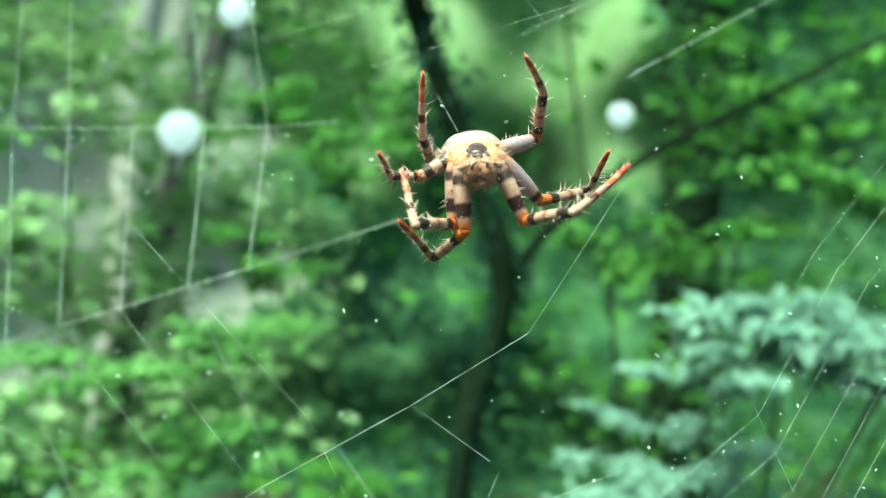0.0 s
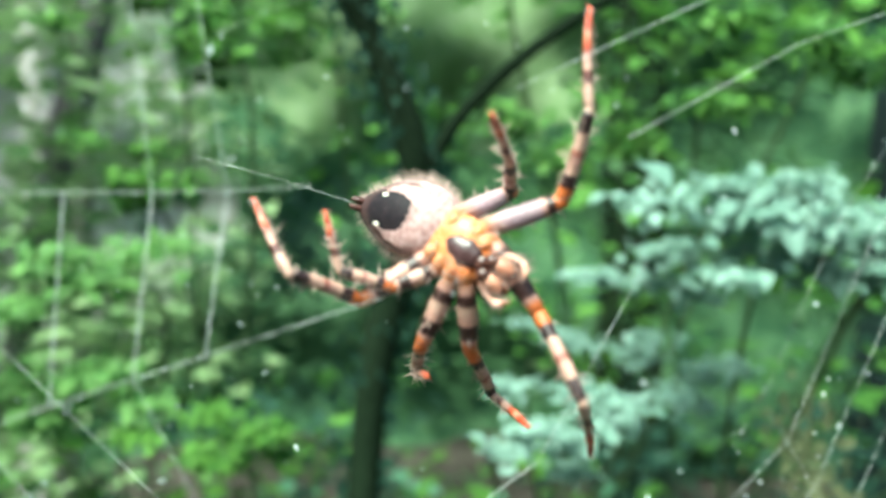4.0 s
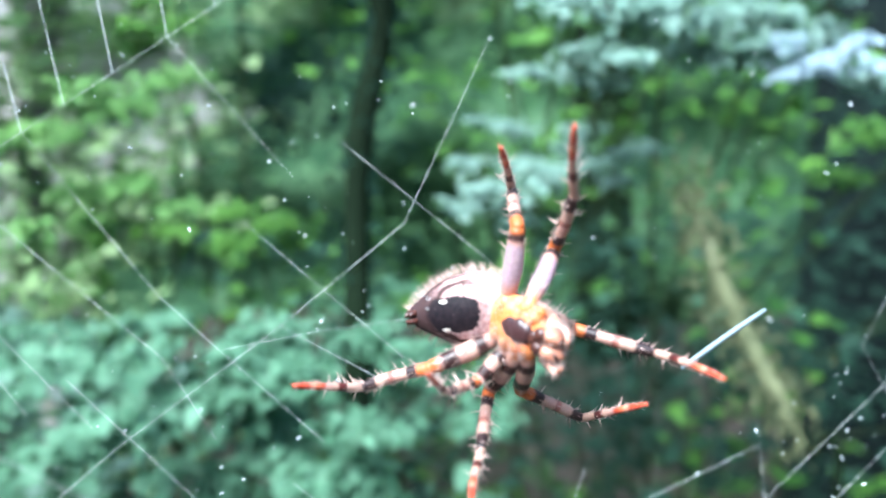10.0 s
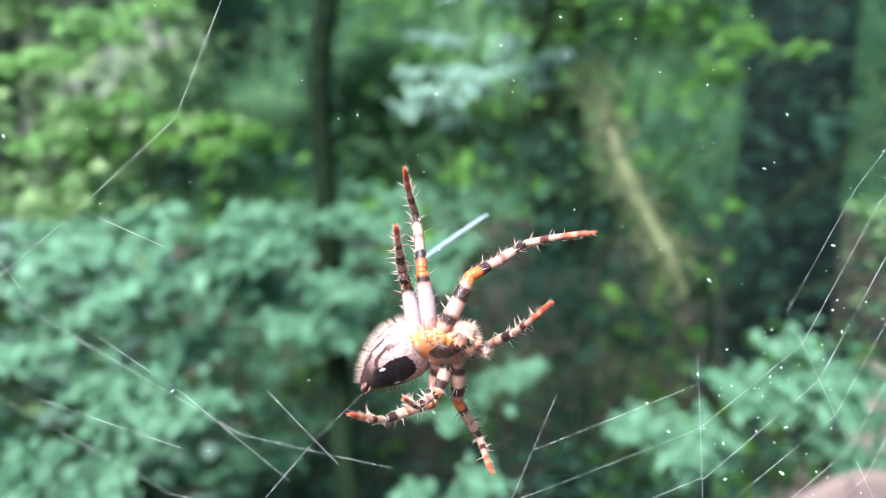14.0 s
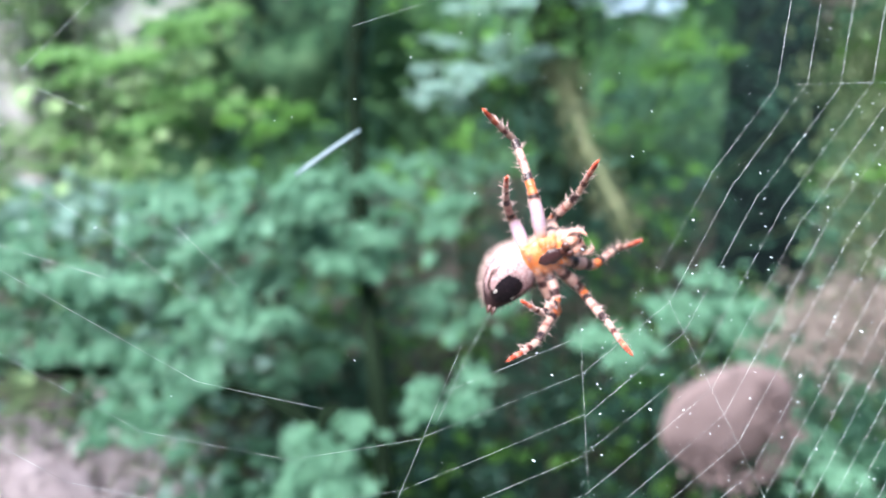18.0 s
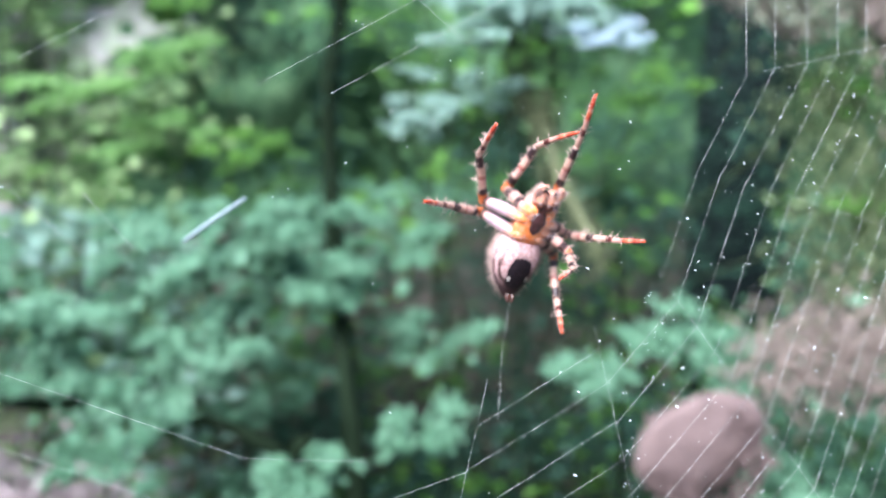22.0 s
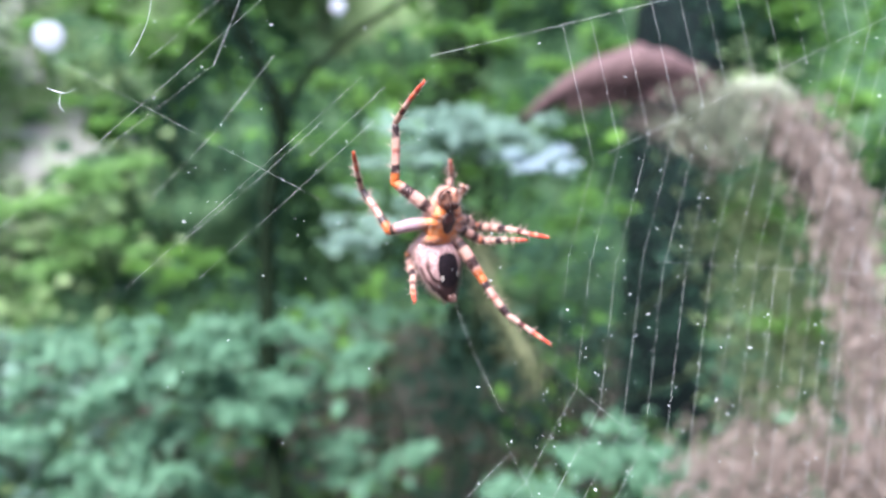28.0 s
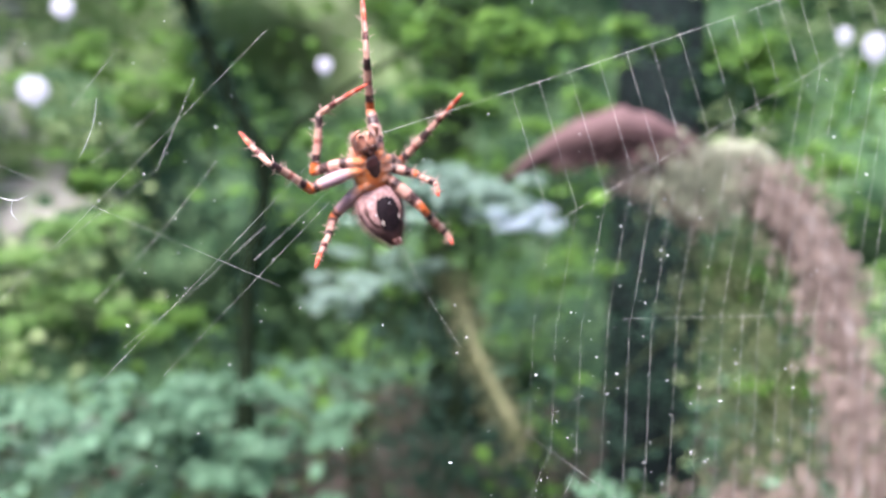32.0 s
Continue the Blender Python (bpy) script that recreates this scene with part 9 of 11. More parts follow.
        (27, pose(-0.00369, -0.00171, -0.00507, -160.0, -6.4, -62.1)), (27.5, pose(-0.00500, -0.00457, -0.00814, 172.2, -4.8, -61.9)),
        (28, pose(-0.00555, -0.00586, -0.00917, 144.5, -3.4, -62.5)), (28.5, pose(-0.00576, -0.00572, -0.00707, 169.7, -9.0, -60.1)),
        (29, pose(-0.00467, -0.00365, -0.00398, -164.8, -15.1, -60.4)), (29.5, pose(-0.00458, -0.00466, -0.00417, -150.9, -28.5, -66.3)),
        (30, pose(-0.00447, -0.00546, -0.00413, -133.1, -40.0, -77.1)), (30.5, pose(-0.00707, -0.00758, -0.00553, -154.6, -15.2, -57.0)),
        (31, pose(-0.00803, -0.00652, -0.00492, -166.6, 13.6, -47.0)), (31.5, pose(-0.00773, -0.00740, -0.00399, -159.2, 4.1, -49.9)),
        (32, pose(-0.00710, -0.00791, -0.00303, -151.3, -4.9, -54.1)),
    ])
    walk(SEGS["Q1", 0], [
        (0, pose(0.00171, 0.00514, -0.00043, -26.5, 20.3, -4.8)), (0.5, pose(0.00171, 0.00514, -0.00043, -34.5, 11.3, 0.6)),
        (1, pose(0.00171, 0.00514, -0.00043, -43.1, 3.2, 7.2)), (1.5, pose(0.00171, 0.00514, -0.00043, -33.8, 6.8, 4.4)),
        (2, pose(0.00171, 0.00514, -0.00043, -24.7, 10.8, 2.1)), (2.5, pose(0.00171, 0.00514, -0.00043, -8.6, 12.3, 1.6)),
        (3, pose(0.00171, 0.00514, -0.00043, 7.5, 14.0, 1.6)), (3.5, pose(0.00171, 0.00514, -0.00043, -36.2, -2.5, 5.8)),
        (4, pose(0.00171, 0.00514, -0.00043, -82.2, -11.2, 20.5)), (4.5, pose(0.00171, 0.00514, -0.00043, -81.0, -11.1, 19.4)),
        (5, pose(0.00171, 0.00514, -0.00043, -78.1, -10.6, 16.6)), (5.5, pose(0.00171, 0.00514, -0.00043, -74.5, -9.7, 13.1)),
        (6, pose(0.00171, 0.00514, -0.00043, -70.9, -8.6, 9.6)), (6.5, pose(0.00171, 0.00514, -0.00043, -68.1, -7.7, 7.0)),
        (7, pose(0.00171, 0.00514, -0.00043, -67.1, -7.3, 6.0)), (7.5, pose(0.00171, 0.00514, -0.00043, -45.3, -6.4, 4.7)),
        (8, pose(0.00171, 0.00514, -0.00043, -23.5, -5.2, 3.9)), (8.5, pose(0.00171, 0.00514, -0.00043, -45.8, -5.5, 4.1)),
        (9, pose(0.00171, 0.00514, -0.00043, -68.1, -5.7, 4.4)), (9.5, pose(0.00171, 0.00514, -0.00043, -35.6, -11.4, 11.7)),
        (10, pose(0.00171, 0.00514, -0.00043, -2.8, -20.1, 14.8)), (10.5, pose(0.00171, 0.00514, -0.00043, -27.3, -14.8, 13.3)),
        (11, pose(0.00171, 0.00514, -0.00043, -51.4, -10.5, 9.7)), (11.5, pose(0.00171, 0.00514, -0.00043, -39.3, -13.8, 13.1)),
        (12, pose(0.00171, 0.00514, -0.00043, -27.2, -17.6, 15.8)), (12.5, pose(0.00171, 0.00514, -0.00043, -28.1, -14.8, 14.2)),
        (13, pose(0.00171, 0.00514, -0.00043, -29.0, -12.0, 12.6)), (13.5, pose(0.00171, 0.00514, -0.00043, -30.6, 2.0, 4.6)),
        (14, pose(0.00171, 0.00514, -0.00043, -34.2, 15.6, -4.1)), (14.5, pose(0.00171, 0.00514, -0.00043, -33.2, 14.1, -3.0)),
        (15, pose(0.00171, 0.00514, -0.00043, -30.6, 10.1, -0.5)), (15.5, pose(0.00171, 0.00514, -0.00043, -27.6, 4.9, 2.5)),
        (16, pose(0.00171, 0.00514, -0.00043, -24.9, -0.5, 5.1)), (16.5, pose(0.00171, 0.00514, -0.00043, -23.0, -4.7, 7.0)),
        (17, pose(0.00171, 0.00514, -0.00043, -22.3, -6.5, 7.7)), (17.5, pose(0.00171, 0.00514, -0.00043, -13.9, -9.2, 8.6)),
        (18, pose(0.00171, 0.00514, -0.00043, -5.4, -12.1, 9.1)), (18.5, pose(0.00171, 0.00514, -0.00043, -12.2, 0.6, 7.2)),
        (19, pose(0.00171, 0.00514, -0.00043, -19.6, 12.9, 3.6)), (19.5, pose(0.00171, 0.00514, -0.00043, -0.8, 13.7, 3.5)),
        (20, pose(0.00171, 0.00514, -0.00043, 18.1, 14.5, 3.6)), (20.5, pose(0.00171, 0.00514, -0.00043, -8.5, 22.7, 4.3)),
        (21, pose(0.00171, 0.00514, -0.00043, -37.0, 30.2, 0.8)), (21.5, pose(0.00171, 0.00514, -0.00043, -16.8, 17.4, 7.9)),
        (22, pose(0.00171, 0.00514, -0.00043, 0.8, 3.3, 9.9)), (22.5, pose(0.00171, 0.00514, -0.00043, 1.2, 2.2, 9.9)),
        (23, pose(0.00171, 0.00514, -0.00043, 1.6, 1.2, 9.8)), (23.5, pose(0.00171, 0.00514, -0.00043, -2.8, 9.1, 9.8)),
        (24, pose(0.00171, 0.00514, -0.00043, -7.4, 17.0, 9.0)), (24.5, pose(0.00171, 0.00514, -0.00043, -6.4, 17.0, 9.0)),
        (25, pose(0.00171, 0.00514, -0.00043, -3.7, 17.0, 9.0)), (25.5, pose(0.00171, 0.00514, -0.00043, -0.3, 16.9, 9.0)),
        (26, pose(0.00171, 0.00514, -0.00043, 3.2, 16.9, 9.0)), (26.5, pose(0.00171, 0.00514, -0.00043, 5.8, 16.8, 9.0)),
        (27, pose(0.00171, 0.00514, -0.00043, 6.9, 16.8, 9.0)), (27.5, pose(0.00171, 0.00514, -0.00043, -8.1, 32.1, 8.9)),
        (28, pose(0.00171, 0.00514, -0.00043, -26.8, 46.7, 3.0)), (28.5, pose(0.00171, 0.00514, -0.00043, -2.0, 40.8, 5.0)),
        (29, pose(0.00171, 0.00514, -0.00043, 20.5, 34.9, 3.8)), (29.5, pose(0.00171, 0.00514, -0.00043, 1.6, 28.7, 2.4)),
        (30, pose(0.00171, 0.00514, -0.00043, -16.2, 22.4, 3.3)), (30.5, pose(0.00171, 0.00514, -0.00043, -30.2, 33.8, -2.2)),
        (31, pose(0.00171, 0.00514, -0.00043, -47.7, 43.4, -12.2)), (31.5, pose(0.00171, 0.00514, -0.00043, -23.2, 41.8, -10.6)),
        (32, pose(0.00171, 0.00514, -0.00043, 0.7, 39.9, -10.1)),
    ])
    walk(SEGS["Q1", 1], [
        (0, pose(0.00382, 0.00768, 0.00467, -118.2, 28.4, -45.9)), (0.5, pose(0.00266, 0.00859, 0.00448, -43.3, 23.2, -11.1)),
        (1, pose(0.00144, 0.00929, 0.00400, 17.1, -7.7, -3.9)), (1.5, pose(0.00205, 0.00856, 0.00458, 12.1, -9.1, -4.3)),
        (2, pose(0.00265, 0.00771, 0.00499, 7.2, -10.6, -4.6)), (2.5, pose(0.00297, 0.00609, 0.00544, 8.7, -10.5, -4.6)),
        (3, pose(0.00319, 0.00439, 0.00541, 10.3, -10.3, -4.5)), (3.5, pose(0.00114, 0.00869, 0.00446, -36.5, -36.6, 2.1)),
        (4, pose(-0.00054, 0.01072, 0.00038, -103.5, -46.2, 36.1)), (4.5, pose(-0.00045, 0.01074, 0.00050, -95.1, -46.8, 31.3)),
        (5, pose(-0.00020, 0.01077, 0.00080, -73.9, -45.9, 19.2)), (5.5, pose(0.00012, 0.01078, 0.00117, -48.7, -40.7, 6.2)),
        (6, pose(0.00046, 0.01075, 0.00154, -27.5, -32.2, -2.2)), (6.5, pose(0.00073, 0.01070, 0.00181, -13.5, -24.3, -5.5)),
        (7, pose(0.00084, 0.01067, 0.00192, -8.3, -21.0, -6.2)), (7.5, pose(0.00088, 0.00940, 0.00382, -19.6, -9.0, -9.3)),
        (8, pose(0.00105, 0.00752, 0.00512, -31.3, 2.2, -14.6)), (8.5, pose(0.00100, 0.00945, 0.00379, -72.2, -4.5, -6.1)),
        (9, pose(0.00106, 0.01074, 0.00183, -113.8, -3.9, 4.8)), (9.5, pose(0.00005, 0.00840, 0.00441, -89.5, -4.7, 0.8)),
        (10, pose(-0.00037, 0.00490, 0.00527, -65.3, -3.9, -3.1)), (10.5, pose(-0.00026, 0.00753, 0.00479, -53.7, -8.1, 4.1)),
        (11, pose(0.00023, 0.00970, 0.00330, -42.5, -13.7, 10.4)), (11.5, pose(-0.00025, 0.00863, 0.00414, -89.8, -15.1, 13.8)),
        (12, pose(-0.00062, 0.00737, 0.00472, -137.1, -13.7, 17.3)), (12.5, pose(-0.00031, 0.00758, 0.00475, -85.5, -9.3, 28.8)),
        (13, pose(-0.00000, 0.00777, 0.00477, -34.0, -15.4, 39.5)), (13.5, pose(0.00165, 0.00824, 0.00479, -35.0, -12.2, 37.2)),
        (14, pose(0.00330, 0.00845, 0.00441, -36.2, -8.9, 34.9)), (14.5, pose(0.00312, 0.00839, 0.00450, -40.0, -4.1, 31.0)),
        (15, pose(0.00266, 0.00823, 0.00471, -50.9, 6.9, 20.0)), (15.5, pose(0.00205, 0.00798, 0.00493, -68.5, 17.1, 2.2)),
        (16, pose(0.00144, 0.00769, 0.00508, -89.3, 21.1, -18.7)), (16.5, pose(0.00097, 0.00744, 0.00514, -105.5, 19.1, -35.1)),
        (17, pose(0.00078, 0.00734, 0.00515, -111.7, 17.1, -41.2)), (17.5, pose(0.00056, 0.00644, 0.00539, -116.1, 15.7, -44.5)),
        (18, pose(0.00037, 0.00550, 0.00548, -120.3, 14.1, -47.6)), (18.5, pose(0.00161, 0.00642, 0.00551, -107.3, 16.6, -41.6)),
        (19, pose(0.00286, 0.00726, 0.00515, -94.0, 17.8, -35.1)), (19.5, pose(0.00315, 0.00532, 0.00547, -73.2, 14.1, -1.6)),
        (20, pose(0.00328, 0.00335, 0.00516, -58.1, 0.4, 28.1)), (20.5, pose(0.00395, 0.00622, 0.00511, -87.7, 8.4, 2.5)),
        (21, pose(0.00410, 0.00883, 0.00377, -117.8, 2.4, -23.6)), (21.5, pose(0.00320, 0.00712, 0.00512, -113.5, 7.8, -12.5)),
        (22, pose(0.00207, 0.00512, 0.00563, -108.1, 12.2, -0.8)), (22.5, pose(0.00197, 0.00506, 0.00564, -111.2, 6.3, -17.4)),
        (23, pose(0.00187, 0.00500, 0.00564, -112.5, -0.2, -33.5)), (23.5, pose(0.00261, 0.00560, 0.00556, -126.1, 7.1, -20.5)),
        (24, pose(0.00333, 0.00619, 0.00533, -138.0, 17.1, -9.2)), (24.5, pose(0.00335, 0.00608, 0.00534, -133.2, 19.9, -6.2)),
        (25, pose(0.00340, 0.00581, 0.00537, -120.0, 25.8, 2.4)), (25.5, pose(0.00346, 0.00545, 0.00538, -100.7, 30.3, 16.0)),
        (26, pose(0.00350, 0.00509, 0.00537, -80.3, 30.4, 30.9)), (26.5, pose(0.00354, 0.00481, 0.00535, -65.2, 27.5, 41.7)),
        (27, pose(0.00355, 0.00470, 0.00534, -59.5, 25.6, 45.7)), (27.5, pose(0.00474, 0.00648, 0.00466, -63.5, 32.5, 31.3)),
        (28, pose(0.00551, 0.00808, 0.00329, -69.9, 38.2, 15.1)), (28.5, pose(0.00565, 0.00570, 0.00416, -83.6, 39.5, 8.0)),
        (29, pose(0.00510, 0.00323, 0.00424, -97.6, 39.5, 0.5)), (29.5, pose(0.00463, 0.00510, 0.00490, -71.9, 38.0, 21.5)),
        (30, pose(0.00383, 0.00696, 0.00496, -49.7, 29.9, 38.7)), (30.5, pose(0.00475, 0.00808, 0.00393, -61.2, 37.2, 26.0)),
        (31, pose(0.00540, 0.00894, 0.00254, -75.6, 42.0, 10.6)), (31.5, pose(0.00581, 0.00680, 0.00373, -80.2, 40.6, 19.3)),
        (32, pose(0.00553, 0.00438, 0.00423, -85.0, 39.7, 28.0)),
    ])
    walk(SEGS["Q1", 2], [
        (0, pose(0.00722, 0.01322, 0.00170, 114.8, 48.6, 70.4)), (0.5, pose(0.00561, 0.01300, 0.00926, 160.2, -8.1, 120.2)),
        (1, pose(0.00039, 0.00726, 0.01077, 156.8, -77.3, 154.0)), (1.5, pose(0.00083, 0.00714, 0.01147, 174.0, -55.9, 140.1)),
        (2, pose(0.00128, 0.00692, 0.01196, 179.5, -34.0, 138.4)), (2.5, pose(0.00161, 0.00511, 0.01238, 154.2, -49.6, 143.3)),
        (3, pose(0.00183, 0.00322, 0.01233, 115.6, -61.1, 163.3)), (3.5, pose(-0.00244, 0.01281, 0.00907, 46.6, -53.1, -117.8)),
        (4, pose(-0.00366, 0.01704, -0.00077, 27.9, -19.7, -87.3)), (4.5, pose(-0.00375, 0.01706, 0.00007, 29.8, -28.1, -92.3)),
        (5, pose(-0.00381, 0.01678, 0.00218, 40.3, -47.8, -109.7)), (5.5, pose(-0.00351, 0.01578, 0.00475, 82.3, -64.2, -159.5)),
        (6, pose(-0.00278, 0.01417, 0.00690, 133.5, -53.3, 141.5)), (6.5, pose(-0.00196, 0.01263, 0.00814, 147.9, -34.5, 120.5)),
        (7, pose(-0.00158, 0.01197, 0.00851, 150.6, -26.3, 114.9)), (7.5, pose(0.00023, 0.01193, 0.01047, 148.9, -20.3, 111.1)),
        (8, pose(0.00222, 0.01106, 0.01121, 146.7, -14.5, 107.2)), (8.5, pose(0.00155, 0.01624, 0.00596, 102.5, -54.8, 169.8)),
        (9, pose(0.00071, 0.01727, -0.00104, 38.0, -28.1, -108.9)), (9.5, pose(-0.00006, 0.01555, 0.00447, 69.6, -54.0, -153.1)),
        (10, pose(-0.00022, 0.01139, 0.00825, 125.1, -47.8, 139.9)), (10.5, pose(-0.00127, 0.01323, 0.00898, 136.0, -45.5, 135.9)),
        (11, pose(-0.00187, 0.01422, 0.00842, 146.2, -42.7, 132.8)), (11.5, pose(-0.00196, 0.01557, 0.00416, 172.6, -49.1, 136.2)),
        (12, pose(-0.00088, 0.01238, -0.00036, -157.4, -55.8, 134.7)), (12.5, pose(-0.00382, 0.01377, 0.00530, -175.8, -27.2, 143.7)),
        (13, pose(-0.00376, 0.00986, 0.01047, 172.1, 2.2, 142.8)), (13.5, pose(-0.00181, 0.01076, 0.01051, 139.2, -24.0, 154.7)),
        (14, pose(0.00016, 0.01140, 0.01010, 93.1, -37.0, -175.4)), (14.5, pose(0.00043, 0.01213, 0.00996, 95.6, -36.8, -179.6)),
        (15, pose(0.00127, 0.01362, 0.00919, 101.7, -35.5, 170.0)), (15.5, pose(0.00256, 0.01465, 0.00744, 108.8, -32.6, 157.1)),
        (16, pose(0.00376, 0.01444, 0.00516, 114.8, -28.5, 145.2)), (16.5, pose(0.00441, 0.01344, 0.00333, 118.5, -24.6, 136.8)),
        (17, pose(0.00457, 0.01284, 0.00263, 119.8, -23.0, 133.5)), (17.5, pose(0.00445, 0.01161, 0.00237, 124.0, -17.5, 124.1)),
        (18, pose(0.00433, 0.01031, 0.00198, 127.2, -11.5, 115.4)), (18.5, pose(0.00568, 0.01193, 0.00347, 124.2, -17.7, 124.4)),
        (19, pose(0.00683, 0.01318, 0.00467, 120.1, -23.5, 134.1)), (19.5, pose(0.00383, 0.01214, 0.00747, 141.5, -26.5, 138.0)),
        (20, pose(0.00045, 0.00871, 0.00893, 163.4, -30.6, 140.4)), (20.5, pose(0.00368, 0.01335, 0.00539, 127.4, -56.5, 164.6)),
        (21, pose(0.00650, 0.01467, 0.00043, 57.5, -58.0, -136.3)), (21.5, pose(0.00424, 0.01360, 0.00229, 126.9, -56.6, 160.7)),
        (22, pose(0.00170, 0.01191, 0.00346, 160.5, -29.6, 134.2)), (22.5, pose(0.00369, 0.01150, 0.00307, 146.5, -29.4, 134.1)),
        (23, pose(0.00552, 0.01049, 0.00291, 132.5, -29.3, 134.0)), (23.5, pose(0.00414, 0.01119, 0.00139, 159.3, -26.4, 131.8)),
        (24, pose(0.00255, 0.01116, 0.00025, -174.8, -22.9, 131.3)), (24.5, pose(0.00226, 0.01144, 0.00075, -177.2, -24.5, 131.1)),
        (25, pose(0.00159, 0.01193, 0.00216, 176.5, -28.5, 131.2)), (25.5, pose(0.00087, 0.01201, 0.00424, 168.0, -33.7, 132.0)),
        (26, pose(0.00041, 0.01144, 0.00641, 158.8, -38.7, 133.8)), (26.5, pose(0.00026, 0.01057, 0.00801, 151.1, -42.4, 136.1)),
        (27, pose(0.00025, 0.01012, 0.00861, 147.9, -43.8, 137.2)), (27.5, pose(0.00289, 0.01283, 0.00735, 146.4, -43.9, 137.3)),
        (28, pose(0.00523, 0.01495, 0.00522, 145.0, -44.0, 137.5)), (28.5, pose(0.00516, 0.01280, 0.00477, 160.7, -44.3, 137.6)),
        (29, pose(0.00443, 0.01031, 0.00351, 176.5, -44.5, 137.7)), (29.5, pose(0.00341, 0.01191, 0.00665, 153.6, -45.1, 137.9)),
        (30, pose(0.00222, 0.01265, 0.00897, 130.4, -45.5, 138.4)), (30.5, pose(0.00387, 0.01462, 0.00668, 122.4, -57.3, 163.5)),
        (31, pose(0.00531, 0.01596, 0.00386, 100.8, -64.8, -158.7)), (31.5, pose(0.00423, 0.01371, 0.00466, 141.4, -57.4, 176.2)),
        (32, pose(0.00254, 0.01085, 0.00471, 167.4, -44.6, 166.6)),
    ])
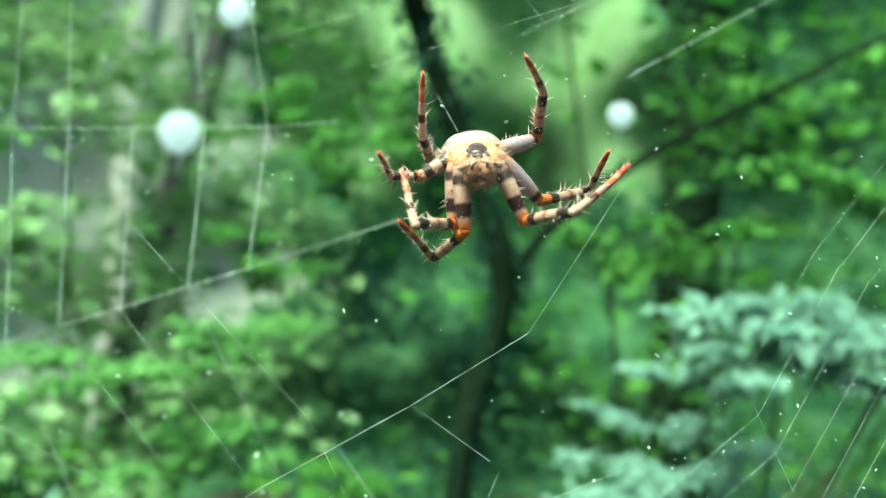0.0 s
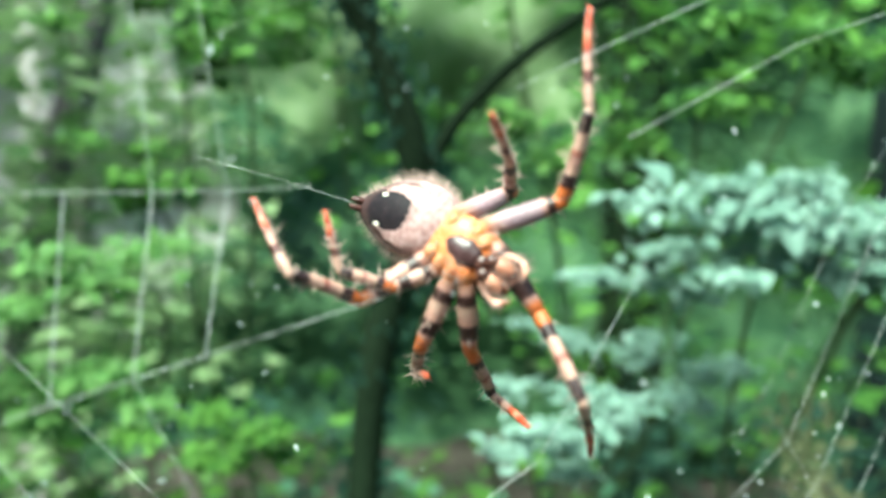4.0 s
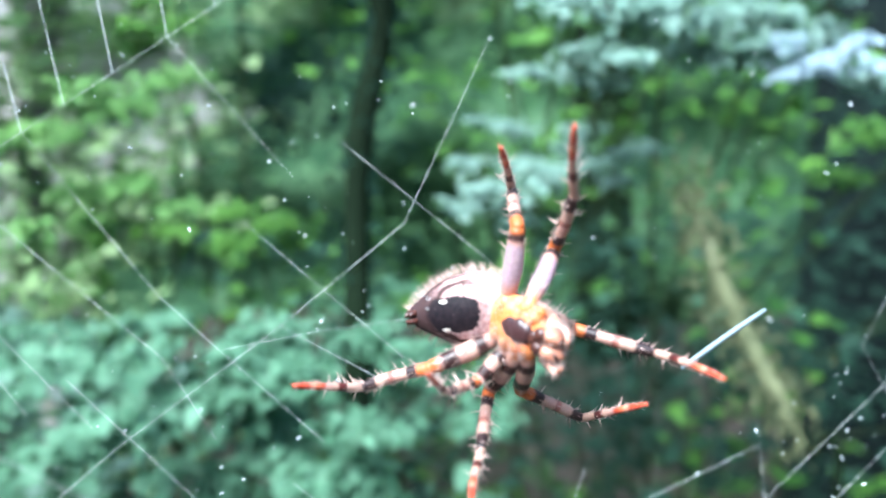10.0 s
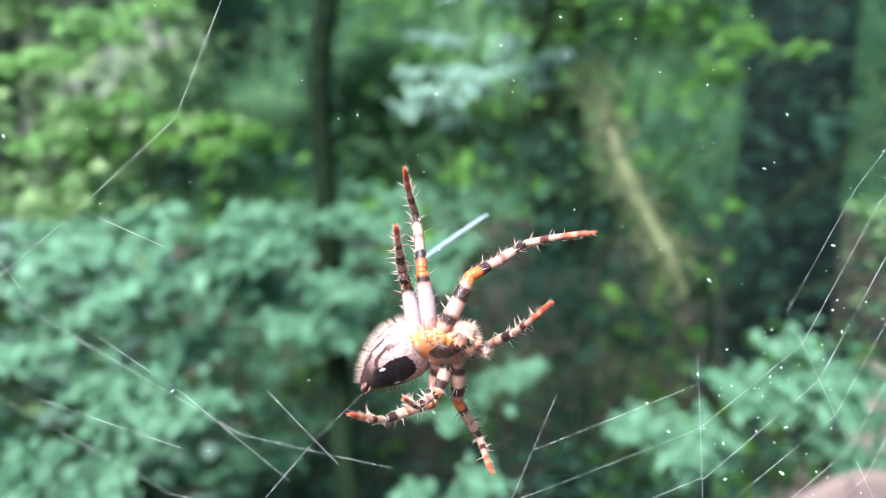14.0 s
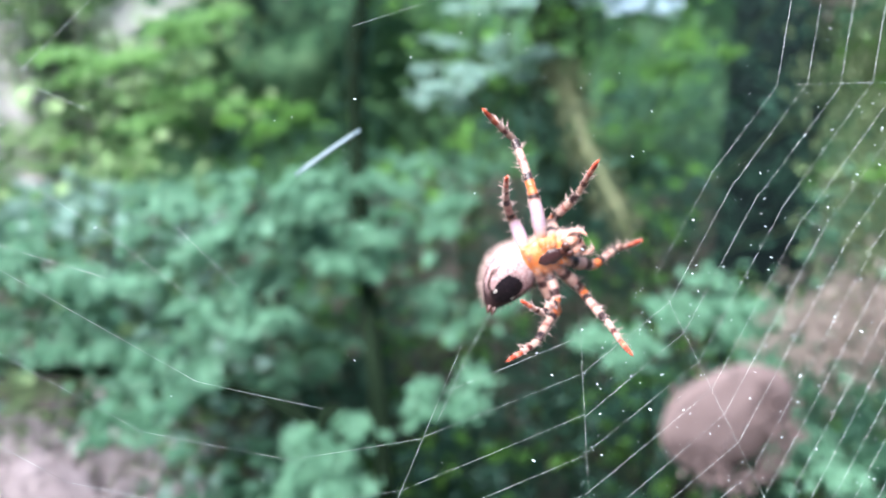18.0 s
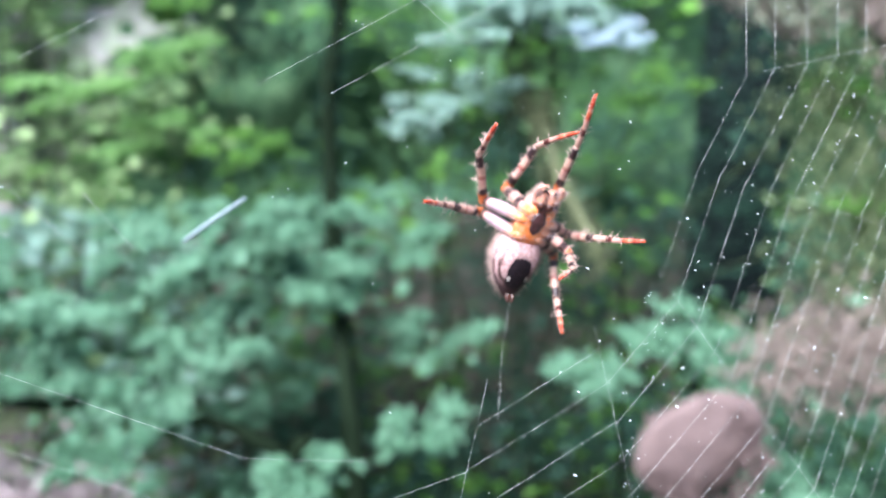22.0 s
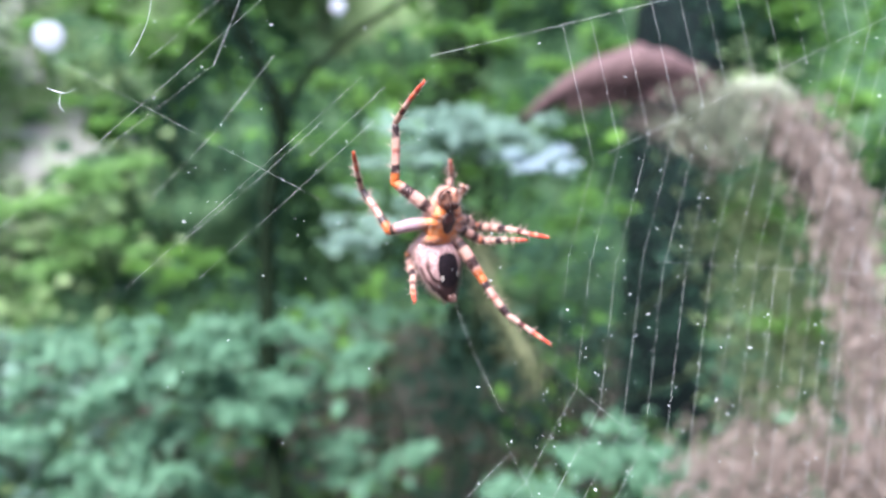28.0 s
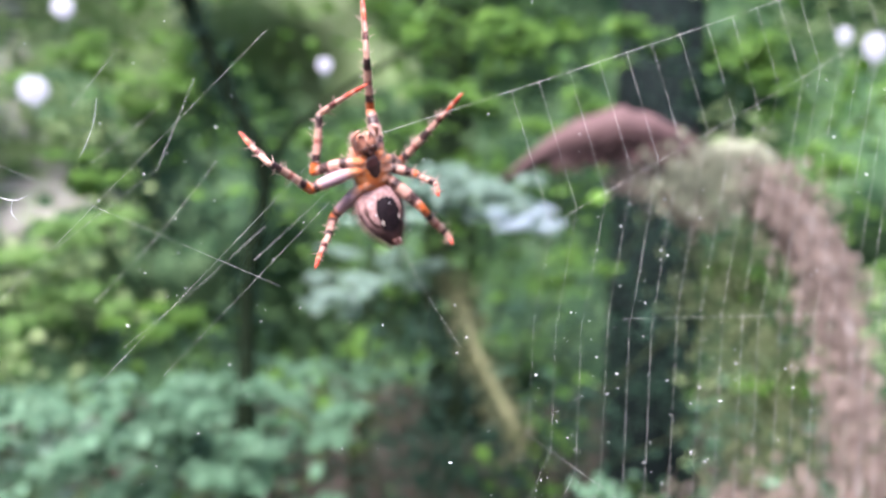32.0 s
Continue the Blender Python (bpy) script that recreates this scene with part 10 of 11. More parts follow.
    walk(SEGS["Q2", 0], [
        (0, pose(0.00221, 0.00407, -0.00043, 2.6, 36.6, 0.9)), (0.5, pose(0.00221, 0.00407, -0.00043, 9.9, 37.0, 0.9)),
        (1, pose(0.00221, 0.00407, -0.00043, 17.2, 37.5, 1.1)), (1.5, pose(0.00221, 0.00407, -0.00043, 1.0, 26.3, -1.1)),
        (2, pose(0.00221, 0.00407, -0.00043, -13.6, 15.0, 0.3)), (2.5, pose(0.00221, 0.00407, -0.00043, -22.5, 46.2, -11.4)),
        (3, pose(0.00221, 0.00407, -0.00043, -64.5, 71.7, -55.5)), (3.5, pose(0.00221, 0.00407, -0.00043, -67.8, 70.3, -45.5)),
        (4, pose(0.00221, 0.00407, -0.00043, -71.6, 69.0, -36.0)), (4.5, pose(0.00221, 0.00407, -0.00043, -58.4, 66.6, -22.0)),
        (5, pose(0.00221, 0.00407, -0.00043, -37.8, 56.7, 0.9)), (5.5, pose(0.00221, 0.00407, -0.00043, -25.8, 40.5, 15.9)),
        (6, pose(0.00221, 0.00407, -0.00043, -20.6, 23.0, 24.7)), (6.5, pose(0.00221, 0.00407, -0.00043, -18.8, 9.3, 29.8)),
        (7, pose(0.00221, 0.00407, -0.00043, -18.4, 3.8, 31.6)), (7.5, pose(0.00221, 0.00407, -0.00043, -6.2, 41.4, 22.9)),
        (8, pose(0.00221, 0.00407, -0.00043, 14.8, 79.8, 28.6)), (8.5, pose(0.00221, 0.00407, -0.00043, 10.6, 78.4, 27.0)),
        (9, pose(0.00221, 0.00407, -0.00043, 7.1, 77.0, 26.0)), (9.5, pose(0.00221, 0.00407, -0.00043, 14.1, 57.4, 16.5)),
        (10, pose(0.00221, 0.00407, -0.00043, 23.0, 38.5, 7.1)), (10.5, pose(0.00221, 0.00407, -0.00043, 9.4, 37.3, 6.7)),
        (11, pose(0.00221, 0.00407, -0.00043, -3.9, 36.0, 6.6)), (11.5, pose(0.00221, 0.00407, -0.00043, -7.7, 50.9, 4.5)),
        (12, pose(0.00221, 0.00407, -0.00043, -14.8, 65.5, -1.0)), (12.5, pose(0.00221, 0.00407, -0.00043, -12.2, 53.2, 4.8)),
        (13, pose(0.00221, 0.00407, -0.00043, -11.7, 40.8, 8.6)), (13.5, pose(0.00221, 0.00407, -0.00043, -6.8, 42.2, 8.3)),
        (14, pose(0.00221, 0.00407, -0.00043, -1.7, 43.6, 8.2)), (14.5, pose(0.00221, 0.00407, -0.00043, -1.0, 39.7, 8.3)),
        (15, pose(0.00221, 0.00407, -0.00043, 0.6, 29.9, 8.3)), (15.5, pose(0.00221, 0.00407, -0.00043, 2.5, 17.2, 8.0)),
        (16, pose(0.00221, 0.00407, -0.00043, 4.4, 4.5, 7.2)), (16.5, pose(0.00221, 0.00407, -0.00043, 6.0, -5.2, 6.3)),
        (17, pose(0.00221, 0.00407, -0.00043, 6.7, -9.1, 5.9)), (17.5, pose(0.00221, 0.00407, -0.00043, -1.3, 26.0, 7.5)),
        (18, pose(0.00221, 0.00407, -0.00043, -14.0, 60.9, 1.2)), (18.5, pose(0.00221, 0.00407, -0.00043, -9.0, 45.4, 6.5)),
        (19, pose(0.00221, 0.00407, -0.00043, -6.6, 29.7, 9.1)), (19.5, pose(0.00221, 0.00407, -0.00043, 9.4, 33.5, 9.2)),
        (20, pose(0.00221, 0.00407, -0.00043, 26.1, 37.2, 10.7)), (20.5, pose(0.00221, 0.00407, -0.00043, 15.6, 27.2, 6.2)),
        (21, pose(0.00221, 0.00407, -0.00043, 6.7, 16.7, 4.0)), (21.5, pose(0.00221, 0.00407, -0.00043, 8.7, 21.4, 4.6)),
        (22, pose(0.00221, 0.00407, -0.00043, 11.0, 26.0, 5.5)), (22.5, pose(0.00221, 0.00407, -0.00043, 13.1, 16.5, 3.3)),
        (23, pose(0.00221, 0.00407, -0.00043, 15.6, 7.0, 0.9)), (23.5, pose(0.00221, 0.00407, -0.00043, 10.8, 18.7, 3.7)),
        (24, pose(0.00221, 0.00407, -0.00043, 6.3, 30.5, 5.6)), (24.5, pose(0.00221, 0.00407, -0.00043, 6.9, 30.0, 5.6)),
        (25, pose(0.00221, 0.00407, -0.00043, 8.2, 28.6, 5.3)), (25.5, pose(0.00221, 0.00407, -0.00043, 9.9, 26.8, 5.0)),
        (26, pose(0.00221, 0.00407, -0.00043, 11.6, 25.0, 4.7)), (26.5, pose(0.00221, 0.00407, -0.00043, 12.8, 23.6, 4.3)),
        (27, pose(0.00221, 0.00407, -0.00043, 13.4, 23.1, 4.2)), (27.5, pose(0.00221, 0.00407, -0.00043, 21.9, 26.8, 5.5)),
        (28, pose(0.00221, 0.00407, -0.00043, 30.7, 30.3, 7.5)), (28.5, pose(0.00221, 0.00407, -0.00043, 33.1, 32.8, 9.3)),
        (29, pose(0.00221, 0.00407, -0.00043, 35.5, 35.2, 11.3)), (29.5, pose(0.00221, 0.00407, -0.00043, 20.1, 46.5, 19.1)),
        (30, pose(0.00221, 0.00407, -0.00043, 2.9, 59.0, 23.3)), (30.5, pose(0.00221, 0.00407, -0.00043, 17.5, 60.4, 23.8)),
        (31, pose(0.00221, 0.00407, -0.00043, 32.9, 61.8, 25.1)), (31.5, pose(0.00221, 0.00407, -0.00043, 34.9, 64.3, 28.9)),
        (32, pose(0.00221, 0.00407, -0.00043, 37.5, 66.9, 33.4)),
    ])
    walk(SEGS["Q2", 1], [
        (0, pose(0.00571, 0.00386, 0.00427, 79.0, 55.9, 47.2)), (0.5, pose(0.00571, 0.00312, 0.00418, 84.0, 57.2, 63.3)),
        (1, pose(0.00565, 0.00241, 0.00401, 89.7, 57.7, 80.0)), (1.5, pose(0.00480, 0.00392, 0.00482, 115.2, 51.5, 126.2)),
        (2, pose(0.00368, 0.00545, 0.00507, 125.6, 37.4, 158.8)), (2.5, pose(0.00649, 0.00550, 0.00332, 142.2, 34.0, 163.2)),
        (3, pose(0.00793, 0.00509, 0.00036, 157.7, 29.7, 166.1)), (3.5, pose(0.00754, 0.00638, 0.00032, 161.5, 47.2, 157.8)),
        (4, pose(0.00688, 0.00755, 0.00023, 161.6, 65.0, 147.2)), (4.5, pose(0.00669, 0.00765, 0.00079, 159.7, 64.0, 148.0)),
        (5, pose(0.00602, 0.00772, 0.00212, 155.1, 61.6, 150.2)), (5.5, pose(0.00480, 0.00746, 0.00358, 149.3, 58.6, 153.4)),
        (6, pose(0.00330, 0.00684, 0.00462, 143.6, 55.7, 156.9)), (6.5, pose(0.00206, 0.00615, 0.00504, 139.4, 53.7, 159.7)),
        (7, pose(0.00156, 0.00584, 0.00512, 137.7, 52.9, 160.9)), (7.5, pose(0.00552, 0.00616, 0.00394, 133.1, 63.5, 141.2)),
        (8, pose(0.00782, 0.00543, 0.00057, 114.8, 72.1, 108.5)), (8.5, pose(0.00773, 0.00567, 0.00072, 69.7, 72.8, 50.0)),
        (9, pose(0.00762, 0.00590, 0.00087, 44.7, 63.2, 11.5)), (9.5, pose(0.00721, 0.00406, 0.00263, 108.9, 73.1, 101.4)),
        (10, pose(0.00583, 0.00222, 0.00379, 140.9, 52.8, 159.7)), (10.5, pose(0.00580, 0.00353, 0.00417, 151.7, 52.7, 159.8)),
        (11, pose(0.00558, 0.00486, 0.00430, 162.4, 52.6, 159.9)), (11.5, pose(0.00664, 0.00521, 0.00323, 52.4, 75.4, 49.6)),
        (12, pose(0.00739, 0.00548, 0.00192, 11.5, 35.4, 8.4)), (12.5, pose(0.00668, 0.00568, 0.00300, 21.0, 40.3, 10.2)),
        (13, pose(0.00574, 0.00580, 0.00391, 31.5, 44.9, 13.3)), (13.5, pose(0.00598, 0.00532, 0.00388, 19.9, 33.2, 6.1)),
        (14, pose(0.00618, 0.00482, 0.00381, 11.1, 20.8, 2.3)), (14.5, pose(0.00590, 0.00472, 0.00408, 9.4, 27.3, 3.6)),
        (15, pose(0.00511, 0.00444, 0.00465, 5.4, 43.8, 6.2)), (15.5, pose(0.00396, 0.00406, 0.00516, -0.7, 65.3, 7.7)),
        (16, pose(0.00273, 0.00368, 0.00539, -33.7, 86.4, -18.4)), (16.5, pose(0.00176, 0.00341, 0.00537, -173.7, 76.2, -153.1)),
        (17, pose(0.00137, 0.00330, 0.00532, -177.6, 69.6, -154.8)), (17.5, pose(0.00474, 0.00454, 0.00483, -5.5, 76.3, 9.6)),
        (18, pose(0.00715, 0.00559, 0.00234, 3.7, 42.5, 10.7)), (18.5, pose(0.00620, 0.00544, 0.00363, -8.6, 34.6, 11.1)),
        (19, pose(0.00496, 0.00519, 0.00463, -20.0, 26.9, 13.4)), (19.5, pose(0.00552, 0.00364, 0.00439, -28.4, 27.6, 13.0)),
        (20, pose(0.00581, 0.00213, 0.00376, -36.9, 28.2, 12.6)), (20.5, pose(0.00494, 0.00278, 0.00459, -65.2, 49.1, -19.4)),
        (21, pose(0.00393, 0.00351, 0.00514, -112.3, 49.9, -69.9)), (21.5, pose(0.00439, 0.00335, 0.00496, -110.8, 52.6, -58.8)),
        (22, pose(0.00483, 0.00320, 0.00474, -108.4, 55.2, -46.9)), (22.5, pose(0.00391, 0.00284, 0.00504, -111.4, 51.7, -63.0)),
        (23, pose(0.00293, 0.00251, 0.00517, -112.6, 47.8, -77.6)), (23.5, pose(0.00412, 0.00309, 0.00502, -132.6, 45.9, -81.9)),
        (24, pose(0.00522, 0.00372, 0.00459, -151.6, 43.2, -84.9)), (24.5, pose(0.00517, 0.00366, 0.00461, -148.6, 45.7, -82.9)),
        (25, pose(0.00505, 0.00350, 0.00466, -139.9, 51.5, -76.6)), (25.5, pose(0.00489, 0.00330, 0.00472, -125.1, 57.8, -64.8)),
        (26, pose(0.00473, 0.00310, 0.00477, -105.4, 61.8, -48.0)), (26.5, pose(0.00460, 0.00295, 0.00480, -87.9, 62.6, -32.7)),
        (27, pose(0.00454, 0.00289, 0.00481, -80.9, 62.4, -26.5)), (27.5, pose(0.00486, 0.00214, 0.00442, -39.2, 48.5, 13.9)),
        (28, pose(0.00512, 0.00143, 0.00392, -21.3, 25.7, 30.3)), (28.5, pose(0.00535, 0.00135, 0.00370, -15.1, 31.0, 28.3)),
        (29, pose(0.00558, 0.00127, 0.00347, -8.7, 36.5, 27.0)), (29.5, pose(0.00664, 0.00348, 0.00336, -16.7, 26.2, 29.7)),
        (30, pose(0.00694, 0.00579, 0.00258, -24.6, 16.4, 33.6)), (30.5, pose(0.00737, 0.00442, 0.00233, -16.4, 20.6, 32.0)),
        (31, pose(0.00749, 0.00303, 0.00190, -8.0, 25.0, 30.9)), (31.5, pose(0.00763, 0.00324, 0.00165, -28.8, 57.1, 17.0)),
        (32, pose(0.00774, 0.00344, 0.00140, -112.2, 71.3, -60.5)),
    ])
    walk(SEGS["Q2", 2], [
        (0, pose(0.01132, 0.00012, 0.00500, -139.5, 5.8, -15.5)), (0.5, pose(0.01200, 0.00063, 0.00456, -139.8, -4.7, -24.4)),
        (1, pose(0.01234, 0.00126, 0.00403, -138.5, -15.1, -33.5)), (1.5, pose(0.01109, 0.00572, 0.00303, -137.1, -20.2, -38.3)),
        (2, pose(0.00791, 0.00972, 0.00193, -135.2, -25.1, -43.4)), (2.5, pose(0.01056, 0.00861, -0.00113, -168.6, -35.4, -49.8)),
        (3, pose(0.01157, 0.00684, -0.00509, 153.3, -47.0, -47.7)), (3.5, pose(0.01273, 0.00659, -0.00405, 160.5, -65.2, -33.9)),
        (4, pose(0.01294, 0.00619, -0.00248, 147.6, -83.6, -1.5)), (4.5, pose(0.01279, 0.00661, -0.00199, 124.3, -85.9, 22.3)),
        (5, pose(0.01214, 0.00751, -0.00081, 32.4, -83.6, 115.5)), (5.5, pose(0.01081, 0.00834, 0.00054, 13.6, -74.2, 136.1)),
        (6, pose(0.00903, 0.00877, 0.00154, 9.7, -64.3, 141.8)), (6.5, pose(0.00748, 0.00886, 0.00199, 8.6, -56.7, 144.3)),
        (7, pose(0.00683, 0.00885, 0.00209, 8.4, -53.6, 145.1)), (7.5, pose(0.01185, 0.00742, 0.00187, 55.9, -84.2, 95.8)),
        (8, pose(0.01452, 0.00482, -0.00030, 170.1, -60.1, -20.3)), (8.5, pose(0.01405, 0.00331, 0.00142, 171.6, -56.0, -21.5)),
        (9, pose(0.01279, 0.00208, 0.00305, 172.8, -52.0, -22.5)), (9.5, pose(0.01392, 0.00326, 0.00199, -169.5, -48.9, -22.4)),
        (10, pose(0.01125, 0.00478, 0.00061, -152.8, -46.0, -20.9)), (10.5, pose(0.01137, 0.00491, 0.00055, -159.1, -74.0, -45.3)),
        (11, pose(0.01111, 0.00501, 0.00037, -21.6, -75.7, 148.5)), (11.5, pose(0.01333, 0.00477, 0.00428, -152.9, -81.9, -50.8)),
        (12, pose(0.01140, 0.00470, 0.00734, -154.2, -61.3, -19.4)), (12.5, pose(0.01114, 0.00402, 0.00783, -166.8, -51.5, -13.2)),
        (13, pose(0.01054, 0.00330, 0.00801, -175.8, -41.2, -10.9)), (13.5, pose(0.00970, 0.00340, 0.00922, -148.6, -54.6, -17.3)),
        (14, pose(0.00860, 0.00361, 0.01004, -107.6, -63.3, -38.7)), (14.5, pose(0.00903, 0.00380, 0.01003, -114.3, -62.5, -34.0)),
        (15, pose(0.00982, 0.00431, 0.00953, -129.3, -59.5, -23.9)), (15.5, pose(0.01006, 0.00497, 0.00800, -145.0, -54.0, -14.6)),
        (16, pose(0.00926, 0.00548, 0.00575, -157.4, -47.4, -8.9)), (16.5, pose(0.00793, 0.00571, 0.00376, -165.4, -41.9, -6.3)),
        (17, pose(0.00724, 0.00575, 0.00295, -168.3, -39.7, -5.6)), (17.5, pose(0.01110, 0.00628, 0.00644, -173.6, -51.5, -8.3)),
        (18, pose(0.01172, 0.00601, 0.00733, -179.8, -63.5, -9.6)), (18.5, pose(0.00974, 0.00717, 0.00916, -168.7, -57.9, -8.4)),
        (19, pose(0.00723, 0.00812, 0.01031, -158.8, -52.6, -5.7)), (19.5, pose(0.00748, 0.00741, 0.00968, -147.4, -41.9, 2.3)),
        (20, pose(0.00743, 0.00666, 0.00855, -135.8, -32.4, 11.7)), (20.5, pose(0.00902, 0.00788, 0.00645, -142.9, -37.4, 6.4)),
        (21, pose(0.00915, 0.00751, 0.00348, -149.9, -43.0, 1.6)), (21.5, pose(0.00882, 0.00828, 0.00350, -144.7, -36.6, 6.9)),
        (22, pose(0.00833, 0.00889, 0.00352, -139.2, -30.7, 12.5)), (22.5, pose(0.00866, 0.00744, 0.00351, -151.8, -35.5, 8.5)),
        (23, pose(0.00864, 0.00574, 0.00342, -165.0, -41.0, 5.7)), (23.5, pose(0.00861, 0.00706, 0.00183, -162.4, -24.0, 11.6)),
        (24, pose(0.00807, 0.00808, 0.00024, -158.4, -7.3, 17.8)), (24.5, pose(0.00817, 0.00821, 0.00056, -157.0, -9.1, 17.0)),
        (25, pose(0.00836, 0.00847, 0.00143, -153.4, -13.4, 15.0)), (25.5, pose(0.00851, 0.00865, 0.00264, -148.3, -18.9, 11.8)),
        (26, pose(0.00852, 0.00866, 0.00392, -142.7, -24.0, 8.0)), (26.5, pose(0.00845, 0.00853, 0.00492, -138.0, -27.7, 4.6)),
        (27, pose(0.00839, 0.00845, 0.00531, -135.9, -29.1, 3.1)), (27.5, pose(0.00766, 0.00724, 0.00791, -125.9, -34.1, -3.6)),
        (28, pose(0.00625, 0.00494, 0.00961, -114.6, -37.9, -11.8)), (28.5, pose(0.00749, 0.00450, 0.00931, -127.4, -35.6, -7.0)),
        (29, pose(0.00866, 0.00400, 0.00886, -139.4, -32.6, -3.1)), (29.5, pose(0.00818, 0.00659, 0.00919, -134.0, -33.9, -4.6)),
        (30, pose(0.00683, 0.00910, 0.00850, -128.5, -35.2, -6.4)), (30.5, pose(0.00831, 0.00725, 0.00842, -129.2, -37.5, -9.8)),
        (31, pose(0.00944, 0.00530, 0.00799, -129.8, -39.7, -13.3)), (31.5, pose(0.01144, 0.00782, 0.00488, -63.0, -42.8, -48.3)),
        (32, pose(0.01202, 0.00865, 0.00058, -9.7, -21.4, -66.6)),
    ])
    walk(SEGS["Q4", 0], [
        (0, pose(0.00179, 0.00179, -0.00043, 83.3, 49.0, 44.2)), (0.5, pose(0.00179, 0.00179, -0.00043, 89.1, 49.1, 47.5)),
        (1, pose(0.00179, 0.00179, -0.00043, 94.9, 49.1, 50.9)), (1.5, pose(0.00179, 0.00179, -0.00043, 107.8, 45.8, 74.6)),
        (2, pose(0.00179, 0.00179, -0.00043, 117.2, 39.5, 95.2)), (2.5, pose(0.00179, 0.00179, -0.00043, 88.9, 44.1, 68.6)),
        (3, pose(0.00179, 0.00179, -0.00043, 61.0, 38.8, 42.4)), (3.5, pose(0.00179, 0.00179, -0.00043, 38.8, 38.0, 41.3)),
        (4, pose(0.00179, 0.00179, -0.00043, 17.0, 37.0, 40.6)), (4.5, pose(0.00179, 0.00179, -0.00043, 18.1, 35.8, 40.1)),
        (5, pose(0.00179, 0.00179, -0.00043, 20.9, 32.8, 38.9)), (5.5, pose(0.00179, 0.00179, -0.00043, 24.6, 29.1, 37.0)),
        (6, pose(0.00179, 0.00179, -0.00043, 28.3, 25.4, 35.0)), (6.5, pose(0.00179, 0.00179, -0.00043, 31.2, 22.7, 33.3)),
        (7, pose(0.00179, 0.00179, -0.00043, 32.3, 21.7, 32.6)), (7.5, pose(0.00179, 0.00179, -0.00043, 43.5, 32.9, 42.3)),
        (8, pose(0.00179, 0.00179, -0.00043, 58.6, 41.8, 56.2)), (8.5, pose(0.00179, 0.00179, -0.00043, 34.9, 34.5, 46.3)),
        (9, pose(0.00179, 0.00179, -0.00043, 14.8, 24.7, 41.1)), (9.5, pose(0.00179, 0.00179, -0.00043, 47.7, 48.1, 58.5)),
        (10, pose(0.00179, 0.00179, -0.00043, 104.3, 55.0, 101.3)), (10.5, pose(0.00179, 0.00179, -0.00043, 37.7, 41.3, 46.2)),
        (11, pose(0.00179, 0.00179, -0.00043, 7.2, 5.9, 30.6)), (11.5, pose(0.00179, 0.00179, -0.00043, 11.9, 16.3, 32.3)),
        (12, pose(0.00179, 0.00179, -0.00043, 17.2, 26.6, 35.2)), (12.5, pose(0.00179, 0.00179, -0.00043, 15.3, 17.9, 32.5)),
        (13, pose(0.00179, 0.00179, -0.00043, 13.9, 9.1, 30.1)), (13.5, pose(0.00179, 0.00179, -0.00043, 18.6, 9.8, 30.3)),
        (14, pose(0.00179, 0.00179, -0.00043, 23.4, 10.5, 30.6)), (14.5, pose(0.00179, 0.00179, -0.00043, 22.0, 9.7, 30.2)),
        (15, pose(0.00179, 0.00179, -0.00043, 18.6, 7.7, 29.5)), (15.5, pose(0.00179, 0.00179, -0.00043, 14.2, 5.1, 28.7)),
        (16, pose(0.00179, 0.00179, -0.00043, 9.9, 2.4, 28.1)), (16.5, pose(0.00179, 0.00179, -0.00043, 6.6, 0.3, 27.8)),
        (17, pose(0.00179, 0.00179, -0.00043, 5.3, -0.6, 27.7)), (17.5, pose(0.00179, 0.00179, -0.00043, 7.3, 4.6, 28.3)),
        (18, pose(0.00179, 0.00179, -0.00043, 9.3, 9.8, 29.1)), (18.5, pose(0.00179, 0.00179, -0.00043, 2.2, 10.3, 29.1)),
        (19, pose(0.00179, 0.00179, -0.00043, -4.9, 10.8, 29.1)), (19.5, pose(0.00179, 0.00179, -0.00043, 9.7, 12.9, 29.2)),
        (20, pose(0.00179, 0.00179, -0.00043, 24.4, 14.9, 29.8)), (20.5, pose(0.00179, 0.00179, -0.00043, 18.3, 17.8, 31.0)),
        (21, pose(0.00179, 0.00179, -0.00043, 12.1, 20.7, 31.9)), (21.5, pose(0.00179, 0.00179, -0.00043, 13.5, 20.9, 31.9)),
        (22, pose(0.00179, 0.00179, -0.00043, 14.9, 21.1, 32.0)), (22.5, pose(0.00179, 0.00179, -0.00043, 11.3, 14.6, 30.4)),
        (23, pose(0.00179, 0.00179, -0.00043, 7.9, 7.9, 29.2)), (23.5, pose(0.00179, 0.00179, -0.00043, 23.5, 22.0, 33.3)),
        (24, pose(0.00179, 0.00179, -0.00043, 42.2, 34.3, 42.3)), (24.5, pose(0.00179, 0.00179, -0.00043, 40.2, 31.3, 39.2)),
        (25, pose(0.00179, 0.00179, -0.00043, 36.0, 23.5, 32.3)), (25.5, pose(0.00179, 0.00179, -0.00043, 32.4, 12.8, 24.7)),
        (26, pose(0.00179, 0.00179, -0.00043, 30.3, 1.8, 17.9)), (26.5, pose(0.00179, 0.00179, -0.00043, 29.6, -6.8, 13.0)),
        (27, pose(0.00179, 0.00179, -0.00043, 29.5, -10.2, 11.0)), (27.5, pose(0.00179, 0.00179, -0.00043, 35.7, -11.8, 10.0)),
        (28, pose(0.00179, 0.00179, -0.00043, 41.9, -13.3, 8.8)), (28.5, pose(0.00179, 0.00179, -0.00043, 44.3, -10.7, 11.2)),
        (29, pose(0.00179, 0.00179, -0.00043, 46.8, -8.3, 13.7)), (29.5, pose(0.00179, 0.00179, -0.00043, 35.9, -0.8, 20.3)),
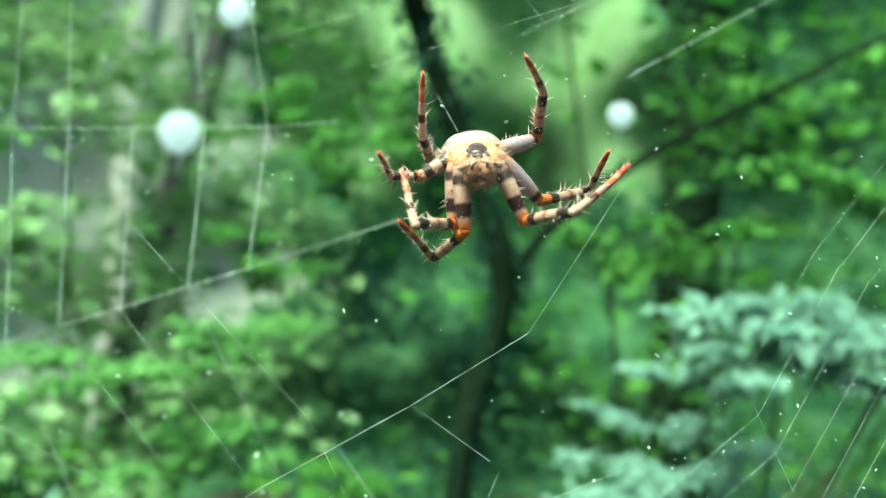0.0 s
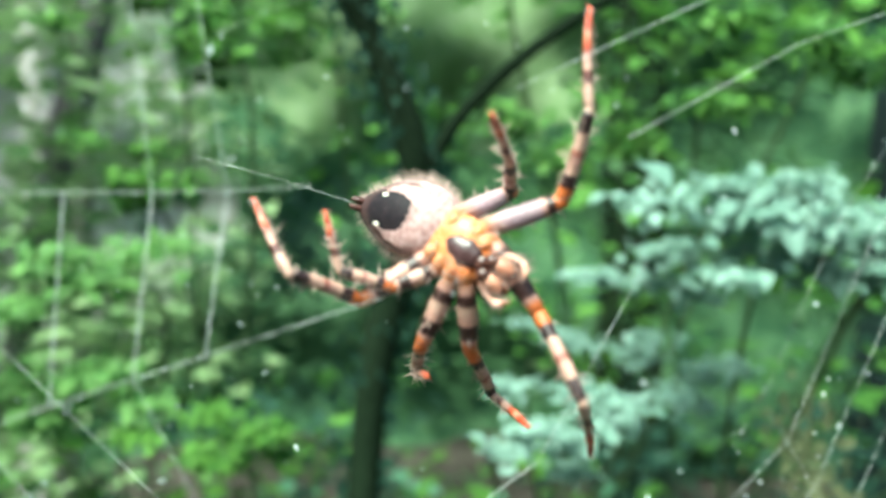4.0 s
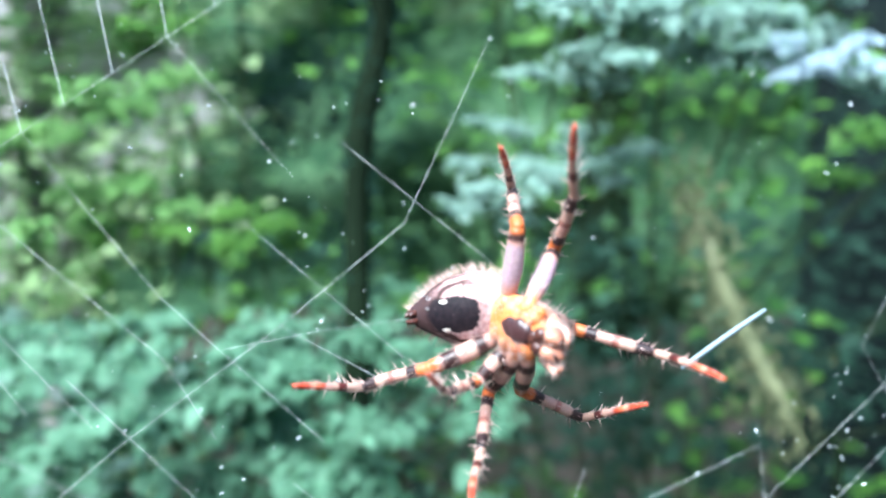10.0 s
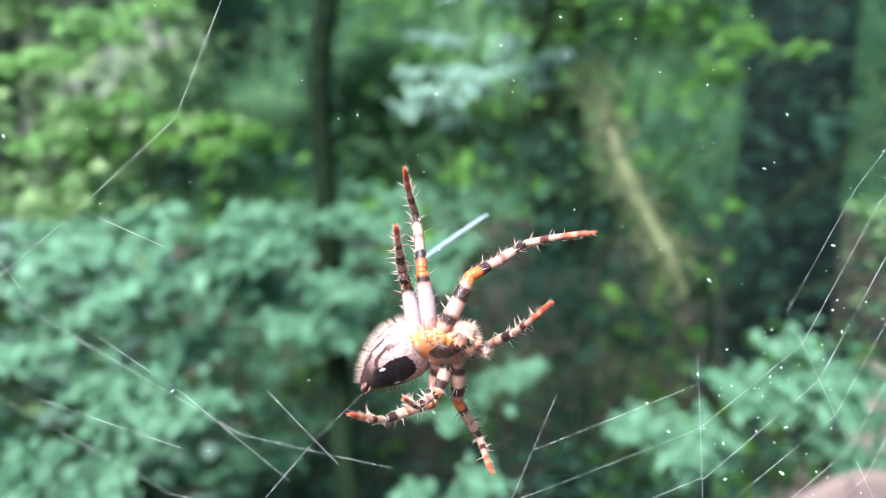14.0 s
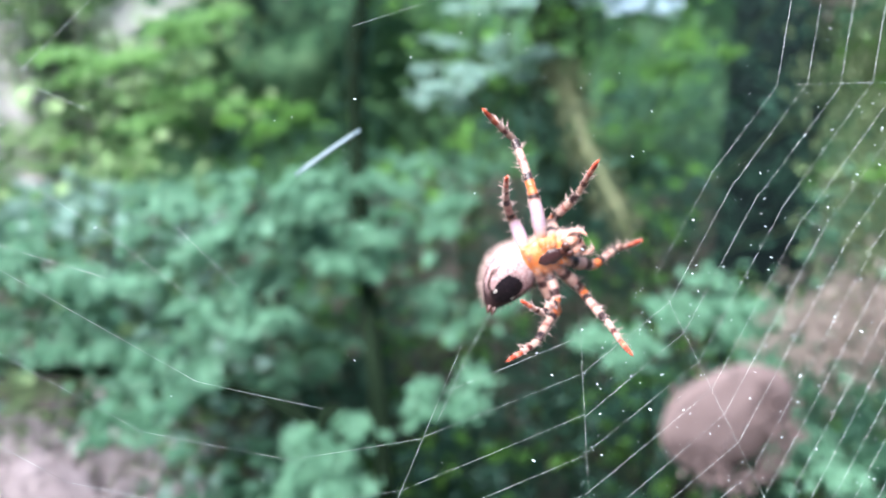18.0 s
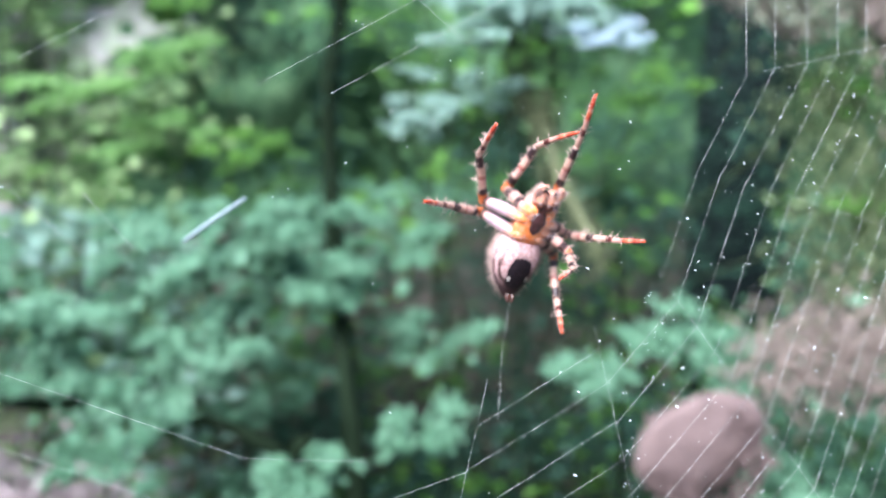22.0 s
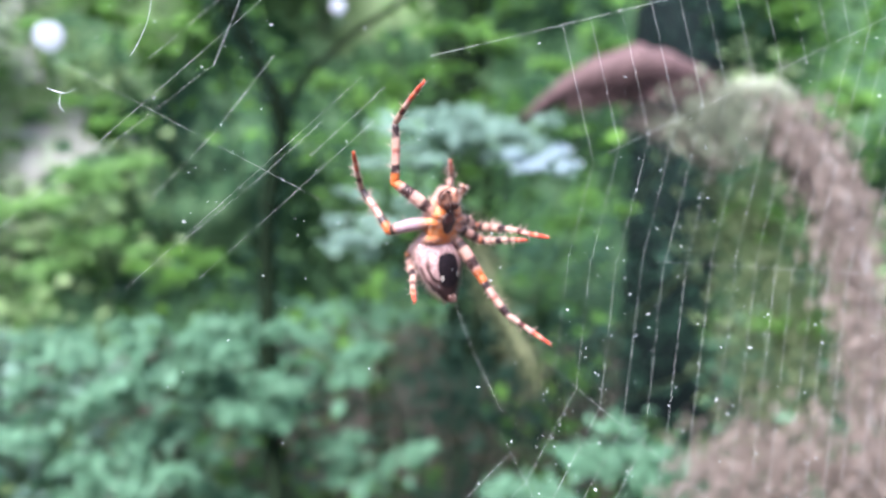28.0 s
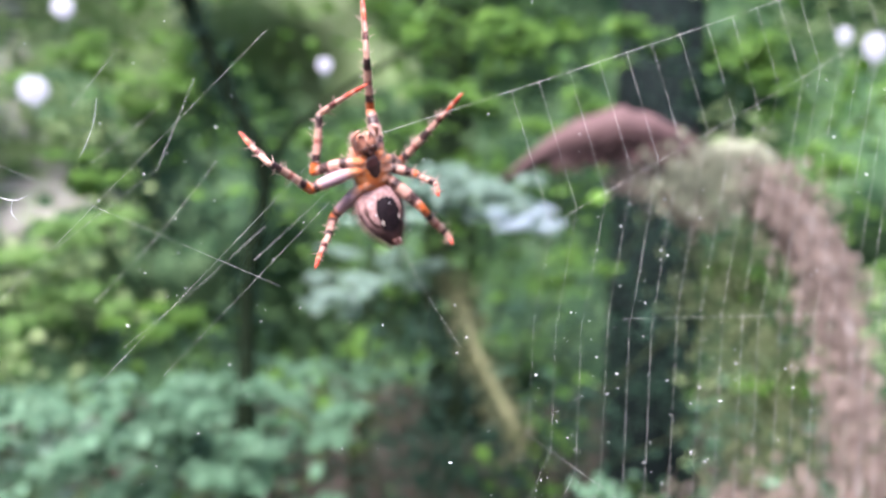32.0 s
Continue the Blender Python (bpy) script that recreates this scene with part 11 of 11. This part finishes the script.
        (30, pose(0.00179, 0.00179, -0.00043, 25.9, 7.8, 25.5)), (30.5, pose(0.00179, 0.00179, -0.00043, 33.8, 5.7, 24.2)),
        (31, pose(0.00179, 0.00179, -0.00043, 41.8, 3.7, 22.7)), (31.5, pose(0.00179, 0.00179, -0.00043, 47.0, 8.5, 27.4)),
        (32, pose(0.00179, 0.00179, -0.00043, 52.6, 12.8, 32.6)),
    ])
    walk(SEGS["Q4", 1], [
        (0, pose(0.00637, -0.00217, 0.00003, -149.9, 2.8, -10.3)), (0.5, pose(0.00631, -0.00226, -0.00037, -151.8, 4.8, -9.2)),
        (1, pose(0.00624, -0.00233, -0.00077, -153.7, 6.8, -8.2)), (1.5, pose(0.00701, -0.00103, -0.00172, -154.9, 0.5, -11.2)),
        (2, pose(0.00732, 0.00052, -0.00257, -155.7, -5.9, -14.2)), (2.5, pose(0.00747, -0.00035, -0.00034, -154.3, -3.1, -12.9)),
        (3, pose(0.00673, -0.00089, 0.00187, -152.9, -0.4, -11.5)), (3.5, pose(0.00649, 0.00085, 0.00330, -161.7, -5.7, -13.7)),
        (4, pose(0.00559, 0.00271, 0.00421, -170.3, -11.3, -15.2)), (4.5, pose(0.00558, 0.00252, 0.00425, -169.0, -15.1, -15.9)),
        (5, pose(0.00554, 0.00202, 0.00434, -165.4, -24.5, -18.1)), (5.5, pose(0.00545, 0.00138, 0.00439, -159.4, -36.5, -22.5)),
        (6, pose(0.00532, 0.00074, 0.00440, -150.8, -47.8, -29.6)), (6.5, pose(0.00519, 0.00026, 0.00436, -141.1, -55.8, -38.4)),
        (7, pose(0.00513, 0.00007, 0.00434, -136.0, -58.7, -43.1)), (7.5, pose(0.00637, 0.00031, 0.00327, -159.9, -38.7, -24.4)),
        (8, pose(0.00727, 0.00066, 0.00193, -172.4, -16.1, -18.1)), (8.5, pose(0.00624, 0.00142, 0.00368, -171.2, -21.6, -18.9)),
        (9, pose(0.00465, 0.00223, 0.00490, -169.9, -27.1, -19.9)), (9.5, pose(0.00720, 0.00202, 0.00230, 139.6, -73.2, -1.2)),
        (10, pose(0.00780, 0.00173, -0.00129, 4.8, -49.7, 104.9)), (10.5, pose(0.00666, 0.00150, 0.00318, 106.3, -72.9, 42.1)),
        (11, pose(0.00271, 0.00144, 0.00556, -176.1, -42.5, 4.2)), (11.5, pose(0.00386, 0.00162, 0.00527, 13.4, -80.5, 159.0)),
        (12, pose(0.00494, 0.00181, 0.00476, -7.9, -24.3, 163.3)), (12.5, pose(0.00416, 0.00140, 0.00514, 39.9, -74.2, 142.3)),
        (13, pose(0.00333, 0.00099, 0.00539, 176.1, -46.6, 30.3)), (13.5, pose(0.00361, 0.00061, 0.00524, -179.1, -64.5, 31.2)),
        (14, pose(0.00388, 0.00023, 0.00505, -165.3, -82.2, 22.7)), (14.5, pose(0.00375, 0.00030, 0.00512, -169.3, -80.7, 25.0)),
        (15, pose(0.00341, 0.00048, 0.00527, -176.0, -76.8, 27.6)), (15.5, pose(0.00296, 0.00073, 0.00543, 178.2, -71.7, 28.0)),
        (16, pose(0.00249, 0.00098, 0.00555, 173.7, -66.7, 27.0)), (16.5, pose(0.00214, 0.00118, 0.00560, 170.7, -62.8, 25.7)),
        (17, pose(0.00199, 0.00126, 0.00562, 169.5, -61.2, 25.1)), (17.5, pose(0.00258, 0.00134, 0.00557, 171.3, -57.2, 23.8)),
        (18, pose(0.00316, 0.00142, 0.00547, 172.6, -53.1, 22.8)), (18.5, pose(0.00285, 0.00211, 0.00554, 165.0, -60.8, 25.6)),
        (19, pose(0.00253, 0.00279, 0.00551, 154.0, -68.2, 32.0)), (19.5, pose(0.00345, 0.00155, 0.00540, 169.5, -64.6, 29.0)),
        (20, pose(0.00427, 0.00032, 0.00491, -177.2, -60.8, 28.5)), (20.5, pose(0.00428, 0.00106, 0.00506, 166.0, -56.4, 27.6)),
        (21, pose(0.00424, 0.00181, 0.00512, 150.8, -52.3, 24.9)), (21.5, pose(0.00433, 0.00169, 0.00508, 155.8, -55.8, 27.8)),
        (22, pose(0.00441, 0.00158, 0.00504, 161.0, -59.3, 30.4)), (22.5, pose(0.00368, 0.00152, 0.00533, 166.9, -56.3, 28.8)),
        (23, pose(0.00292, 0.00146, 0.00553, 172.1, -53.1, 27.8)), (23.5, pose(0.00486, 0.00091, 0.00474, 169.3, -33.3, 23.3)),
        (24, pose(0.00641, 0.00047, 0.00329, 165.3, -13.7, 18.5)), (24.5, pose(0.00613, 0.00027, 0.00354, 165.1, -15.7, 19.1)),
        (25, pose(0.00535, -0.00019, 0.00407, 164.4, -20.7, 20.5)), (25.5, pose(0.00418, -0.00070, 0.00457, 163.3, -27.1, 22.5)),
        (26, pose(0.00289, -0.00108, 0.00481, 161.8, -33.6, 24.9)), (26.5, pose(0.00185, -0.00127, 0.00482, 160.4, -38.4, 26.9)),
        (27, pose(0.00143, -0.00133, 0.00477, 159.7, -40.4, 27.9)), (27.5, pose(0.00140, -0.00188, 0.00440, 164.0, -32.7, 24.7)),
        (28, pose(0.00138, -0.00238, 0.00397, 167.5, -24.9, 22.5)), (28.5, pose(0.00182, -0.00253, 0.00384, 164.5, -19.0, 20.9)),
        (29, pose(0.00226, -0.00265, 0.00369, 161.4, -13.1, 19.0)), (29.5, pose(0.00296, -0.00158, 0.00449, 154.5, -27.6, 25.3)),
        (30, pose(0.00360, -0.00029, 0.00498, 144.4, -41.1, 34.9)), (30.5, pose(0.00363, -0.00109, 0.00459, 156.4, -34.5, 30.1)),
        (31, pose(0.00362, -0.00183, 0.00409, 167.0, -27.2, 27.3)), (31.5, pose(0.00437, -0.00187, 0.00367, 166.1, -29.2, 27.8)),
        (32, pose(0.00508, -0.00184, 0.00317, 165.2, -31.2, 28.4)),
    ])
    walk(SEGS["Q4", 2], [
        (0, pose(0.00667, 0.00091, -0.00527, -136.5, -19.2, 46.0)), (0.5, pose(0.00634, 0.00068, -0.00576, -143.4, -17.5, 47.5)),
        (1, pose(0.00598, 0.00046, -0.00624, -150.2, -15.7, 48.8)), (1.5, pose(0.00747, 0.00154, -0.00729, 145.5, 5.4, 48.0)),
        (2, pose(0.00850, 0.00283, -0.00814, 77.9, 13.3, 28.1)), (2.5, pose(0.00835, 0.00217, -0.00587, 142.5, 1.1, 60.4)),
        (3, pose(0.00732, 0.00184, -0.00360, -158.5, -32.8, 65.3)), (3.5, pose(0.00751, 0.00259, -0.00250, -178.0, -16.2, 69.1)),
        (4, pose(0.00701, 0.00340, -0.00173, 164.4, 0.6, 67.1)), (4.5, pose(0.00742, 0.00322, -0.00157, 162.2, -1.3, 67.6)),
        (5, pose(0.00837, 0.00273, -0.00107, 156.7, -5.7, 69.3)), (5.5, pose(0.00944, 0.00207, -0.00023, 149.1, -11.2, 72.2)),
        (6, pose(0.01025, 0.00138, 0.00080, 141.2, -16.3, 75.8)), (6.5, pose(0.01068, 0.00083, 0.00168, 134.6, -19.8, 79.1)),
        (7, pose(0.01080, 0.00061, 0.00205, 131.9, -21.1, 80.6)), (7.5, pose(0.01053, 0.00074, -0.00123, 162.8, -15.1, 76.6)),
        (8, pose(0.00912, 0.00091, -0.00392, -167.5, -8.0, 76.3)), (8.5, pose(0.00866, 0.00159, -0.00197, 176.8, -5.1, 76.5)),
        (9, pose(0.00761, 0.00231, -0.00048, 161.3, -2.3, 76.0)), (9.5, pose(0.01160, -0.00205, 0.00095, 153.3, -12.2, 80.2)),
        (10, pose(0.00949, -0.00266, 0.00266, 144.3, -21.5, 86.0)), (10.5, pose(0.01183, -0.00177, 0.00267, 146.8, -18.0, 83.5)),
        (11, pose(0.00680, 0.00216, 0.00104, 149.2, -14.5, 81.2)), (11.5, pose(0.00988, 0.00085, 0.00626, 141.6, -21.7, 86.4)),
        (12, pose(0.00710, 0.00029, 0.01030, 132.9, -28.1, 92.9)), (12.5, pose(0.01016, 0.00175, 0.00643, 138.1, -23.2, 87.6)),
        (13, pose(0.00738, 0.00288, 0.00118, 142.6, -18.0, 83.0)), (13.5, pose(0.00830, 0.00356, 0.00259, 129.7, -32.4, 98.2)),
        (14, pose(0.00871, 0.00394, 0.00425, 110.0, -42.5, 119.9)), (14.5, pose(0.00866, 0.00385, 0.00415, 112.8, -41.5, 116.5)),
        (15, pose(0.00850, 0.00363, 0.00388, 119.1, -38.5, 108.5)), (15.5, pose(0.00820, 0.00329, 0.00351, 126.1, -33.7, 99.3)),
        (16, pose(0.00780, 0.00293, 0.00313, 131.8, -28.2, 91.3)), (16.5, pose(0.00742, 0.00263, 0.00283, 135.4, -23.5, 85.8)),
        (17, pose(0.00726, 0.00250, 0.00271, 136.6, -21.5, 83.8)), (17.5, pose(0.00762, 0.00255, 0.00228, 136.5, -23.6, 85.9)),
        (18, pose(0.00795, 0.00259, 0.00182, 136.3, -25.7, 88.1)), (18.5, pose(0.00821, 0.00291, 0.00265, 133.2, -22.3, 84.4)),
        (19, pose(0.00830, 0.00322, 0.00346, 129.9, -19.1, 80.5)), (19.5, pose(0.00877, 0.00321, 0.00281, 130.8, -28.6, 92.6)),
        (20, pose(0.00883, 0.00314, 0.00192, 129.3, -38.0, 106.0)), (20.5, pose(0.00936, 0.00205, 0.00176, 132.5, -24.2, 87.6)),
        (21, pose(0.00936, 0.00087, 0.00185, 130.8, -10.3, 71.3)), (21.5, pose(0.00960, 0.00163, 0.00193, 130.3, -15.8, 77.9)),
        (22, pose(0.00973, 0.00239, 0.00208, 129.1, -21.3, 84.9)), (22.5, pose(0.00871, 0.00269, 0.00201, 130.7, -25.7, 90.6)),
        (23, pose(0.00762, 0.00298, 0.00188, 131.9, -30.3, 96.5)), (23.5, pose(0.00835, 0.00117, -0.00031, 155.3, -17.4, 86.2)),
        (24, pose(0.00824, -0.00056, -0.00249, 175.2, -2.0, 82.1)), (24.5, pose(0.00817, -0.00070, -0.00218, 173.0, -2.4, 82.1)),
        (25, pose(0.00789, -0.00100, -0.00146, 167.4, -3.5, 82.3)), (25.5, pose(0.00733, -0.00130, -0.00067, 160.1, -4.9, 82.7)),
        (26, pose(0.00662, -0.00146, -0.00005, 152.8, -6.2, 83.3)), (26.5, pose(0.00599, -0.00148, 0.00028, 147.2, -7.1, 83.8)),
        (27, pose(0.00573, -0.00146, 0.00038, 144.9, -7.5, 84.1)), (27.5, pose(0.00501, -0.00208, -0.00057, 147.2, -5.5, 82.7)),
        (28, pose(0.00422, -0.00264, -0.00147, 149.4, -3.4, 81.5)), (28.5, pose(0.00420, -0.00338, -0.00176, 150.3, 3.5, 77.5)),
        (29, pose(0.00415, -0.00408, -0.00198, 150.8, 10.4, 73.5)), (29.5, pose(0.00642, -0.00287, -0.00043, 138.7, 6.1, 76.6)),
        (30, pose(0.00833, -0.00135, 0.00122, 126.5, 2.6, 80.5)), (30.5, pose(0.00761, -0.00162, -0.00005, 139.8, -1.1, 84.4)),
        (31, pose(0.00668, -0.00181, -0.00123, 152.8, -5.6, 87.4)), (31.5, pose(0.00763, -0.00182, -0.00154, 145.0, -1.6, 84.9)),
        (32, pose(0.00852, -0.00175, -0.00192, 137.1, 2.1, 82.0)),
    ])


motions()
